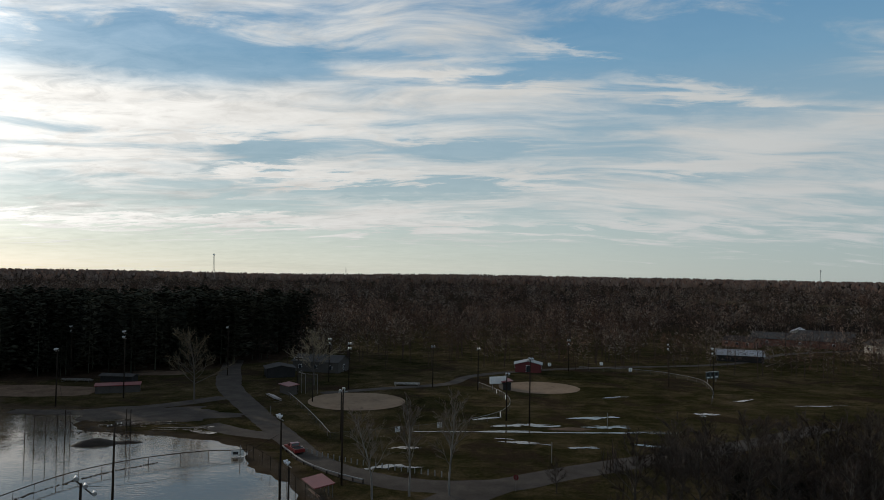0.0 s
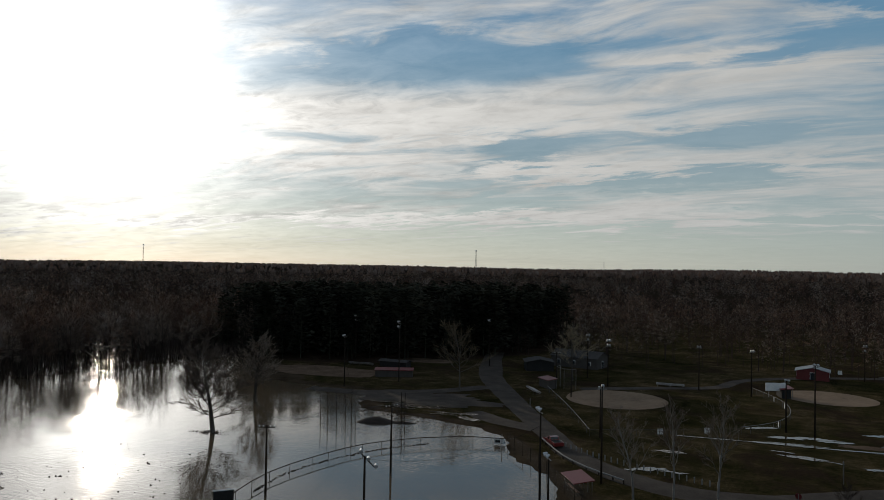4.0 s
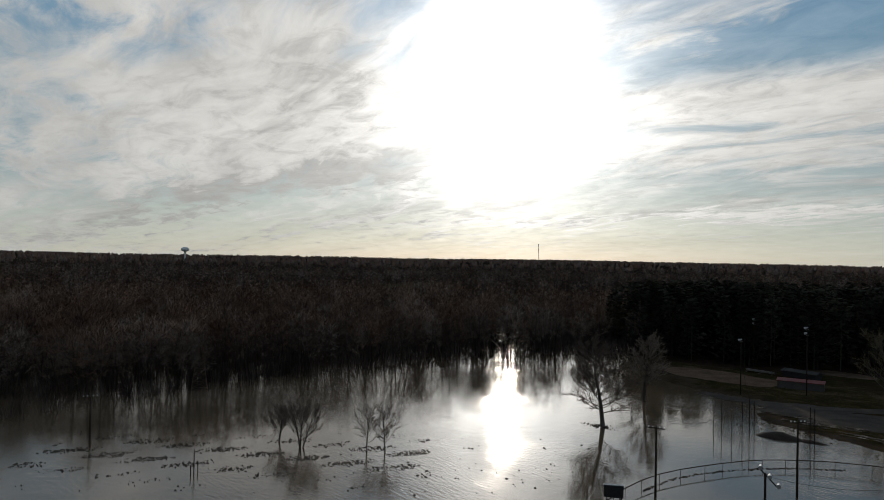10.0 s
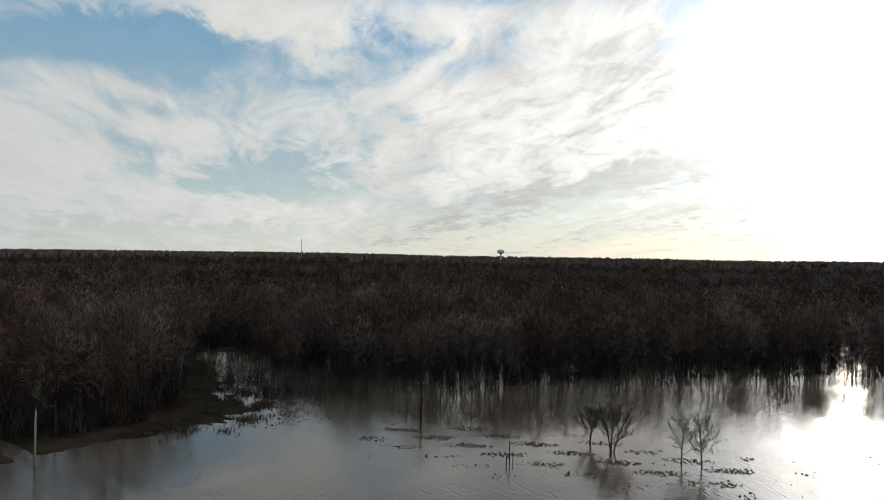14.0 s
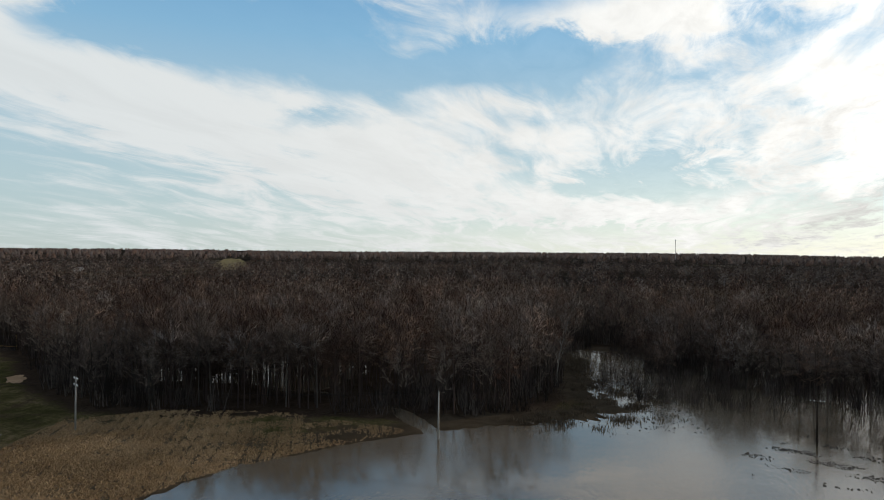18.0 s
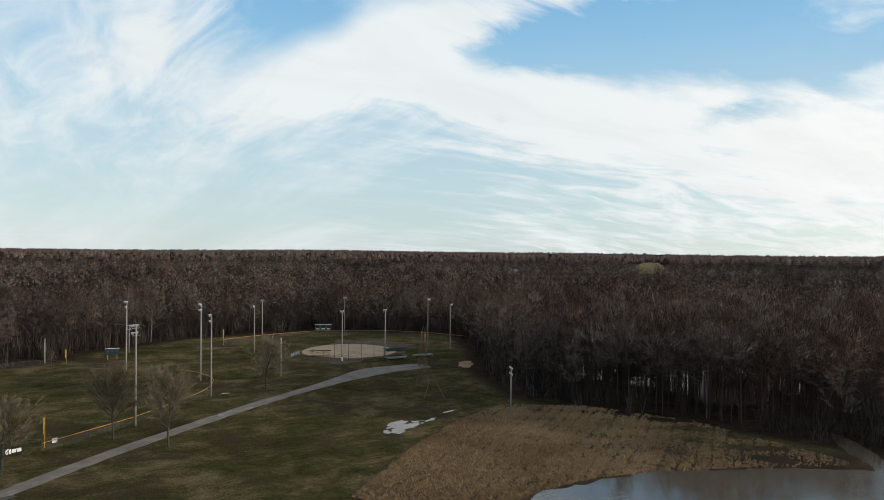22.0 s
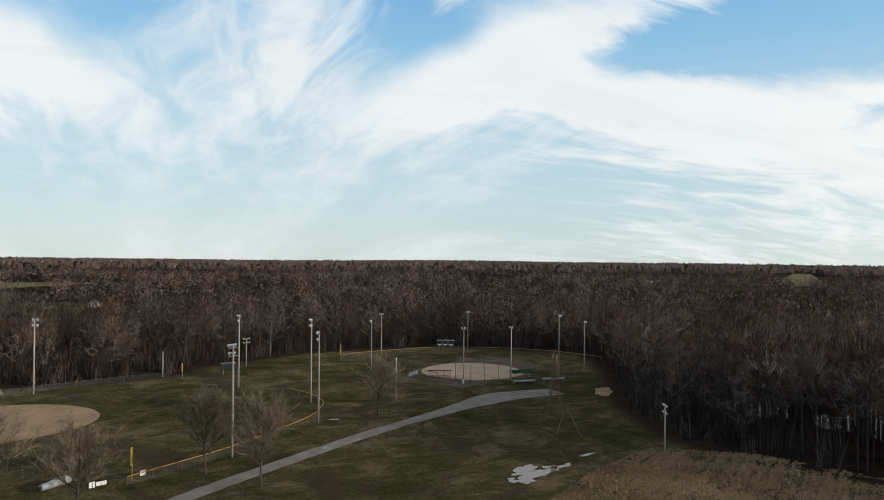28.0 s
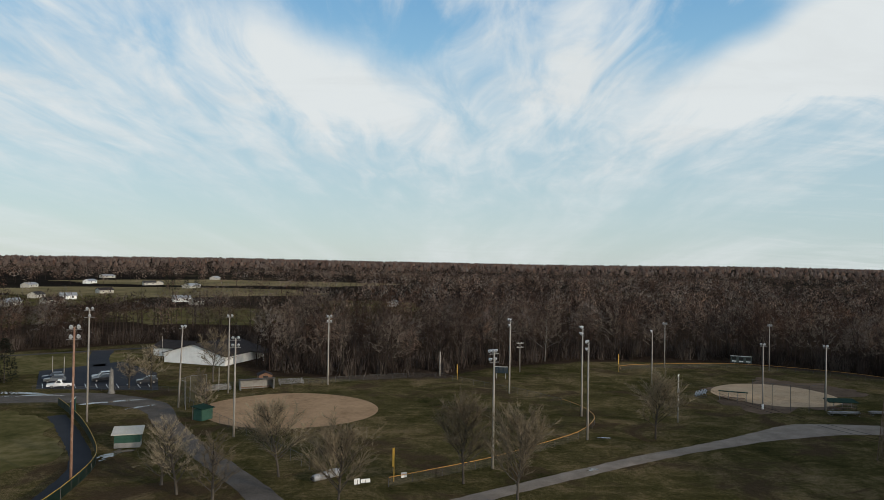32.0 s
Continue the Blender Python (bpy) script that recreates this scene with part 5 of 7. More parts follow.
DARK_LABEL = "dark pole with floodlights by the flooded fields"
for x, y, tall, aim, lamps, rows in [(-85, 156, 12.7, 180, 2, 1), (-75, 167, 15.7, 180, 4, 2), (-18, 129, 9, 90, 2, 1), (18.5, 145, 13.4, 60, 2, 1),
                                     (14, 148, 9.8, 60, 2, 1), (41, 225, 10.0, -90, 3, 2), (64, 197, 11.7, 180, 2, 2), (71, 183, 12.2, 180, 3, 2),
                                     (-14, 102, 13.8, 90, 1, 1), (-24, 185, 12, -60, 4, 2), (-31, 196, 12, -60, 3, 2), (-2, 190, 11, -90, 2, 1), (10, 186, 11, -60, 2, 1),
                                     (-105, 200, 14, 180, 3, 2), (-62, 205, 14, 180, 2, 1)]:
    light_pole(x, y, tall, aim, lamps, DARK_WOOD, rows=rows, label=DARK_LABEL, radius=0.16, arm=1.3)


def utility_pole(x, y, tall, turn, arms=1, mat=DARK_WOOD, label="dark wooden utility pole with crossarm", box=False):
    ob = thing("utility_pole", x, y, gz(x, y) - 0.05, turn, label, "utility pole", "utility poles")
    part("pole", Geo().tube([(0, 0, 0), (0, 0, tall)], [0.17, 0.11], 8), mat, ob, smooth=True)
    for k in range(arms):
        z = tall - 0.4 - 1.1 * k
        part("crossarm", Geo().box(-1.1, -0.06, z, 1.1, 0.06, z + 0.14), mat, ob)
        for e in (-1.0, -0.45, 0.45, 1.0):
            part("insulator", Geo().tube([(e, 0, z + 0.14), (e, 0, z + 0.26), (e, 0, z + 0.32)], [0.05, 0.08, 0.03], 6), WHITE, ob, "pale insulator")
    if box:
        part("transformer", Geo().tube([(0.3, 0, tall * 0.62), (0.3, 0, tall * 0.62 + 0.9)], 0.26, 8), STEEL, ob, "grey transformer can")
    return ob


utility_pole(-54.9, 79.6, 10.2, 20, 1)
utility_pole(-43.5, 94.5, 11.2, 60, 1, label="tall dark pole with a short crossarm in flood water")
utility_pole(-95, -92, 9.0, 60, 2, POLE_WOOD, "grey wooden utility pole with two short crossarms")
utility_pole(-110, -33, 8.2, 95, 0, POLE_WOOD, "bare grey pole standing in flood water")
utility_pole(-125, 26, 8.5, 80, 1, label="thin utility pole standing in flood water")
utility_pole(-79, -153, 9.3, 60, 2, POLE_WOOD, "wooden pole with crossarms and a transformer", True)
utility_pole(-62, -214, 8.2, 20, 2, POLE_WOOD)
utility_pole(-39, -207, 6.5, 0, 0, POLE_WOOD, "plain grey pole at the fence corner")
utility_pole(-36, 178, 9, 30, 1)
utility_pole(-30, 166, 7, 30, 0)


def cable(points, sag, label="thin black overhead wire"):
    g = Geo()
    for a, b in zip(points, points[1:]):
        a, b = Vector(a), Vector(b)
        line = [a.lerp(b, k / 14) - Vector((0, 0, sag * 4 * (k / 14) * (1 - k / 14))) for k in range(15)]
        g.tube(line, 0.018, 4)
    return solid("overhead_cable", g, CABLE, label, "cable", "overhead wires")


for e in (-0.9, 0.9):
    cable([(-79 + e, -153, 8.2), (-95 + e, -92 + e, 8.4), (-110, -33 + e, 7.9)], 1.4)
cable([(-54.9, 79.6, 10), (-64.5, 121.6, 6.8), (-85, 156, 11.5)], 2.2)
cable([(-36, 71.2, 9.0), (-19.5, 87, 11)], 1.8)


def lattice(x, y, tall, turn, base=1.5, arm=2.2, levels=8, label="rusty steel lattice tower", name="lattice_tower", mat=RUST):
    ob = thing(name, x, y, gz(x, y) - 0.1, turn, label, "pylon", "lattice towers")
    corner = lambda i, z: Vector(((-1, 1, 1, -1)[i] * w(z), (-1, -1, 1, 1)[i] * w(z), z))
    w = lambda z: base * (1 - z / tall) ** 1.1 + 0.28
    for i in range(4):
        part("leg", Geo().tube([corner(i, tall * 0.9 * k / 6) for k in range(7)], 0.06, 4), mat, ob)
    for k in range(levels):
        z0, z1 = tall * 0.9 * k / levels, tall * 0.9 * (k + 1) / levels
        g = Geo()
        for i in range(4):
            j = (i + 1) % 4
            g.tube([corner(i, z0), corner(j, z1)], 0.04, 3).tube([corner(j, z0), corner(i, z1)], 0.04, 3).tube([corner(i, z1), corner(j, z1)], 0.04, 3)
        part("brace", g, mat, ob)
    g = Geo()
    for e in (-1, 1):
        z = tall * 0.9
        g.tube([(e * 0.3, 0.2, z), (e * arm, 0, z - 0.2)], 0.045, 4).tube([(e * 0.3, -0.2, z), (e * arm, 0, z - 0.2)], 0.045, 4)
        g.tube([(0, 0, tall), (e * arm, 0, z - 0.2)], 0.04, 4).tube([(e * arm, 0, z - 0.2), (e * arm, 0, z - 1.3)], 0.03, 4)
    part("arm", g, mat, ob)
    return ob


lattice(-101, -126, 13.2, 35, 0.95, arm=1.9)
lattice(-160, 56, 12.5, 70, 1.6, label="rusty steel lattice tower at the flooded wood's edge")
beams = Geo()
for a, b in (((-94, -110, 0.1), (-97, -118, 4.2)), ((-91, -113, 0.1), (-95, -116, 3.2))):
    beams.tube([(a[0], a[1], a[2] + gz(a[0], a[1])), b], 0.07, 4)
solid("fallen_beams", beams, RUST, "bent rusty steel beams leaning at the tower's foot", "steel beams")

# ---- fences ----


def fence(name, points, tall, label, cap=None, step=3.0, mesh=WIRE, group="chain-link fences", post=FENCE_STEEL, rail=FENCE_STEEL, rail_r=0.03, z0=None, gapless=True):
    line = curve_points(points, step)
    ob = thing(name, line[0].x, line[0].y, 0, 0, label, "fence", group)
    base = line[0].copy()
    g_rail, g_mesh = [], Geo()
    for i, p in enumerate(line):
        z = (gz(p.x, p.y) if z0 is None else z0)
        part("post", Geo().tube([(p.x - base.x, p.y - base.y, z - 0.3), (p.x - base.x, p.y - base.y, z + tall + 0.04)], 0.04, 5), post, ob)
        g_rail.append((p.x - base.x, p.y - base.y, z + tall))
    part("rail", Geo().tube(g_rail, rail_r if cap is None else 0.055, 5), rail if cap is None else cap, ob, "" if cap is None else "bright plastic cap along the top")
    for (x0, y0, z1), (x1, y1, z2) in zip(g_rail, g_rail[1:]):
        g_mesh.quad((x0, y0, z1 - tall + 0.03), (x1, y1, z2 - tall + 0.03), (x1, y1, z2 - 0.02), (x0, y0, z1 - 0.02))
    part("mesh", g_mesh, mesh, ob)
    return ob


fence("outfield_fence", [(-22, -118.3), (-29.7, -122.5), (-37.7, -127.1), (-47, -134.3), (-55.6, -141.7), (-60.5, -148.8), (-62.9, -155), (-62.9, -163), (-61, -170)], 1.25,
      "chain-link outfield fence with an orange cap", ORANGE)
fence("outfield_fence", [(-61, -170), (-56, -180), (-48, -191), (-40, -202)], 1.25, "plain chain-link outfield fence")
fence("side_fence", [(-40, -204), (-30, -204), (-19, -201), (-9, -197.5), (0, -194.5), (9, -193), (17, -187)], 1.3, "grey chain-link fence behind the ball field")
fence("side_fence", [(17, -172), (11, -161), (5, -152), (-1, -143), (-6, -134), (-11, -126.5)], 1.8, "grey chain-link fence along the park road")
fence("outfield_fence", [(-89.5, -210), (-91.4, -216.2), (-101, -219.5), (-112.2, -220.4), (-122, -221), (-131.4, -219), (-145.8, -209.3), (-156.4, -195.9), (-161.3, -178.4)], 1.3,
      "distant outfield fence with a faded orange cap", ORANGE, step=4)
fence("screen_fence", [(20, -102), (18.8, -112.4), (18.7, -119.4), (19.2, -127.6), (20.6, -133.5), (23.9, -141.2), (29.9, -153.2), (36.9, -165.2), (42, -173)], 1.5,
      "green-screened outfield fence with a yellow cap", YELLOW, step=2.6, mesh=GREEN_SCREEN)
fence("road_fence", [(42, -174), (60, -173), (80, -172), (105, -171)], 1.0, "low wire fence beside the road", step=3.5)
fence("lot_fence", [(22, -187.5), (36, -188), (54, -189.5)], 1.0, "low wire fence along the parking lot", step=3)
fence("flooded_fence", [(-54, 66), (-57, 76), (-58, 85), (-56.5, 94), (-53, 104), (-46, 112), (-38, 116.5), (-32, 117.5)], 1.15,
      "chain-link outfield fence standing in flood water", z0=0, step=3.2, post=DARK_WOOD, rail=DARK_WOOD, rail_r=0.07)
fence("flooded_fence", [(-32, 117.5), (-28, 112), (-24, 106), (-20, 99), (-16, 92), (-12, 82)], 2.2, "chain-link fence between flood water and road", step=3, z0=0.05, post=DARK_WOOD, rail=DARK_WOOD)
fence("outfield_fence", [(10.5, 191), (15, 178), (16.5, 168), (15.5, 158), (12, 149.5), (6, 142.5)], 1.4, "pale chain-link outfield fence with white boards", cap=CONCRETE)
fence("outfield_fence", [(6, 142.5), (-4, 137), (-12, 133), (-20, 129.5)], 1.2, "plain chain-link outfield fence beside puddles", step=3.4)
fence("foul_line_fence", [(-37, 172), (-31, 158), (-25, 143), (-20, 129.5)], 1.2, "white-railed foul line fence", cap=CONCRETE, step=3.4)
fence("outfield_fence", [(45, 228), (66, 221), (75, 206), (74, 194), (71, 183), (66, 171)], 1.2, "pale outfield fence in winter grass", cap=CONCRETE, step=4)
for k, (x, y) in enumerate([(14.5, 180), (16, 172), (13, 151), (0, 139.5), (-8, 135)]):
    solid("white_board", Geo().box(-0.5, -0.03, 0.3, 0.5, 0.03, 1.3), WHITE, "white board hung on an outfield fence", "sign board", "white boards on the fence",
          at=pose(x, y, gz(x, y), 0, 0, 90 if k < 3 else 25))
for x, y in ((36, 232), (54, 236), (60, 222)):
    ob = thing("white_sign", x, y, gz(x, y), 10, "small white sign on a post", "sign", "white park signs")
    part("post", Geo().tube([(0, 0, 0), (0, 0, 1.6)], 0.05, 5), DARK_WOOD, ob)
    part("board", Geo().box(-0.55, -0.04, 0.7, 0.55, 0.04, 1.8), WHITE, ob)
ob = thing("light_pole", -36, 71.2, -0.6, 0, "dark pole with three floodlights on a slanting bar", "light pole", "floodlight poles")
part("pole", Geo().tube([(0, 0, 0), (0, 0, 9.9)], [0.17, 0.12], 8), DARK_WOOD, ob, smooth=True)
part("crossarm", Geo().tube([(-0.5, -0.25, 10.3), (1.0, 0.5, 8.6)], 0.07, 5), DARK_WOOD, ob)
for e in (0.0, 0.5, 1.0):
    flood(ob, -0.4 + 1.5 * e, -0.2 + 0.8 * e, 10.5 - 1.7 * e, -60)
light_pole(-19.5, 87, 13.2, -150, 2, DARK_WOOD, rows=1, label=DARK_LABEL, radius=0.16)
light_pole(-17.5, 82.6, 8.8, -150, 2, DARK_WOOD, rows=1, label=DARK_LABEL, radius=0.15)
for k in range(26):
    s = k / 25
    x, y = (-24.5 + 26 * s), (123.5 - 17 * s ** 0.6 + 0)
    solid("bollard", Geo().tube([(0, 0, -0.2), (0, 0, 0.75), (0, 0, 0.82)], [0.1, 0.1, 0.07], 6), CONCRETE, "short pale post along the gravel road", "bollard",
          "posts along the road", at=pose(x, y, gz(x, y)))
rail_line = curve_points([(-27, 122), (-24.5, 117.5), (-21.5, 112.5), (-17, 107.5), (-11, 103)], 2.5)
guard = thing("guard_rail", 0, 0, 0, 0, "low pale guard rail along the gravel road", "guard rail")
part("beam", Geo().tube([(p.x, p.y, gz(p.x, p.y) + 0.55) for p in rail_line], 0.12, 6), CONCRETE, guard)
for p in rail_line:
    part("post", Geo().box(p.x - 0.09, p.y - 0.09, gz(p.x, p.y) - 0.1, p.x + 0.09, p.y + 0.09, gz(p.x, p.y) + 0.6), DARK_WOOD, guard)

# ---- single trees ----
for x, y, seed, tall in [(-7, -123.5, 1, 11.1), (-15.6, -109.5, 2, 11.1), (-32.2, -118.9, 3, 11.8), (-37.6, -109.4, 4, 11.8), (-69.2, -140.9, 5, 11.3)]:
    tree("park_tree", bare_tree(seed, tall, trunk=0.22, rise=1.35, spread=0.5, limbs=28, boughs=9, twigs=22, radius=0.19, width=0.042, upto=0.85), x, y, seed * 70,
         "leafless ornamental tree with a dense upright crown on grass", group="trees in the park", mats=(BARK, PALE_TWIGS))
tree("flooded_tree", bare_tree(11, 17.2, trunk=0.17, rise=0.55, spread=0.42, limbs=46, boughs=9, twigs=14, radius=0.46, width=0.07, bough_r=0.24), -83.4, 104.3, 30,
     "large leafless tree standing deep in flood water", z=0)
tree("flooded_tree", bare_tree(12, 16.2, trunk=0.2, rise=0.55, spread=0.34, limbs=40, boughs=8, twigs=14, radius=0.4, width=0.07, bough_r=0.24), -93.6, 131, 80,
     "leafless tree standing deep in flood water", z=0)
for x, y, seed, tall, forks in [(-92.2, 61.8, 21, 7.6, 1), (-94.6, 59.9, 22, 7.6, 1), (-102.1, 52.3, 23, 8.0, 3), (-108, 51, 24, 6.5, 2)]:
    tree("flooded_sapling", bare_tree(seed, tall, trunk=0.16, rise=1.0, spread=0.5, limbs=17, boughs=6, twigs=12, radius=0.13, width=0.05, forks=forks, upto=0.9), x, y, seed * 50,
         "small leafless tree standing in flood water", group="saplings in the flood", z=0)
for x, y, seed, tall, trunk in [(-57, 163.5, 31, 17.5, 0.25), (-34, 190, 32, 15, 0.25), (17, -199, 33, 13, 0.22), (5, -117, 34, 10.2, 0.15), (0, -114, 35, 9.2, 0.12),
                                (8, -121, 36, 8, 0.12), (34, -191, 37, 8, 0.2), (29, -190, 38, 10, 0.25), (15, -176, 39, 7, 0.1), (12, -168, 40, 6, 0.1)]:
    tree("broad_tree", bare_tree(seed, tall, trunk=trunk, rise=0.8, spread=0.42, limbs=24, boughs=7, twigs=15, radius=0.22, width=0.055 if tall > 12 else 0.036), x, y, seed * 37,
         "broad leafless tree beside the gravel road", group="broad trees by the roads", mats=(BARK, PALE_TWIGS))
pale_kind = [bare_tree(51 + k, 12.5 + k, trunk=0.3, rise=1.3, spread=0.34, limbs=18, boughs=6, twigs=11, radius=0.17, width=0.045) for k in range(3)]
for k, (x, y) in enumerate([(-9, 96), (-4, 97.5), (1.5, 98)]):
    tree("sycamore", pale_kind[k], x, y, k * 90, "slender pale-barked leafless tree beside the road", group="pale trees by the road", mats=(PALE_BARK, TWIGS))
rng = random.Random(77)
kinds = [bare_tree(61 + k, 12, trunk=0.2, rise=0.8, spread=0.42, limbs=20, boughs=7, twigs=15, radius=0.2, width=0.055) for k in range(4)]
for k, (a, d, size) in enumerate([(-9.5, 101, 0.4), (-16, 113, 0.28), (-15.5, 92, 0.95), (-19, 100, 1.0), (-22, 94, 0.9), (-24, 104, 1.05), (-26, 92, 0.85), (-28.5, 102, 1.1),
                                  (-30.5, 93, 1.0), (-32, 107, 1.1), (-21, 114, 0.8), (-27, 118, 0.9), (-33.5, 96, 1.0),
                                  (-17.5, 89, 0.9), (-20.5, 90, 1.0), (-23.5, 89, 0.9), (-25.5, 97, 1.1), (-29.5, 88, 0.95), (-31.5, 99, 1.15), (-18, 106, 0.7), (-29, 112, 1.0), (-31, 121, 1.0),
                                  (-24.5, 126, 0.7), (-28, 95, 0.8), (-22, 100, 0.85)]):
    x, y = -math.sin(radians(a)) * d, math.cos(radians(a)) * d
    ob = tree("hedgerow_tree", kinds[k % 4], x, y, k * 77, "leafless tree in a dense thicket by the road", group="thicket by the road", mats=(BARK, DARK_TWIGS)) if k < 4 else \
        copy_thing(bpy.data.objects["hedgerow_tree" if k % 4 == 0 else "hedgerow_tree.%03d" % (k % 4)], pose(x, y, gz(x, y) - 0.1, 0, 0, k * 77))
    ob.scale = (size, size, size)


def cedar(seed, tall):
    r = random.Random(seed)
    g = Geo()
    for k in range(900):
        s = (k + r.random()) / 900
        reach = tall * 0.3 * (1 - s) ** 0.6 * r.uniform(0.6, 1.05)
        a = r.uniform(0, 6.28)
        p = Vector((math.cos(a) * reach, math.sin(a) * reach, 0.4 + (tall - 0.4) * s))
        way = Vector((math.cos(a), math.sin(a), r.uniform(0.0, 0.9)))
        side = Vector((-math.sin(a), math.cos(a), r.uniform(-0.5, 0.5))) * r.uniform(0.12, 0.3)
        g.add([tuple(p - side), tuple(p + side), tuple(p + way * r.uniform(0.3, 0.7))], [(0, 1, 2)])
    return g


for k, (x, y, tall) in enumerate([(40, 93, 6), (45, 88, 5.5), (47, 96, 6), (64.5, -199, 10.5), (122, -650, 12), (132, -655, 12), (142, -650, 11), (150, -660, 12)]):
    ob = thing("cedar", x, y, gz(x, y) - 0.1, k * 50, "dense dark evergreen cedar", "tree", "evergreen trees")
    part("trunk", Geo().tube([(0, 0, 0), (0, 0, tall * 0.8)], [0.18, 0.03], 6), BARK, ob)
    part("crown", cedar(k + 90, tall), NEEDLES, ob, "dark green foliage")

# ---- stubble, mud and reeds ----


def clumps(name, spots, make, mat, label, category):
    verts, tris, count = [], [], 0
    spots = np.asarray(spots)
    for (x, y), z in zip(spots, np.maximum(height(spots[:, 0], spots[:, 1]), -0.02)):
        v, f = make()
        verts.append(np.asarray(v) + (x, y, z))
        tris.append(np.asarray(f) + count)
        count += len(v)
    me = array_mesh(name, np.concatenate(verts), np.concatenate(tris), mat)
    return tagged(new(name, me), label, category, kind="stuff")


rng = random.Random(5)


def straw():
    v, f = [], []
    for k in range(3):
        a, h, w = rng.uniform(0, 6.28), rng.uniform(0.06, 0.32), rng.uniform(0.06, 0.14)
        x, y = rng.gauss(0, 0.17), rng.gauss(0, 0.17)
        v += [(x - w * math.sin(a), y + w * math.cos(a), -0.03), (x + w * math.sin(a), y - w * math.cos(a), -0.03), (x + rng.gauss(0, 0.14), y + rng.gauss(0, 0.14), h)]
        f.append((3 * k, 3 * k + 1, 3 * k + 2))
    return v, f


def clod():
    n, r, h = 6, rng.uniform(0.1, 0.24) / rng.uniform(0.4, 1.1), rng.uniform(0.05, 0.2)
    lean = rng.uniform(1.0, 2.2)
    v = [(math.cos(6.283 * i / n) * r * rng.uniform(0.6, 1.2) * lean, math.sin(6.283 * i / n) * r * rng.uniform(0.6, 1.2), -0.12) for i in range(n)] + [(0, 0, h)]
    return v, [(i, (i + 1) % n, n) for i in range(n)]


# matted stalks all over the field, parted by furrows along its length
luck = np.random.default_rng(3)
rows = np.stack([luck.uniform(-122, -44, 130000), luck.uniform(-104, -40, 130000)], -1)
cross = -0.438 * rows[:, 0] + 0.899 * rows[:, 1]
lane = np.abs((cross + 0.3 * np.sin(rows[:, 0] * 0.21)) / 2.15 % 1.0 - 0.5) * 2
thin = np.clip((np.hypot(rows[:, 0] + 62, rows[:, 1] + 84) - 24) / 32, 0, 1)
blot = np.sin(rows[:, 0] * 0.5 + 1.3 * np.sin(rows[:, 1] * 0.37)) * np.sin(rows[:, 1] * 0.45 + rows[:, 0] * 0.2)
keep = (away(CROP, rows[:, 0], rows[:, 1]) < -0.3) & (height(rows[:, 0], rows[:, 1]) > -0.03)
keep &= luck.random(len(rows)) < np.where(lane < 0.22, 0.45, 0.95) - 0.72 * thin + 0.4 * blot
clumps("corn_stubble", rows[keep], straw, STUBBLE, "cut corn stubble in rows, tan and brown", "stubble")
spots = []
for k in range(11000):
    u, w = rng.uniform(-30, 30), rng.gauss(0, 6)
    w = round(w / 1.7) * 1.7 + rng.gauss(0, 0.6)
    if math.sin(u * 0.6 + w) + math.sin(u * 0.23 - w * 0.7) > rng.uniform(0.1, 1.7):
        spots.append((-104 + 0.6 * u + 0.8 * w, 42 + 0.8 * u - 0.6 * w))
for k in range(150):
    spots.append((rng.uniform(-96, -66), rng.uniform(52, 92)))
for k in range(1500):
    s = rng.random()
    spots.append((-128 - 55 * s + rng.gauss(0, 4), -8 + 6 * math.sin(s * 4) + rng.gauss(0, 6 - 3 * s) + 6 * (1 - s)))
for k in range(1300):
    spots.append((rng.gauss(-84, 1.6), rng.gauss(104, 0.8)) if k % 9 == 0 else (rng.gauss(-56, 8), rng.gauss(137, 4.0)))
spots = [q for q, z in zip(spots, height(*np.array(spots).T)) if -0.95 < z < 0.12]
clumps("mud_clods", spots, clod, MUD, "dark clods of mud and stubble rising from the flood", "mud")


def reed():
    v, f = [], []
    for k in range(5):
        a, h, w = rng.uniform(0, 6.28), rng.uniform(0.2, 0.9), rng.uniform(0.05, 0.14)
        x, y = rng.gauss(0, 0.35), rng.gauss(0, 0.35)
        v += [(x - w * math.sin(a), y + w * math.cos(a), -0.3), (x + w * math.sin(a), y - w * math.cos(a), -0.3), (x + rng.gauss(0, 0.35), y + rng.gauss(0, 0.35), h)]
        f.append((3 * k, 3 * k + 1, 3 * k + 2))
    return v, f


spots = []
for k in range(2600):
    s = rng.random()
    if k % 5 < 3:
        spots.append((-126 - 80 * s + rng.gauss(0, 2), -16 - 4 * s + rng.gauss(0, 2.8)))
    else:
        spots.append((-150 - 70 * s + rng.gauss(0, 2), 14 - 12 * s + rng.gauss(0, 3.0)))
spots = [q for q, z in zip(spots, height(*np.array(spots).T)) if -0.6 < z]
for k in range(3200):
    x, y = rng.gauss(-148, 13), rng.gauss(-7, 8)
    if math.sin(x * 0.5 + 1.5 * math.sin(y * 0.4)) + math.sin(y * 0.7 + x * 0.2) > rng.uniform(-0.5, 1.5):
        spots.append((x, y))
spots = [q for q, z in zip(spots, height(*np.array(spots).T)) if -0.5 < z < 0.21]
clumps("reeds", spots, reed, REED, "matted brown reeds along the flooded channel", "reeds")
line = curve_points([(-57, 80), (-57.6, 88), (-55.5, 97), (-51, 106), (-45, 113)], 0.4)
clumps("driftwood", [(p.x + rng.gauss(0, 0.12), p.y + rng.gauss(0, 0.12)) for p in line for _ in range(3) if rng.random() < 0.8], clod, MUD, "dark debris caught along the flooded fence", "debris")


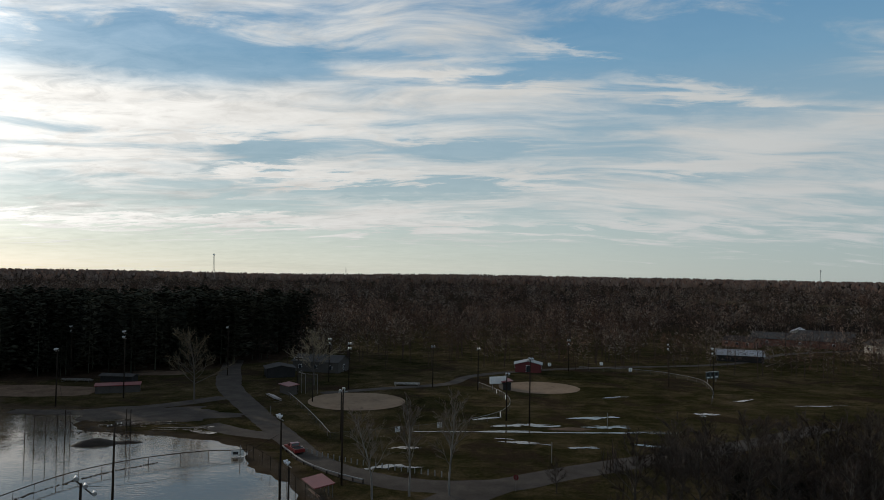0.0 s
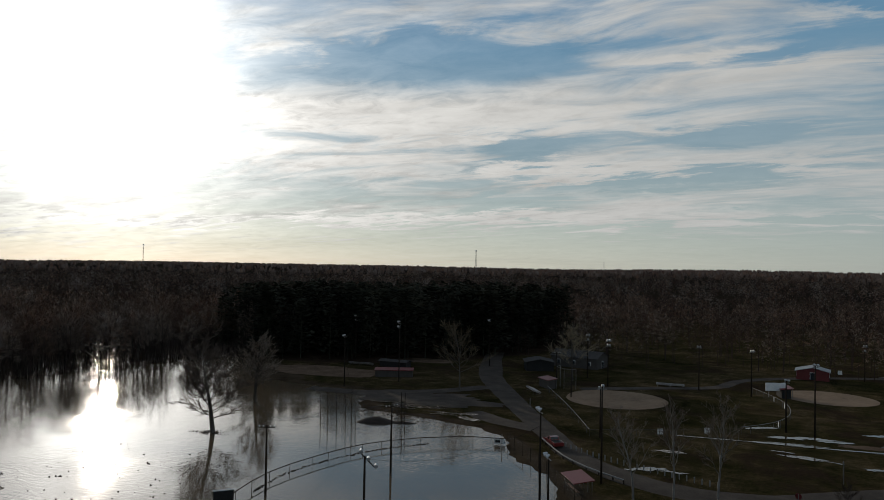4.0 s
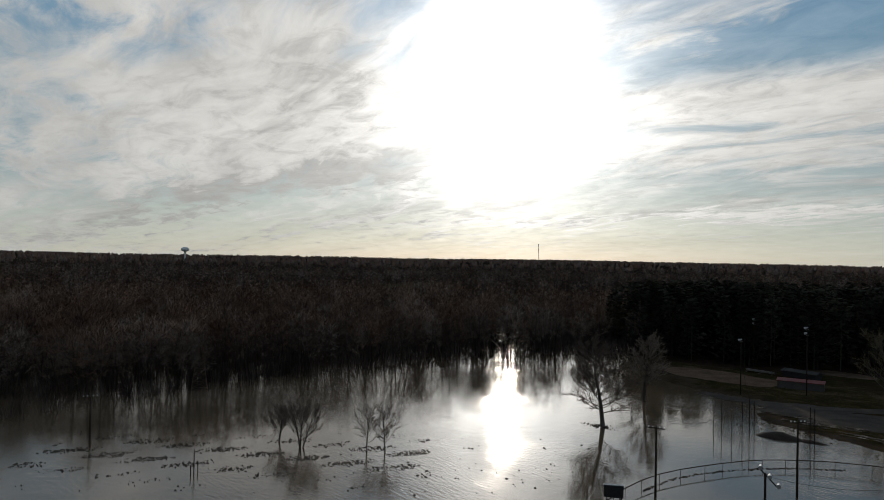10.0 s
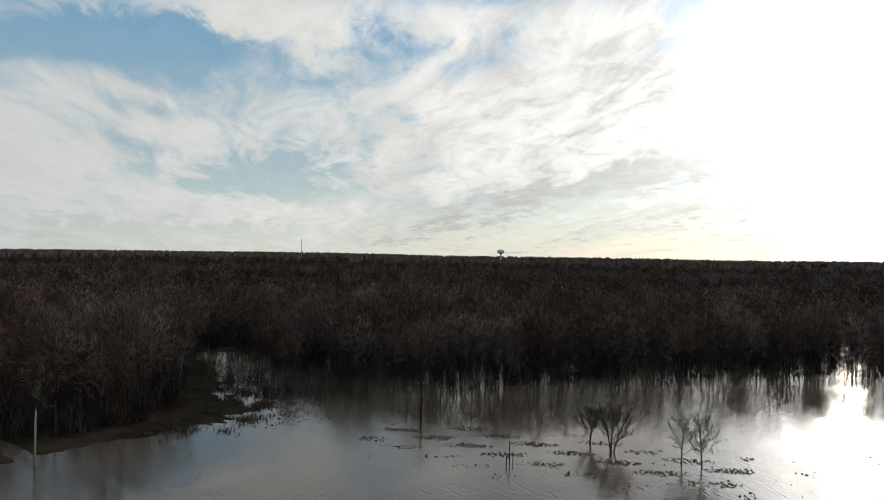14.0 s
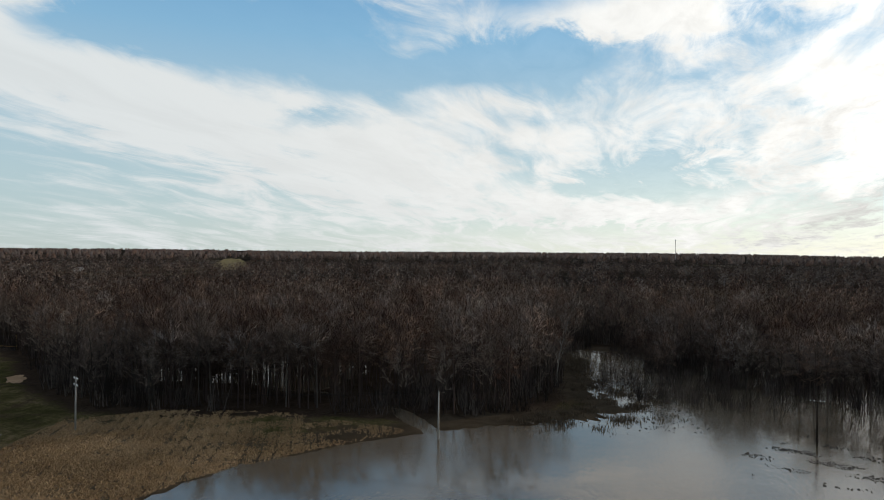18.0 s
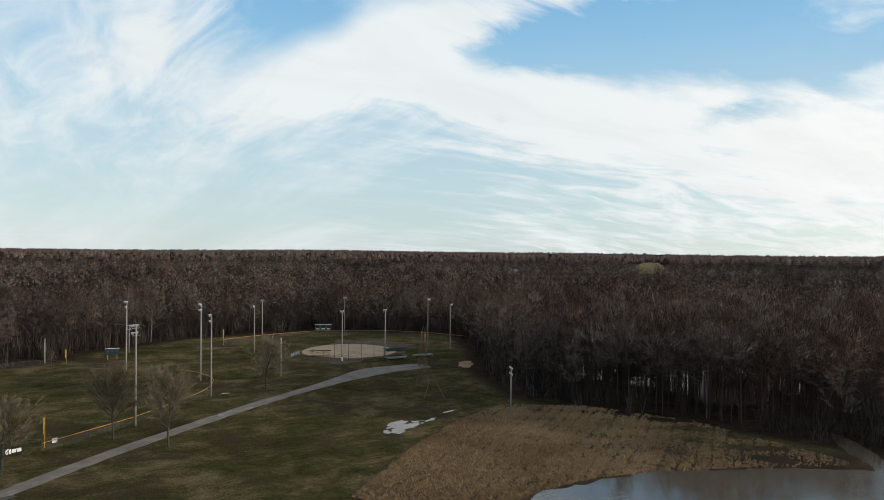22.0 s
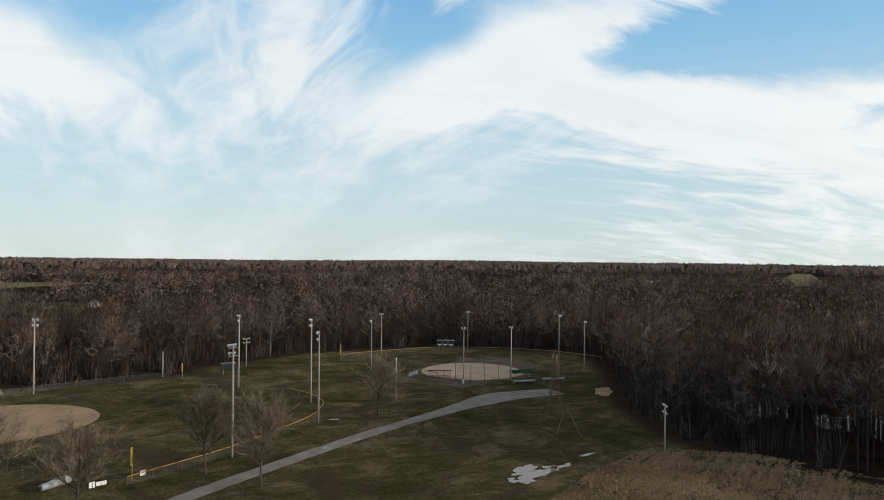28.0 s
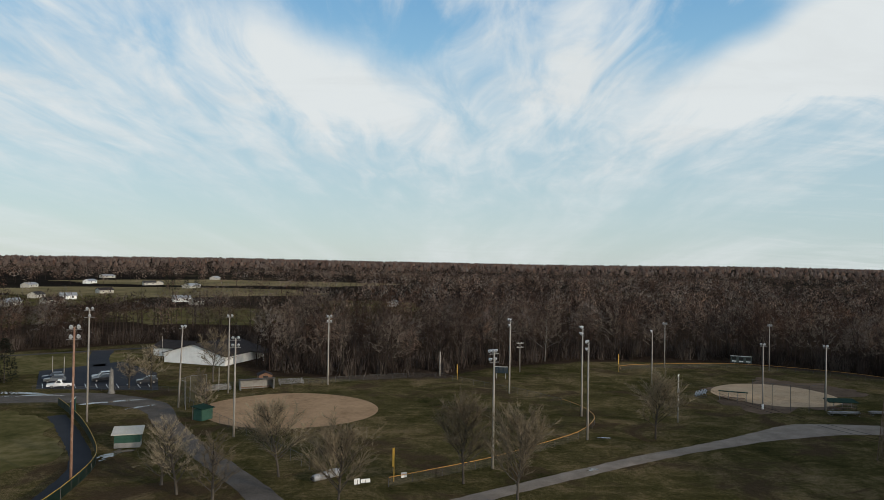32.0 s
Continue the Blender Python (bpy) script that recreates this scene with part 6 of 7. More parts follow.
def heap(name, cx, cy, rx, ry, tall, turn, mat, label, category):
    r = random.Random(int(cx))
    g, n = Geo(), 28
    for k in range(5):
        s = k / 4
        for i in range(n):
            a = 2 * math.pi * i / n
            wob = 1 + 0.12 * math.sin(3 * a + cx) + 0.08 * math.sin(7 * a) + r.uniform(-0.03, 0.03)
            g.v.append((rx * (1 - s) * math.cos(a) * wob, ry * (1 - s) * math.sin(a) * wob, -0.3 + (tall + 0.3) * math.sin(s * 1.57) + r.uniform(-0.04, 0.04)))
    for k in range(4):
        for i in range(n):
            j = (i + 1) % n
            g.f.append((k * n + i, k * n + j, (k + 1) * n + j, (k + 1) * n + i))
    return solid(name, g, mat, label, category, at=pose(cx, cy, 0, 0, 0, turn), smooth=True)


heap("earth_mound", -60.6, 124.6, 4.6, 3.2, 0.85, 5, MUD, "dark mound of earth rising from the flood", "mound")
heap("earth_mound", -55.5, 125.5, 4.0, 1.3, 0.3, 10, MUD, "low dark bank of earth in the flood", "mound")

# ---- park buildings ----


def gable(ob, w, d, wall, rise, wall_mat, roof_mat, over=0.4, base=0.0):
    """Walls and a gabled roof: ridge along the depth; the gable looks to -y."""
    g = Geo()
    t = 0.15
    g.add([(-w / 2, -d / 2, base), (w / 2, -d / 2, base), (w / 2, -d / 2, wall), (0, -d / 2, wall + rise), (-w / 2, -d / 2, wall)], [(0, 1, 2, 3, 4)])
    g.add([(-w / 2, d / 2, base), (w / 2, d / 2, base), (w / 2, d / 2, wall), (0, d / 2, wall + rise), (-w / 2, d / 2, wall)], [(4, 3, 2, 1, 0)])
    g.quad((-w / 2, -d / 2, base), (-w / 2, -d / 2, wall), (-w / 2, d / 2, wall), (-w / 2, d / 2, base))
    g.quad((w / 2, -d / 2, base), (w / 2, d / 2, base), (w / 2, d / 2, wall), (w / 2, -d / 2, wall))
    part("wall", g, wall_mat, ob)
    k = rise / (w / 2)
    for e in (-1, 1):
        x1, z1 = e * (w / 2 + over), wall - k * over
        part("roof", Geo().slab([(0, -d / 2 - over, wall + rise + t), (x1, -d / 2 - over, z1 + t), (x1, d / 2 + over, z1 + t), (0, d / 2 + over, wall + rise + t)][::e], 0.14), roof_mat, ob)


def window(ob, x, y, z, w, h, side, frame_mat=WHITE, name="window"):
    """side: 'x' or 'y', the axis of the wall's normal, with its sign."""
    s = 1 if side[0] == "+" else -1
    dx, dy = (0.05 * s, 0) if side[1] == "x" else (0, 0.05 * s)

    def plate(w, h, off, thick):
        if side[1] == "y":
            return Geo().box(x - w / 2, min(y + off, y + off + thick * s), z, x + w / 2, max(y + off, y + off + thick * s), z + h)
        return Geo().box(min(x + off, x + off + thick * s), y - w / 2, z, max(x + off, x + off + thick * s), y + w / 2, z + h)
    frame_ob = part(name, plate(w + 0.16, h + 0.1, 0.0, 0.05), frame_mat, ob)
    part("pane", plate(w, h, 0.03 * s, 0.035), GLASS, frame_ob, "dark glass pane")


def dugout(x, y, turn, w, roof_mat, label, back=BLOCK, d=2.4, tall=2.2):
    ob = thing("dugout", x, y, gz(x, y), turn, label, "dugout", "dugouts")
    part("back_wall", Geo().box(-w / 2, d / 2 - 0.15, 0, w / 2, d / 2, tall - 0.1), back, ob)
    for e in (-1, 1):
        part("side_wall", Geo().box(e * w / 2 - 0.08, -d / 2 + 0.3, 0, e * w / 2 + 0.08, d / 2 - 0.15, tall - 0.1), back, ob)
    part("bench", Geo().box(-w / 2 + 0.3, 0.4, 0.35, w / 2 - 0.3, 0.8, 0.45), BROWN, ob)
    part("roof", Geo().slab([(-w / 2 - 0.3, -d / 2 - 0.3, tall + 0.35), (w / 2 + 0.3, -d / 2 - 0.3, tall + 0.35), (w / 2 + 0.3, d / 2 + 0.3, tall), (-w / 2 - 0.3, d / 2 + 0.3, tall)], 0.12), roof_mat, ob)
    for k in range(4):
        e = -w / 2 + w * k / 3
        part("post", Geo().tube([(e, -d / 2, 0), (e, -d / 2, tall + 0.25)], 0.05, 5), STEEL, ob)
    return ob


def bleachers(x, y, turn, w, label="aluminium bleachers with four benches", rows=4):
    ob = thing("bleachers", x, y, gz(x, y), turn, label, "bleachers", "bleachers")
    for k in range(rows):
        part("seat", Geo().box(-w / 2, k * 0.62, 0.42 + k * 0.22, w / 2, k * 0.62 + 0.28, 0.47 + k * 0.22), STEEL, ob)
        part("footboard", Geo().box(-w / 2, k * 0.62 + 0.3, 0.2 + k * 0.22, w / 2, k * 0.62 + 0.55, 0.24 + k * 0.22), STEEL, ob)
    for e in (-0.45, 0, 0.45):
        part("frame", Geo().tube([(e * w, 0, 0), (e * w, rows * 0.62, 0.25 + rows * 0.22), (e * w, rows * 0.62, 0), (e * w, 0, 0)], 0.04, 4), STEEL, ob)
    return ob


def scoreboard(x, y, turn, w, h, z, mat, label, panels=4, post=STEEL):
    ob = thing("scoreboard", x, y, gz(x, y), turn, label, "scoreboard", "scoreboards")
    for e in (-0.33, 0.33):
        part("post", Geo().tube([(e * w, 0.12, -0.2), (e * w, 0.12, z + h)], 0.09, 6), post, ob)
    board = part("board", Geo().box(-w / 2, -0.1, z, w / 2, 0.05, z + h), mat, ob)
    part("border", Geo().box(-w / 2 - 0.06, -0.06, z + h, w / 2 + 0.06, 0.03, z + h + 0.1), WHITE, board)
    for k in range(panels):
        e = -w / 2 + w * (k + 0.5) / panels
        part("score_panel", Geo().box(e - w * 0.32 / panels, -0.13, z + h * 0.45, e + w * 0.32 / panels, -0.1, z + h * 0.85), PANEL if mat is SCORE else (DARK if mat is SCORE_GREEN else WHITE), board, "score panel")
        part("caption_bar", Geo().box(e - w * 0.3 / panels, -0.13, z + h * 0.15, e + w * 0.3 / panels, -0.1, z + h * 0.3), PANEL if mat is SCORE else WHITE, board, "caption bar")
    return ob


def foul_pole(x, y, tall, mat=YELLOW):
    ob = thing("foul_pole", x, y, gz(x, y), 30, "yellow foul pole at the outfield fence", "foul pole", "foul poles")
    part("pole", Geo().tube([(0, 0, -0.2), (0, 0, tall)], 0.06, 6), mat, ob)
    part("wing", Geo().box(0.05, -0.03, tall * 0.45, 0.28, 0.03, tall), mat, ob, "flat yellow wing of the pole")


for x, y, tall in [(-22.8, -120.5, 4.6), (-43, -202, 3.8), (-90, -213, 5.0), (-165, -182, 4.2)]:
    foul_pole(x, y, tall)
solid("distance_sign", Geo().box(-0.4, -0.04, 0.5, 0.4, 0.04, 1.2), WHITE, "white distance sign at the foul pole", "sign", at=pose(-24.2, -120.6, gz(-24, -120), 0, 0, 20))
ob = thing("lane_sign", -18.2, -119.1, gz(-18.2, -119.1), 15, "pair of low white signs on the grass", "sign")
part("board", Geo().box(-1.4, -0.05, 0.3, -0.1, 0.05, 0.8), WHITE, ob)
part("board", Geo().box(0.05, -0.05, 0.2, 0.8, 0.05, 0.95), WHITE, ob)
part("post", Geo().tube([(-0.7, 0.08, -0.1), (-0.7, 0.08, 0.7)], 0.04, 5), DARK_WOOD, ob)
part("post", Geo().tube([(0.4, 0.08, -0.1), (0.4, 0.08, 0.8)], 0.04, 5), DARK_WOOD, ob)
tarp = thing("tarp_roll", -13.6, -122.2, gz(-13.6, -122.2), 38, "infield tarpaulin rolled round a tube, dull silver", "tarp roll")
part("roll", Geo().tube([(-2.2, 0, 0.55), (-2.1, 0, 0.55), (-1, 0, 0.6), (1, 0, 0.52), (2.1, 0, 0.5), (2.2, 0, 0.5)], [0.4, 0.52, 0.6, 0.5, 0.46, 0.36], 14), TARP, tarp, smooth=True)
part("tube", Geo().tube([(-2.5, 0, 0.52), (2.5, 0, 0.52)], 0.2, 10), DARK, tarp)

dugout(-102, -174, 150, 5.6, GREEN, "low dugout with a green metal roof by the sandy infield", WIRE, tall=1.7)
dugout(-120.5, -163.5, -10, 5.6, GREEN, "low dugout with a green metal roof by the sandy infield", WIRE, tall=1.7)
bleachers(-96, -180, 60, 6)
bleachers(-117, -158.5, -10, 6, rows=3)
bleachers(-126, -158, -14, 6, rows=3)
dugout(5.5, -190, 200, 7.5, WEATHERED, "block dugout behind a wire fence", BLOCK)
bleachers(13.5, -187.5, 205, 6)
bleachers(-2, -195.5, 195, 6)
dugout(11, -159.5, 55, 2.6, GREEN, "green-roofed dugout by the park road", GREEN_WALL)
shed = thing("storage_shed", 5, -200, gz(5, -200), 15, "small brown storage shed with a dark gable roof", "shed")
gable(shed, 3.2, 3.0, 1.7, 0.7, BROWN, SHINGLE, 0.2)
part("door", Geo().box(-0.6, 1.5, 0.1, 0.6, 1.54, 1.6), DARK, shed)
shed = thing("ticket_shed", 18.5, -141, gz(18, -141), 190, "green shed with a pale metal roof on grass", "shed")
part("base", Geo().box(-1.9, -1.2, 0, 1.9, 1.2, 0.8), BLOCK, shed, "pale block base")
part("wall", Geo().box(-1.9, -1.2, 0.8, 1.9, 1.2, 2.2), GREEN_WALL, shed)
part("roof", Geo().slab([(-2.3, -1.6, 2.25), (2.3, -1.6, 2.25), (2.3, 1.6, 2.85), (-2.3, 1.6, 2.85)], 0.14), CREAM, shed)
for k in range(6):
    part("roof_rib", Geo().slab([(-2.2 + k * 0.86, -1.6, 2.29), (-2.12 + k * 0.86, -1.6, 2.29), (-2.12 + k * 0.86, 1.6, 2.89), (-2.2 + k * 0.86, 1.6, 2.89)], 0.04), CREAM, shed)
scoreboard(-54.5, -203, 170, 3.6, 1.6, 1.4, SCORE, "dark blue scoreboard behind the outfield fence", 3)
scoreboard(-134, -226.5, 150, 6.0, 2.0, 0.6, SCORE_GREEN, "grey-green scoreboard with pale panels at the wood's edge", 3)
scoreboard(35.5, -163.5, 100, 4.5, 2.2, 0.8, SCORE, "dark scoreboard seen from behind near the screened fence", 3, GREEN_WALL)
scoreboard(15.5, 187.5, 20, 5.0, 1.8, 1.6, WHITE, "white scoreboard panels on the outfield fence", 3)
scoreboard(80, 207, 30, 5.5, 2.0, 1.0, SCORE_GREEN, "pale framed scoreboard on the far outfield", 3)
scoreboard(-55, 71, 40, 2.4, 1.5, 2.4, DARK, "dark board on two posts in the flood", 0, DARK_WOOD)


def backstop(x, y, turn, w, tall, label, metal=STEEL):
    ob = thing("backstop", x, y, gz(x, y), turn, label, "backstop", "backstops")
    pts = [(-w / 2, -w * 0.28), (-w / 4, 0), (w / 4, 0), (w / 2, -w * 0.28)]
    for px, py in pts + [(0, 0)]:
        part("post", Geo().tube([(px, py, -0.2), (px, py, tall)], 0.06, 6), metal, ob)
    for (ax, ay), (bx, by) in zip(pts, pts[1:]):
        part("rail", Geo().tube([(ax, ay, tall), (bx, by, tall)], 0.04, 5), metal, ob)
        part("mesh", Geo().quad((ax, ay, 0.05), (bx, by, 0.05), (bx, by, tall), (ax, ay, tall)), WIRE, ob)
    return ob


backstop(-108, -162, -26, 14, 5.5, "tall wire backstop behind the sandy infield", FENCE_STEEL)
backstop(17.5, -173, 256, 9, 5.5, "tall wire backstop behind the clay infield")
backstop(-35, 178, 130, 8, 5, "wire backstop behind the pale infield")
backstop(-67.6, 121.2, 200, 7, 6.3, "dark wire backstop standing in flood water", DARK_WOOD)
dugout(-80, 175, 200, 10, RED, "long dugout with a faded red roof", WEATHERED, tall=1.9)
dugout(-38, 177, 130, 5, RED, "small dugout with a red roof", WEATHERED)
dugout(-16.6, 97.6, 120, 4.6, RED, "dugout with a red metal roof by the flooded field", WIRE, tall=1.8)
dugout(17.5, 189, 100, 4.5, RED, "dugout with a dark red roof behind the scoreboard", DARK)
bleachers(-39, 169.5, 120, 7, "white bleachers beside the gravel road", 3)
bleachers(-98, 191, 180, 8, "grey bleachers before the pines", 3)
bleachers(-9, 193, 180, 7, "grey bleachers behind the pale infield", 3)
for x, y, turn, w, d, wall, rise, wm, rm, label in [
        (28, 224, -8, 8.2, 6, 2.5, 1.0, RED_WALL, TIN, "red metal shed with a grey roof"),
        (-37, 219, 75, 9, 15, 3.2, 1.6, WEATHERED, GREY_SHINGLE, "concession building with a pale wall and grey roof"),
        # open shelters: the shade under each roof is drawn as solid dark walls
        (-47, 206, 20, 8, 7, 2.6, 0.8, DARK, GREY_SHINGLE, "open dark picnic shelter"),
        (111, 261, 70, 9, 16, 2.4, 1.6, DARK, TIN, "open picnic pavilion with a pale metal roof"),
        (165, 322, 60, 16, 40, 3.2, 2.4, BRICK, GREY_SHINGLE, "long red brick building with a grey roof"),
        (190, 346, 60, 12, 24, 3.0, 2.0, WEATHERED, GREY_SHINGLE, "pale long building with a grey roof"),
        (186, 294, 20, 9, 12, 3.4, 2.2, CREAM, GREY_SHINGLE, "white house with a grey roof"),
        (135, 315, 40, 9, 14, 2.8, 1.8, BRICK, SHINGLE, "low brick house among bare trees"),
        (-87.5, 192, 85, 3, 9, 1.6, 0.4, DARK, GREY_SHINGLE, "low block building by the pine wood")]:
    ob = thing("house" if "house" in label else "building", x, y, gz(x, y), turn, label, "house" if "house" in label else "building", "park and town buildings")
    gable(ob, w, d, wall, rise, wm, rm)
    for k in range(0 if wm is DARK else 3):
        window(ob, -w / 2, -d / 3 + k * d / 3, 1.0, 1.0, 1.1, "-x")
        window(ob, w / 2, -d / 3 + k * d / 3, 1.0, 1.0, 1.1, "+x")
    if wm is not DARK:
        window(ob, 0, -d / 2, 0.1, 1.2, 2.0, "-y", name="door")

chapel = thing("chapel", 24.2, -237.6, gz(24.2, -237.6), 156, "white low church hall with a dark gabled roof", "church hall")
gable(chapel, 20, 20, 2.7, 2.9, WHITE, SHINGLE, 0.6)
for e in (-7.5, -4, 4, 7.5):
    window(chapel, e, 10, 0.7, 0.55, 1.6, "+y", DARK)
window(chapel, 0, 10, 3.3, 1.6, 1.0, "+y", DARK)
wing = Geo().box(-22, 0, 0, -10, 9, 2.6)
part("wing_wall", wing, WHITE, chapel)
for e in (-1, 1):
    part("wing_roof", Geo().slab([(-22.6, 4.5, 4.4), (-9.8, 4.5, 4.4), (-9.8, 4.5 + e * 5.2, 2.6), (-22.6, 4.5 + e * 5.2, 2.6)][::e], 0.15), SHINGLE, chapel)
part("wing_gable", Geo().add([(-22.02, 0, 2.5), (-22.02, 9, 2.5), (-22.02, 4.5, 4.2)], [(0, 1, 2)]), WHITE, chapel)
for e in (-20, -16.5, -13):
    window(chapel, e, 9, 0.6, 0.5, 1.6, "+y", DARK)
part("porch_roof", Geo().slab([(10, 2, 3.0), (15, 2, 2.5), (15, 9, 2.5), (10, 9, 3.0)], 0.15), SHINGLE, chapel)
for e in (2.4, 8.6):
    part("porch_post", Geo().tube([(14.6, e, 0), (14.6, e, 2.4)], 0.1, 6), WHITE, chapel)

# houses across the fields
for k, (a, d, w, dd, turn, wm, rm, label) in enumerate([
        (191.1, 509, 9, 14, 20, WHITE, TIN, "white farm shed with a pale roof"), (189.9, 481, 8, 10, 70, WHITE, GREY_SHINGLE, "white farmhouse with a grey roof"),
        (191.1, 699, 10, 26, 75, WHITE, TIN, "long white barn by evergreens"), (194.2, 758, 9, 14, 30, CREAM, GREY_SHINGLE, "pale house with a gabled roof"),
        (193.5, 765, 9, 12, 100, WHITE, GREY_SHINGLE, "white gabled house across the field"), (199.4, 496, 9, 15, 60, CREAM, SHINGLE, "cream house with a dark roof"),
        (198.7, 541, 9, 12, 30, WHITE, TIN, "small white house among trees"), (201.8, 485, 5, 22, 88, CREAM, TIN, "long low pale trailer home"),
        (201.7, 712, 10, 16, 80, WHITE, TIN, "white barn with a tin roof"), (200.7, 557, 9, 13, 85, CREAM, GREY_SHINGLE, "pale house with a grey roof"),
        (196.7, 611, 8, 14, 50, CREAM, SHINGLE, "small pale house among trees"), (189.9, 935, 10, 20, 80, WHITE, TIN, "distant white barn in woods"),
        (198.2, 798, 9, 20, 85, WHITE, TIN, "white sheds behind the field"), (197.4, 977, 10, 22, 60, WHITE, TIN, "distant white barn roofs"),
        (134, 1000, 14, 40, 40, WHITE, TIN, "distant white farm sheds"), (175.3, 480, 8, 16, 80, WHITE, TIN, "white shed beyond the wood"),
        (-27, 420, 10, 22, 60, WHITE, TIN, "white barn roof among trees")]):
    x, y = -math.sin(radians(a)) * d, math.cos(radians(a)) * d
    ob = thing("farm_building" if "barn" in label or "shed" in label else "house", x, y, gz(x, y), turn + 90, label, "barn" if "barn" in label or "shed" in label else "house", "buildings across the fields")
    w, dd = w * 0.75, dd * 0.8
    gable(ob, w, dd, 2.6, 1.7, CREAM if k % 3 else wm, rm)
    for j in (-1, 1):
        window(ob, -w / 2, j * dd / 4, 1.0, 1.1, 1.2, "-x")
        window(ob, w / 2, j * dd / 4, 1.0, 1.1, 1.2, "+x")

# ---- vehicles ----
PAINTS = {"white": paint("white_car_paint", (0.6, 0.6, 0.6)), "black": paint("black_car_paint", (0.01, 0.01, 0.012)), "blue": paint("dark_blue_car_paint", (0.015, 0.025, 0.045)),
          "silver": paint("silver_car_paint", (0.4, 0.41, 0.42)), "red": paint("red_car_paint", (0.13, 0.012, 0.012)), "grey": paint("grey_car_paint", (0.08, 0.085, 0.09))}


def car(x, y, turn, colour, label, pickup=False, tall=1.7, long=4.7, z=None):
    ob = thing("pickup_truck" if pickup else "car", x, y, (gz(x, y) + 0.06) if z is None else z, turn, label, "pickup truck" if pickup else "car", "vehicles")
    m, w = PAINTS[colour], 0.9
    side = [(-long / 2, 0.4), (-long / 2, 0.95), (-long / 2 + 0.1, 1.0), (long * 0.2, 1.02), (long / 2 - 0.15, 0.9), (long / 2, 0.75), (long / 2, 0.4)]
    n = len(side)
    g = Geo().add([(px, -w, pz) for px, pz in side] + [(px, w, pz) for px, pz in side],
                  [tuple(range(n))[::-1], tuple(range(n, 2 * n))] + [(i, (i + 1) % n, n + (i + 1) % n, n + i) for i in range(n)])
    part("body", g, m, ob)
    x0, x1 = (-0.5, long * 0.24) if pickup else (-long / 2 + 0.15, long * 0.22)
    cab = [(x0, 0.98), (x0 + (0.1 if pickup else 0.35), tall - 0.05), (x0 + 0.6, tall), (x1 - 0.9, tall), (x1, 1.0)]
    n = len(cab)
    g = Geo().add([(px, -(w if pz < 1.1 else w - 0.16), pz) for px, pz in cab] + [(px, (w if pz < 1.1 else w - 0.16), pz) for px, pz in cab],
                  [tuple(range(n))[::-1], tuple(range(n, 2 * n))] + [(i, (i + 1) % n, n + (i + 1) % n, n + i) for i in range(n)])
    part("cabin", g, m, ob)
    for e in (-1, 1):
        part("side_window", Geo().add([(x0 + 0.3, e * (w - 0.02), 1.08), (x1 - 0.3, e * (w - 0.02), 1.08), (x1 - 0.85, e * (w - 0.13), tall - 0.1), (x0 + 0.5, e * (w - 0.13), tall - 0.1)], [(0, 1, 2, 3)]), GLASS, ob)
        part("headlight", Geo().box(long / 2 - 0.05, e * 0.62 - 0.16, 0.62, long / 2 + 0.015, e * 0.62 + 0.16, 0.78), LAMP_GLASS, ob)
        part("tail_light", Geo().box(-long / 2 - 0.015, e * 0.74 - 0.08, 0.65, -long / 2 + 0.05, e * 0.74 + 0.08, 0.9), RED, ob)
        for k in (-0.31, 0.31):
            tyre = part("wheel", Geo().tube([(k * long, e * 0.72, 0.34), (k * long, e * 0.93, 0.34)], 0.34, 12), TYRE, ob)
            part("rim", Geo().tube([(k * long, e * 0.925, 0.34), (k * long, e * 0.945, 0.34)], 0.2, 10), STEEL, tyre)
    part("windscreen", Geo().add([(x1 - 0.06, -0.74, 1.08), (x1 - 0.06, 0.74, 1.08), (x1 - 0.82, 0.66, tall - 0.05), (x1 - 0.82, -0.66, tall - 0.05)], [(0, 1, 2, 3)]), GLASS, ob)
    part("rear_window", Geo().add([(x0 - 0.01, -0.7, 1.1), (x0 - 0.01, 0.7, 1.1), (x0 + (0.08 if pickup else 0.3), 0.62, tall - 0.1), (x0 + (0.08 if pickup else 0.3), -0.62, tall - 0.1)], [(3, 2, 1, 0)]), GLASS, ob)
    if pickup:
        part("bed", Geo().box(-long / 2 + 0.12, -w + 0.1, 1.005, -0.6, w - 0.1, 1.02), DARK, ob)
    return ob


car(49.5, -192.5, 20, "white", "white pickup truck parked at the lot's edge", True, 1.75, 5.4, z=0.3)
car(53.5, -199.5, 20, "grey", "dark grey car parked on asphalt", tall=1.7, z=0.3)
car(55.5, -203.5, 20, "blue", "dark blue car parked on asphalt", z=0.3)
car(44.5, -204.5, 25, "silver", "silver car parked on asphalt", z=0.3)
car(43, -200.5, 25, "black", "black car parked on asphalt", z=0.3)
car(32, -197.5, 20, "black", "small black car parked by the lot's fence", z=0.3)
car(-24.6, 120, 125, "red", "dark red pickup truck on the gravel road", True, 1.6, 4.8)
stump = thing("tree_stump", 36, -185.5, gz(36, -185.5), 0, "tall dead tree trunk with a broken top", "dead tree")
part("trunk", Geo().tube([(0, 0, -0.1), (0, 0, 0.5), (0.1, 0, 2.5), (0, 0.1, 5.2)], [0.9, 0.6, 0.5, 0.35], 9), PALE_BARK, stump, smooth=True)
part("splinter", Geo().tube([(0.1, 0.1, 5.1), (0.15, 0.1, 5.7)], [0.2, 0.03], 5), PALE_BARK, stump)
stop = thing("stop_sign", 11, 100.5, gz(11, 100.5), 160, "red stop sign at the road fork", "stop sign")
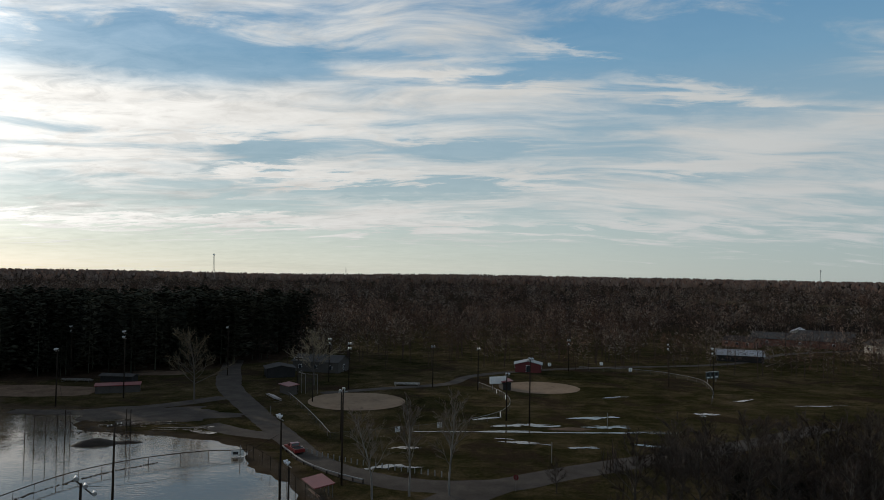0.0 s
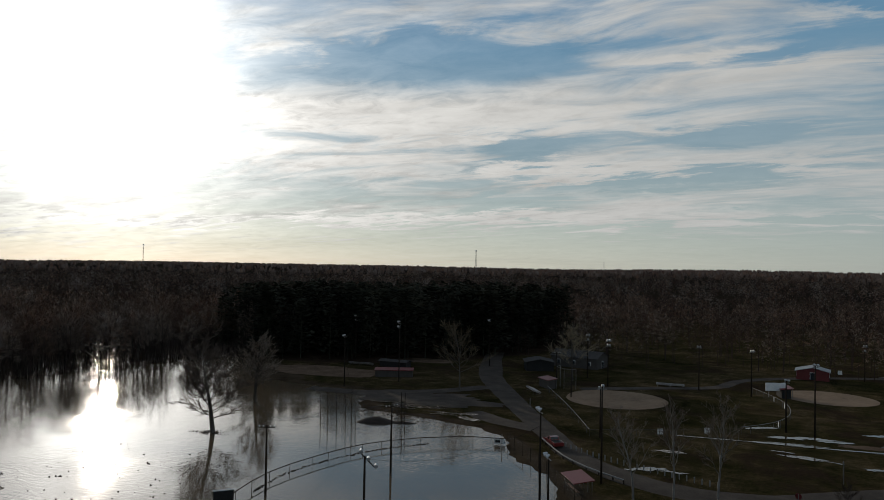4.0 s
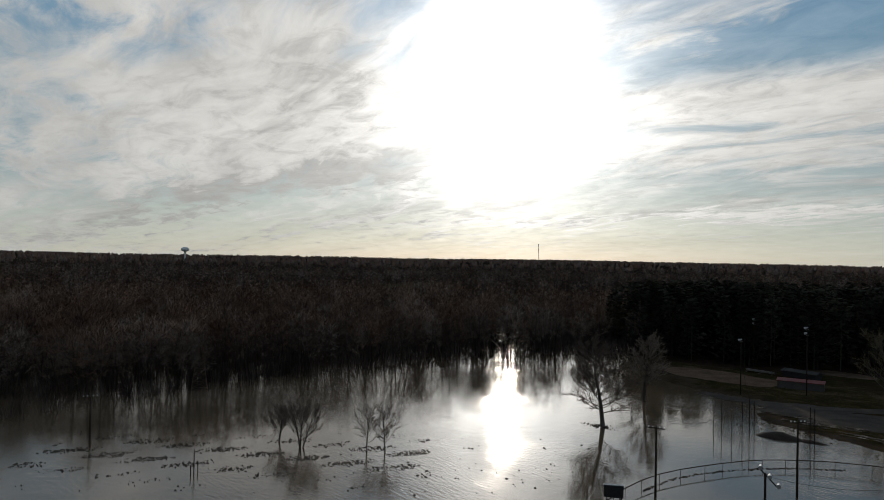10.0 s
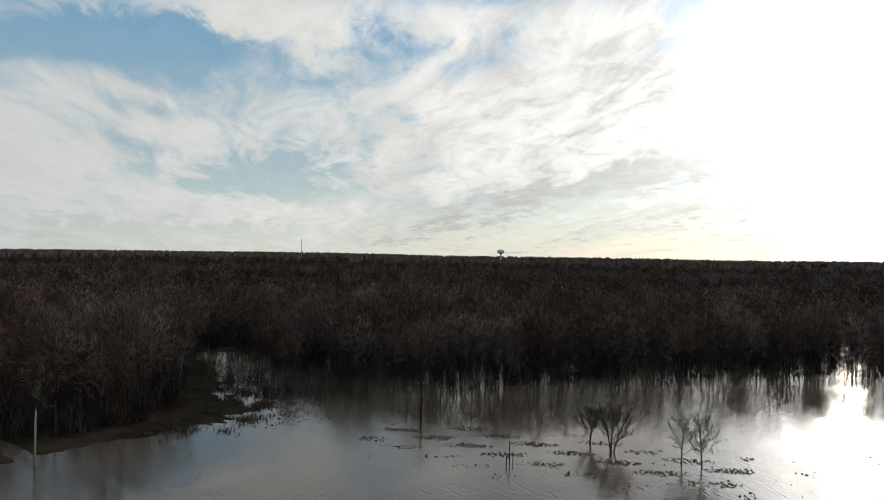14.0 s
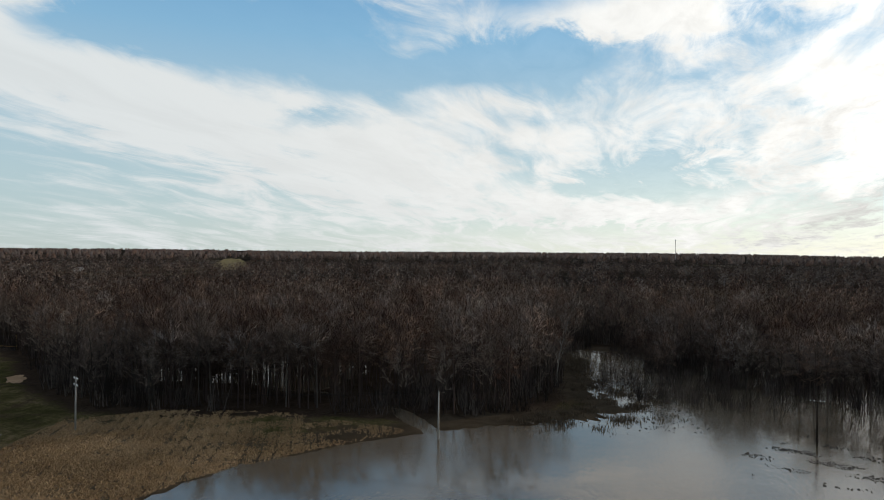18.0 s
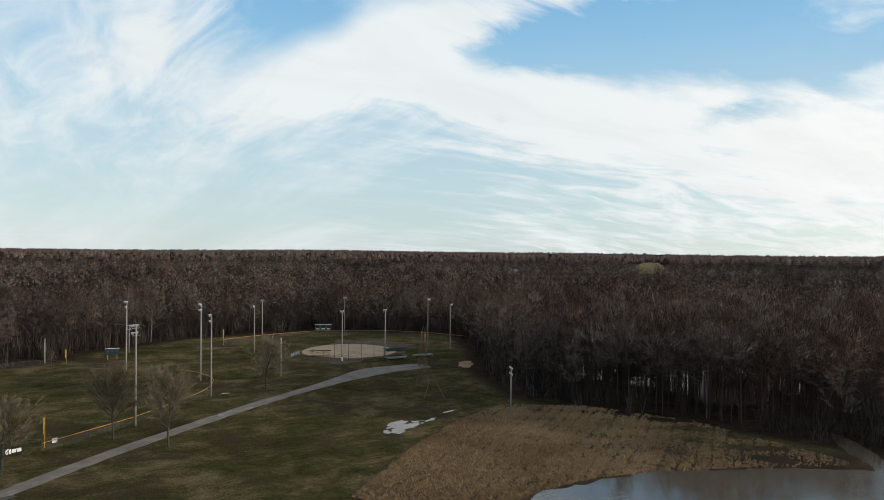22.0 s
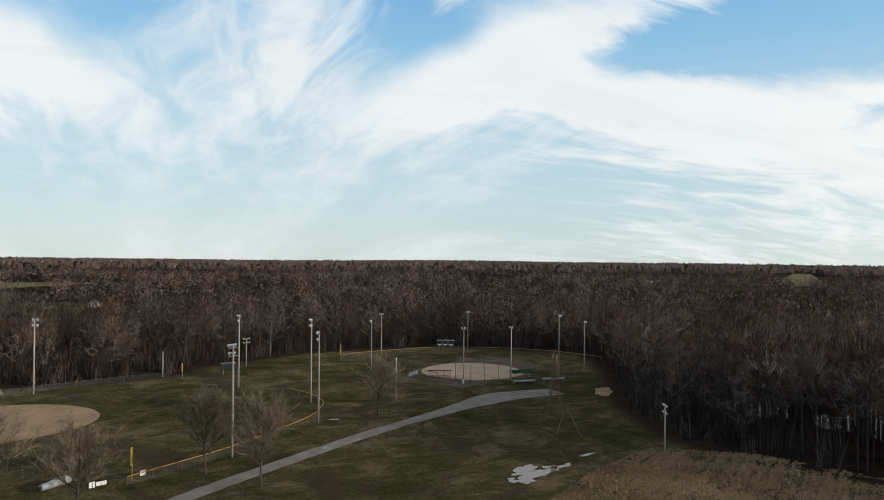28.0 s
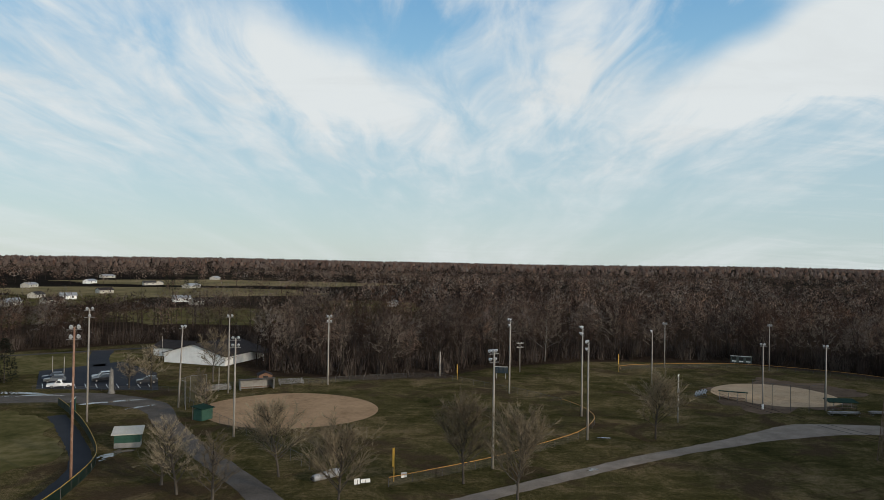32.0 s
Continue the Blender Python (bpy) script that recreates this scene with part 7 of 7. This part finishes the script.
part("post", Geo().tube([(0, 0, 0), (0, 0, 2.2)], 0.04, 5), STEEL, stop)
part("plate", Geo().tube([(0, -0.06, 1.9), (0, -0.03, 1.9)], 0.42, 8), RED, stop, "red eight-sided plate")
for x, y, tall in [(18.5, 115.9, 3.3), (34, 142.8, 3.0), (-32.5, 115.5, 2.4), (-36, 150, 2.0)]:
    solid("grey_post", Geo().tube([(0, 0, -0.2), (0, 0, tall - 0.1), (0, 0, tall)], [0.07, 0.07, 0.04], 6), STEEL, "plain grey post standing in grass", "post", "plain posts", at=pose(x, y, gz(x, y)))
for x, y, tall in [(56, -211, 4.5), (60, -214, 4.2), (14, -190, 5.0), (40, -240, 6.5)]:
    solid("grey_post", Geo().tube([(0, 0, -0.2), (0, 0, tall - 0.1), (0, 0, tall)], [0.09, 0.08, 0.05], 6), POLE_WOOD, "plain wooden post by the lot", "post", "plain posts", at=pose(x, y, gz(x, y)))
for k, (x, y) in enumerate([(-99, 34.1), (-99.7, 34.9), (-98.3, 33.4), (-64.5, 121.6), (-55.1, 124.2), (-54.5, 124.5), (-57.5, 69), (-53.2, 70.2)]):
    tall = (3.3, 1.4, 1.4, 6.8, 6.3, 6.1, 2.6, 2.6)[k]
    solid("flooded_post", Geo().tube([(0, 0, -0.8), (0, 0, tall - 0.1), (0.05, 0, tall)], [0.08, 0.07, 0.04], 6), DARK_WOOD, "dark post standing in flood water", "post", "posts in the flood", at=pose(x, y, 0))
board = thing("flooded_sign", -33.5, 117.5, 0, 10, "white sign board on the flooded fence", "sign")
part("board", Geo().box(-1.0, -0.04, 0.15, 1.0, 0.04, 1.0), WHITE, board)
part("picture", Geo().box(-0.75, -0.06, 0.35, 0.1, -0.04, 0.8), DARK, board, "dark panel on the board")

# ---- far landmarks ----


def far(az, d):
    return -math.sin(radians(az)) * d, math.cos(radians(az)) * d


x, y = far(71.95, 2400)
ob = thing("water_tower", x, y, gz(x, y), 0, "pale single-stem water tower above the woods", "water tower")
part("stem", Geo().tube([(0, 0, 0), (0, 0, 6), (0, 0, 26), (0, 0, 31)], [5, 2.6, 2.4, 5], 14), WHITE, ob, smooth=True)
part("tank", Geo().tube([(0, 0, 30), (0, 0, 32), (0, 0, 36), (0, 0, 40), (0, 0, 43), (0, 0, 44.5)], [5, 10.5, 13, 12.2, 8, 1], 20), WHITE, ob, "round pale tank", smooth=True)


def mast(az, d, tall, w, label):
    x, y = far(az, d)
    ob = thing("radio_mast", x, y, gz(x, y), 15, label, "radio mast", "radio masts")
    for i in range(3):
        a = i * 2.094
        part("leg", Geo().tube([(w * math.cos(a), w * math.sin(a), 0), (w * 0.35 * math.cos(a), w * 0.35 * math.sin(a), tall)], 0.3, 4), STEEL, ob)
    for k in range(10):
        z = tall * (k + 0.5) / 10
        s = w * (1 - 0.65 * z / tall)
        part("brace", Geo().tube([(s * math.cos(a), s * math.sin(a), z + tall * 0.04 * (i % 2)) for i, a in enumerate((0, 2.094, 4.188, 6.283))], 0.2, 3), STEEL, ob)
    part("antenna", Geo().box(-w * 0.9, -w * 0.9, tall * 0.93, w * 0.9, w * 0.9, tall * 0.97), WHITE, ob, "pale antenna array")
    return ob


mast(18.05, 1900, 67, 3.2, "steel lattice radio mast above the woods")
mast(-28.4, 2200, 52, 2.4, "slim radio mast on the horizon")
mast(43.95, 2600, 72, 2.0, "slim radio mast with a flared top")
mast(88.1, 2100, 58, 1.0, "thin radio mast on the horizon")
mast(7.8, 3000, 45, 1.5, "thin far radio mast")
rng_np = np.random.default_rng(44)
ring = scatter(rng_np, 1500, 84, 128, lambda x, y: (np.hypot(x, y) < 97) | (np.hypot(x, y) > 113), -38, -13)
a = np.degrees(np.arctan2(ring[:, 0], ring[:, 1]))
ragged = np.sin(ring[:, 0] * 0.31 + 2 * np.sin(ring[:, 1] * 0.23)) * 0.5 + np.sin(ring[:, 1] * 0.4) * 0.3
ring = ring[rng_np.random(len(ring)) < np.clip((a - 14) / 14, 0, 1) * 0.5 + 0.3 * ragged]
crowd("thicket", [thicket(700 + k) for k in range(5)], ring[:230], DARK_TWIGS, "tangled brown brush below the trees by the road", "brush", 45, 0.4, 1.1)
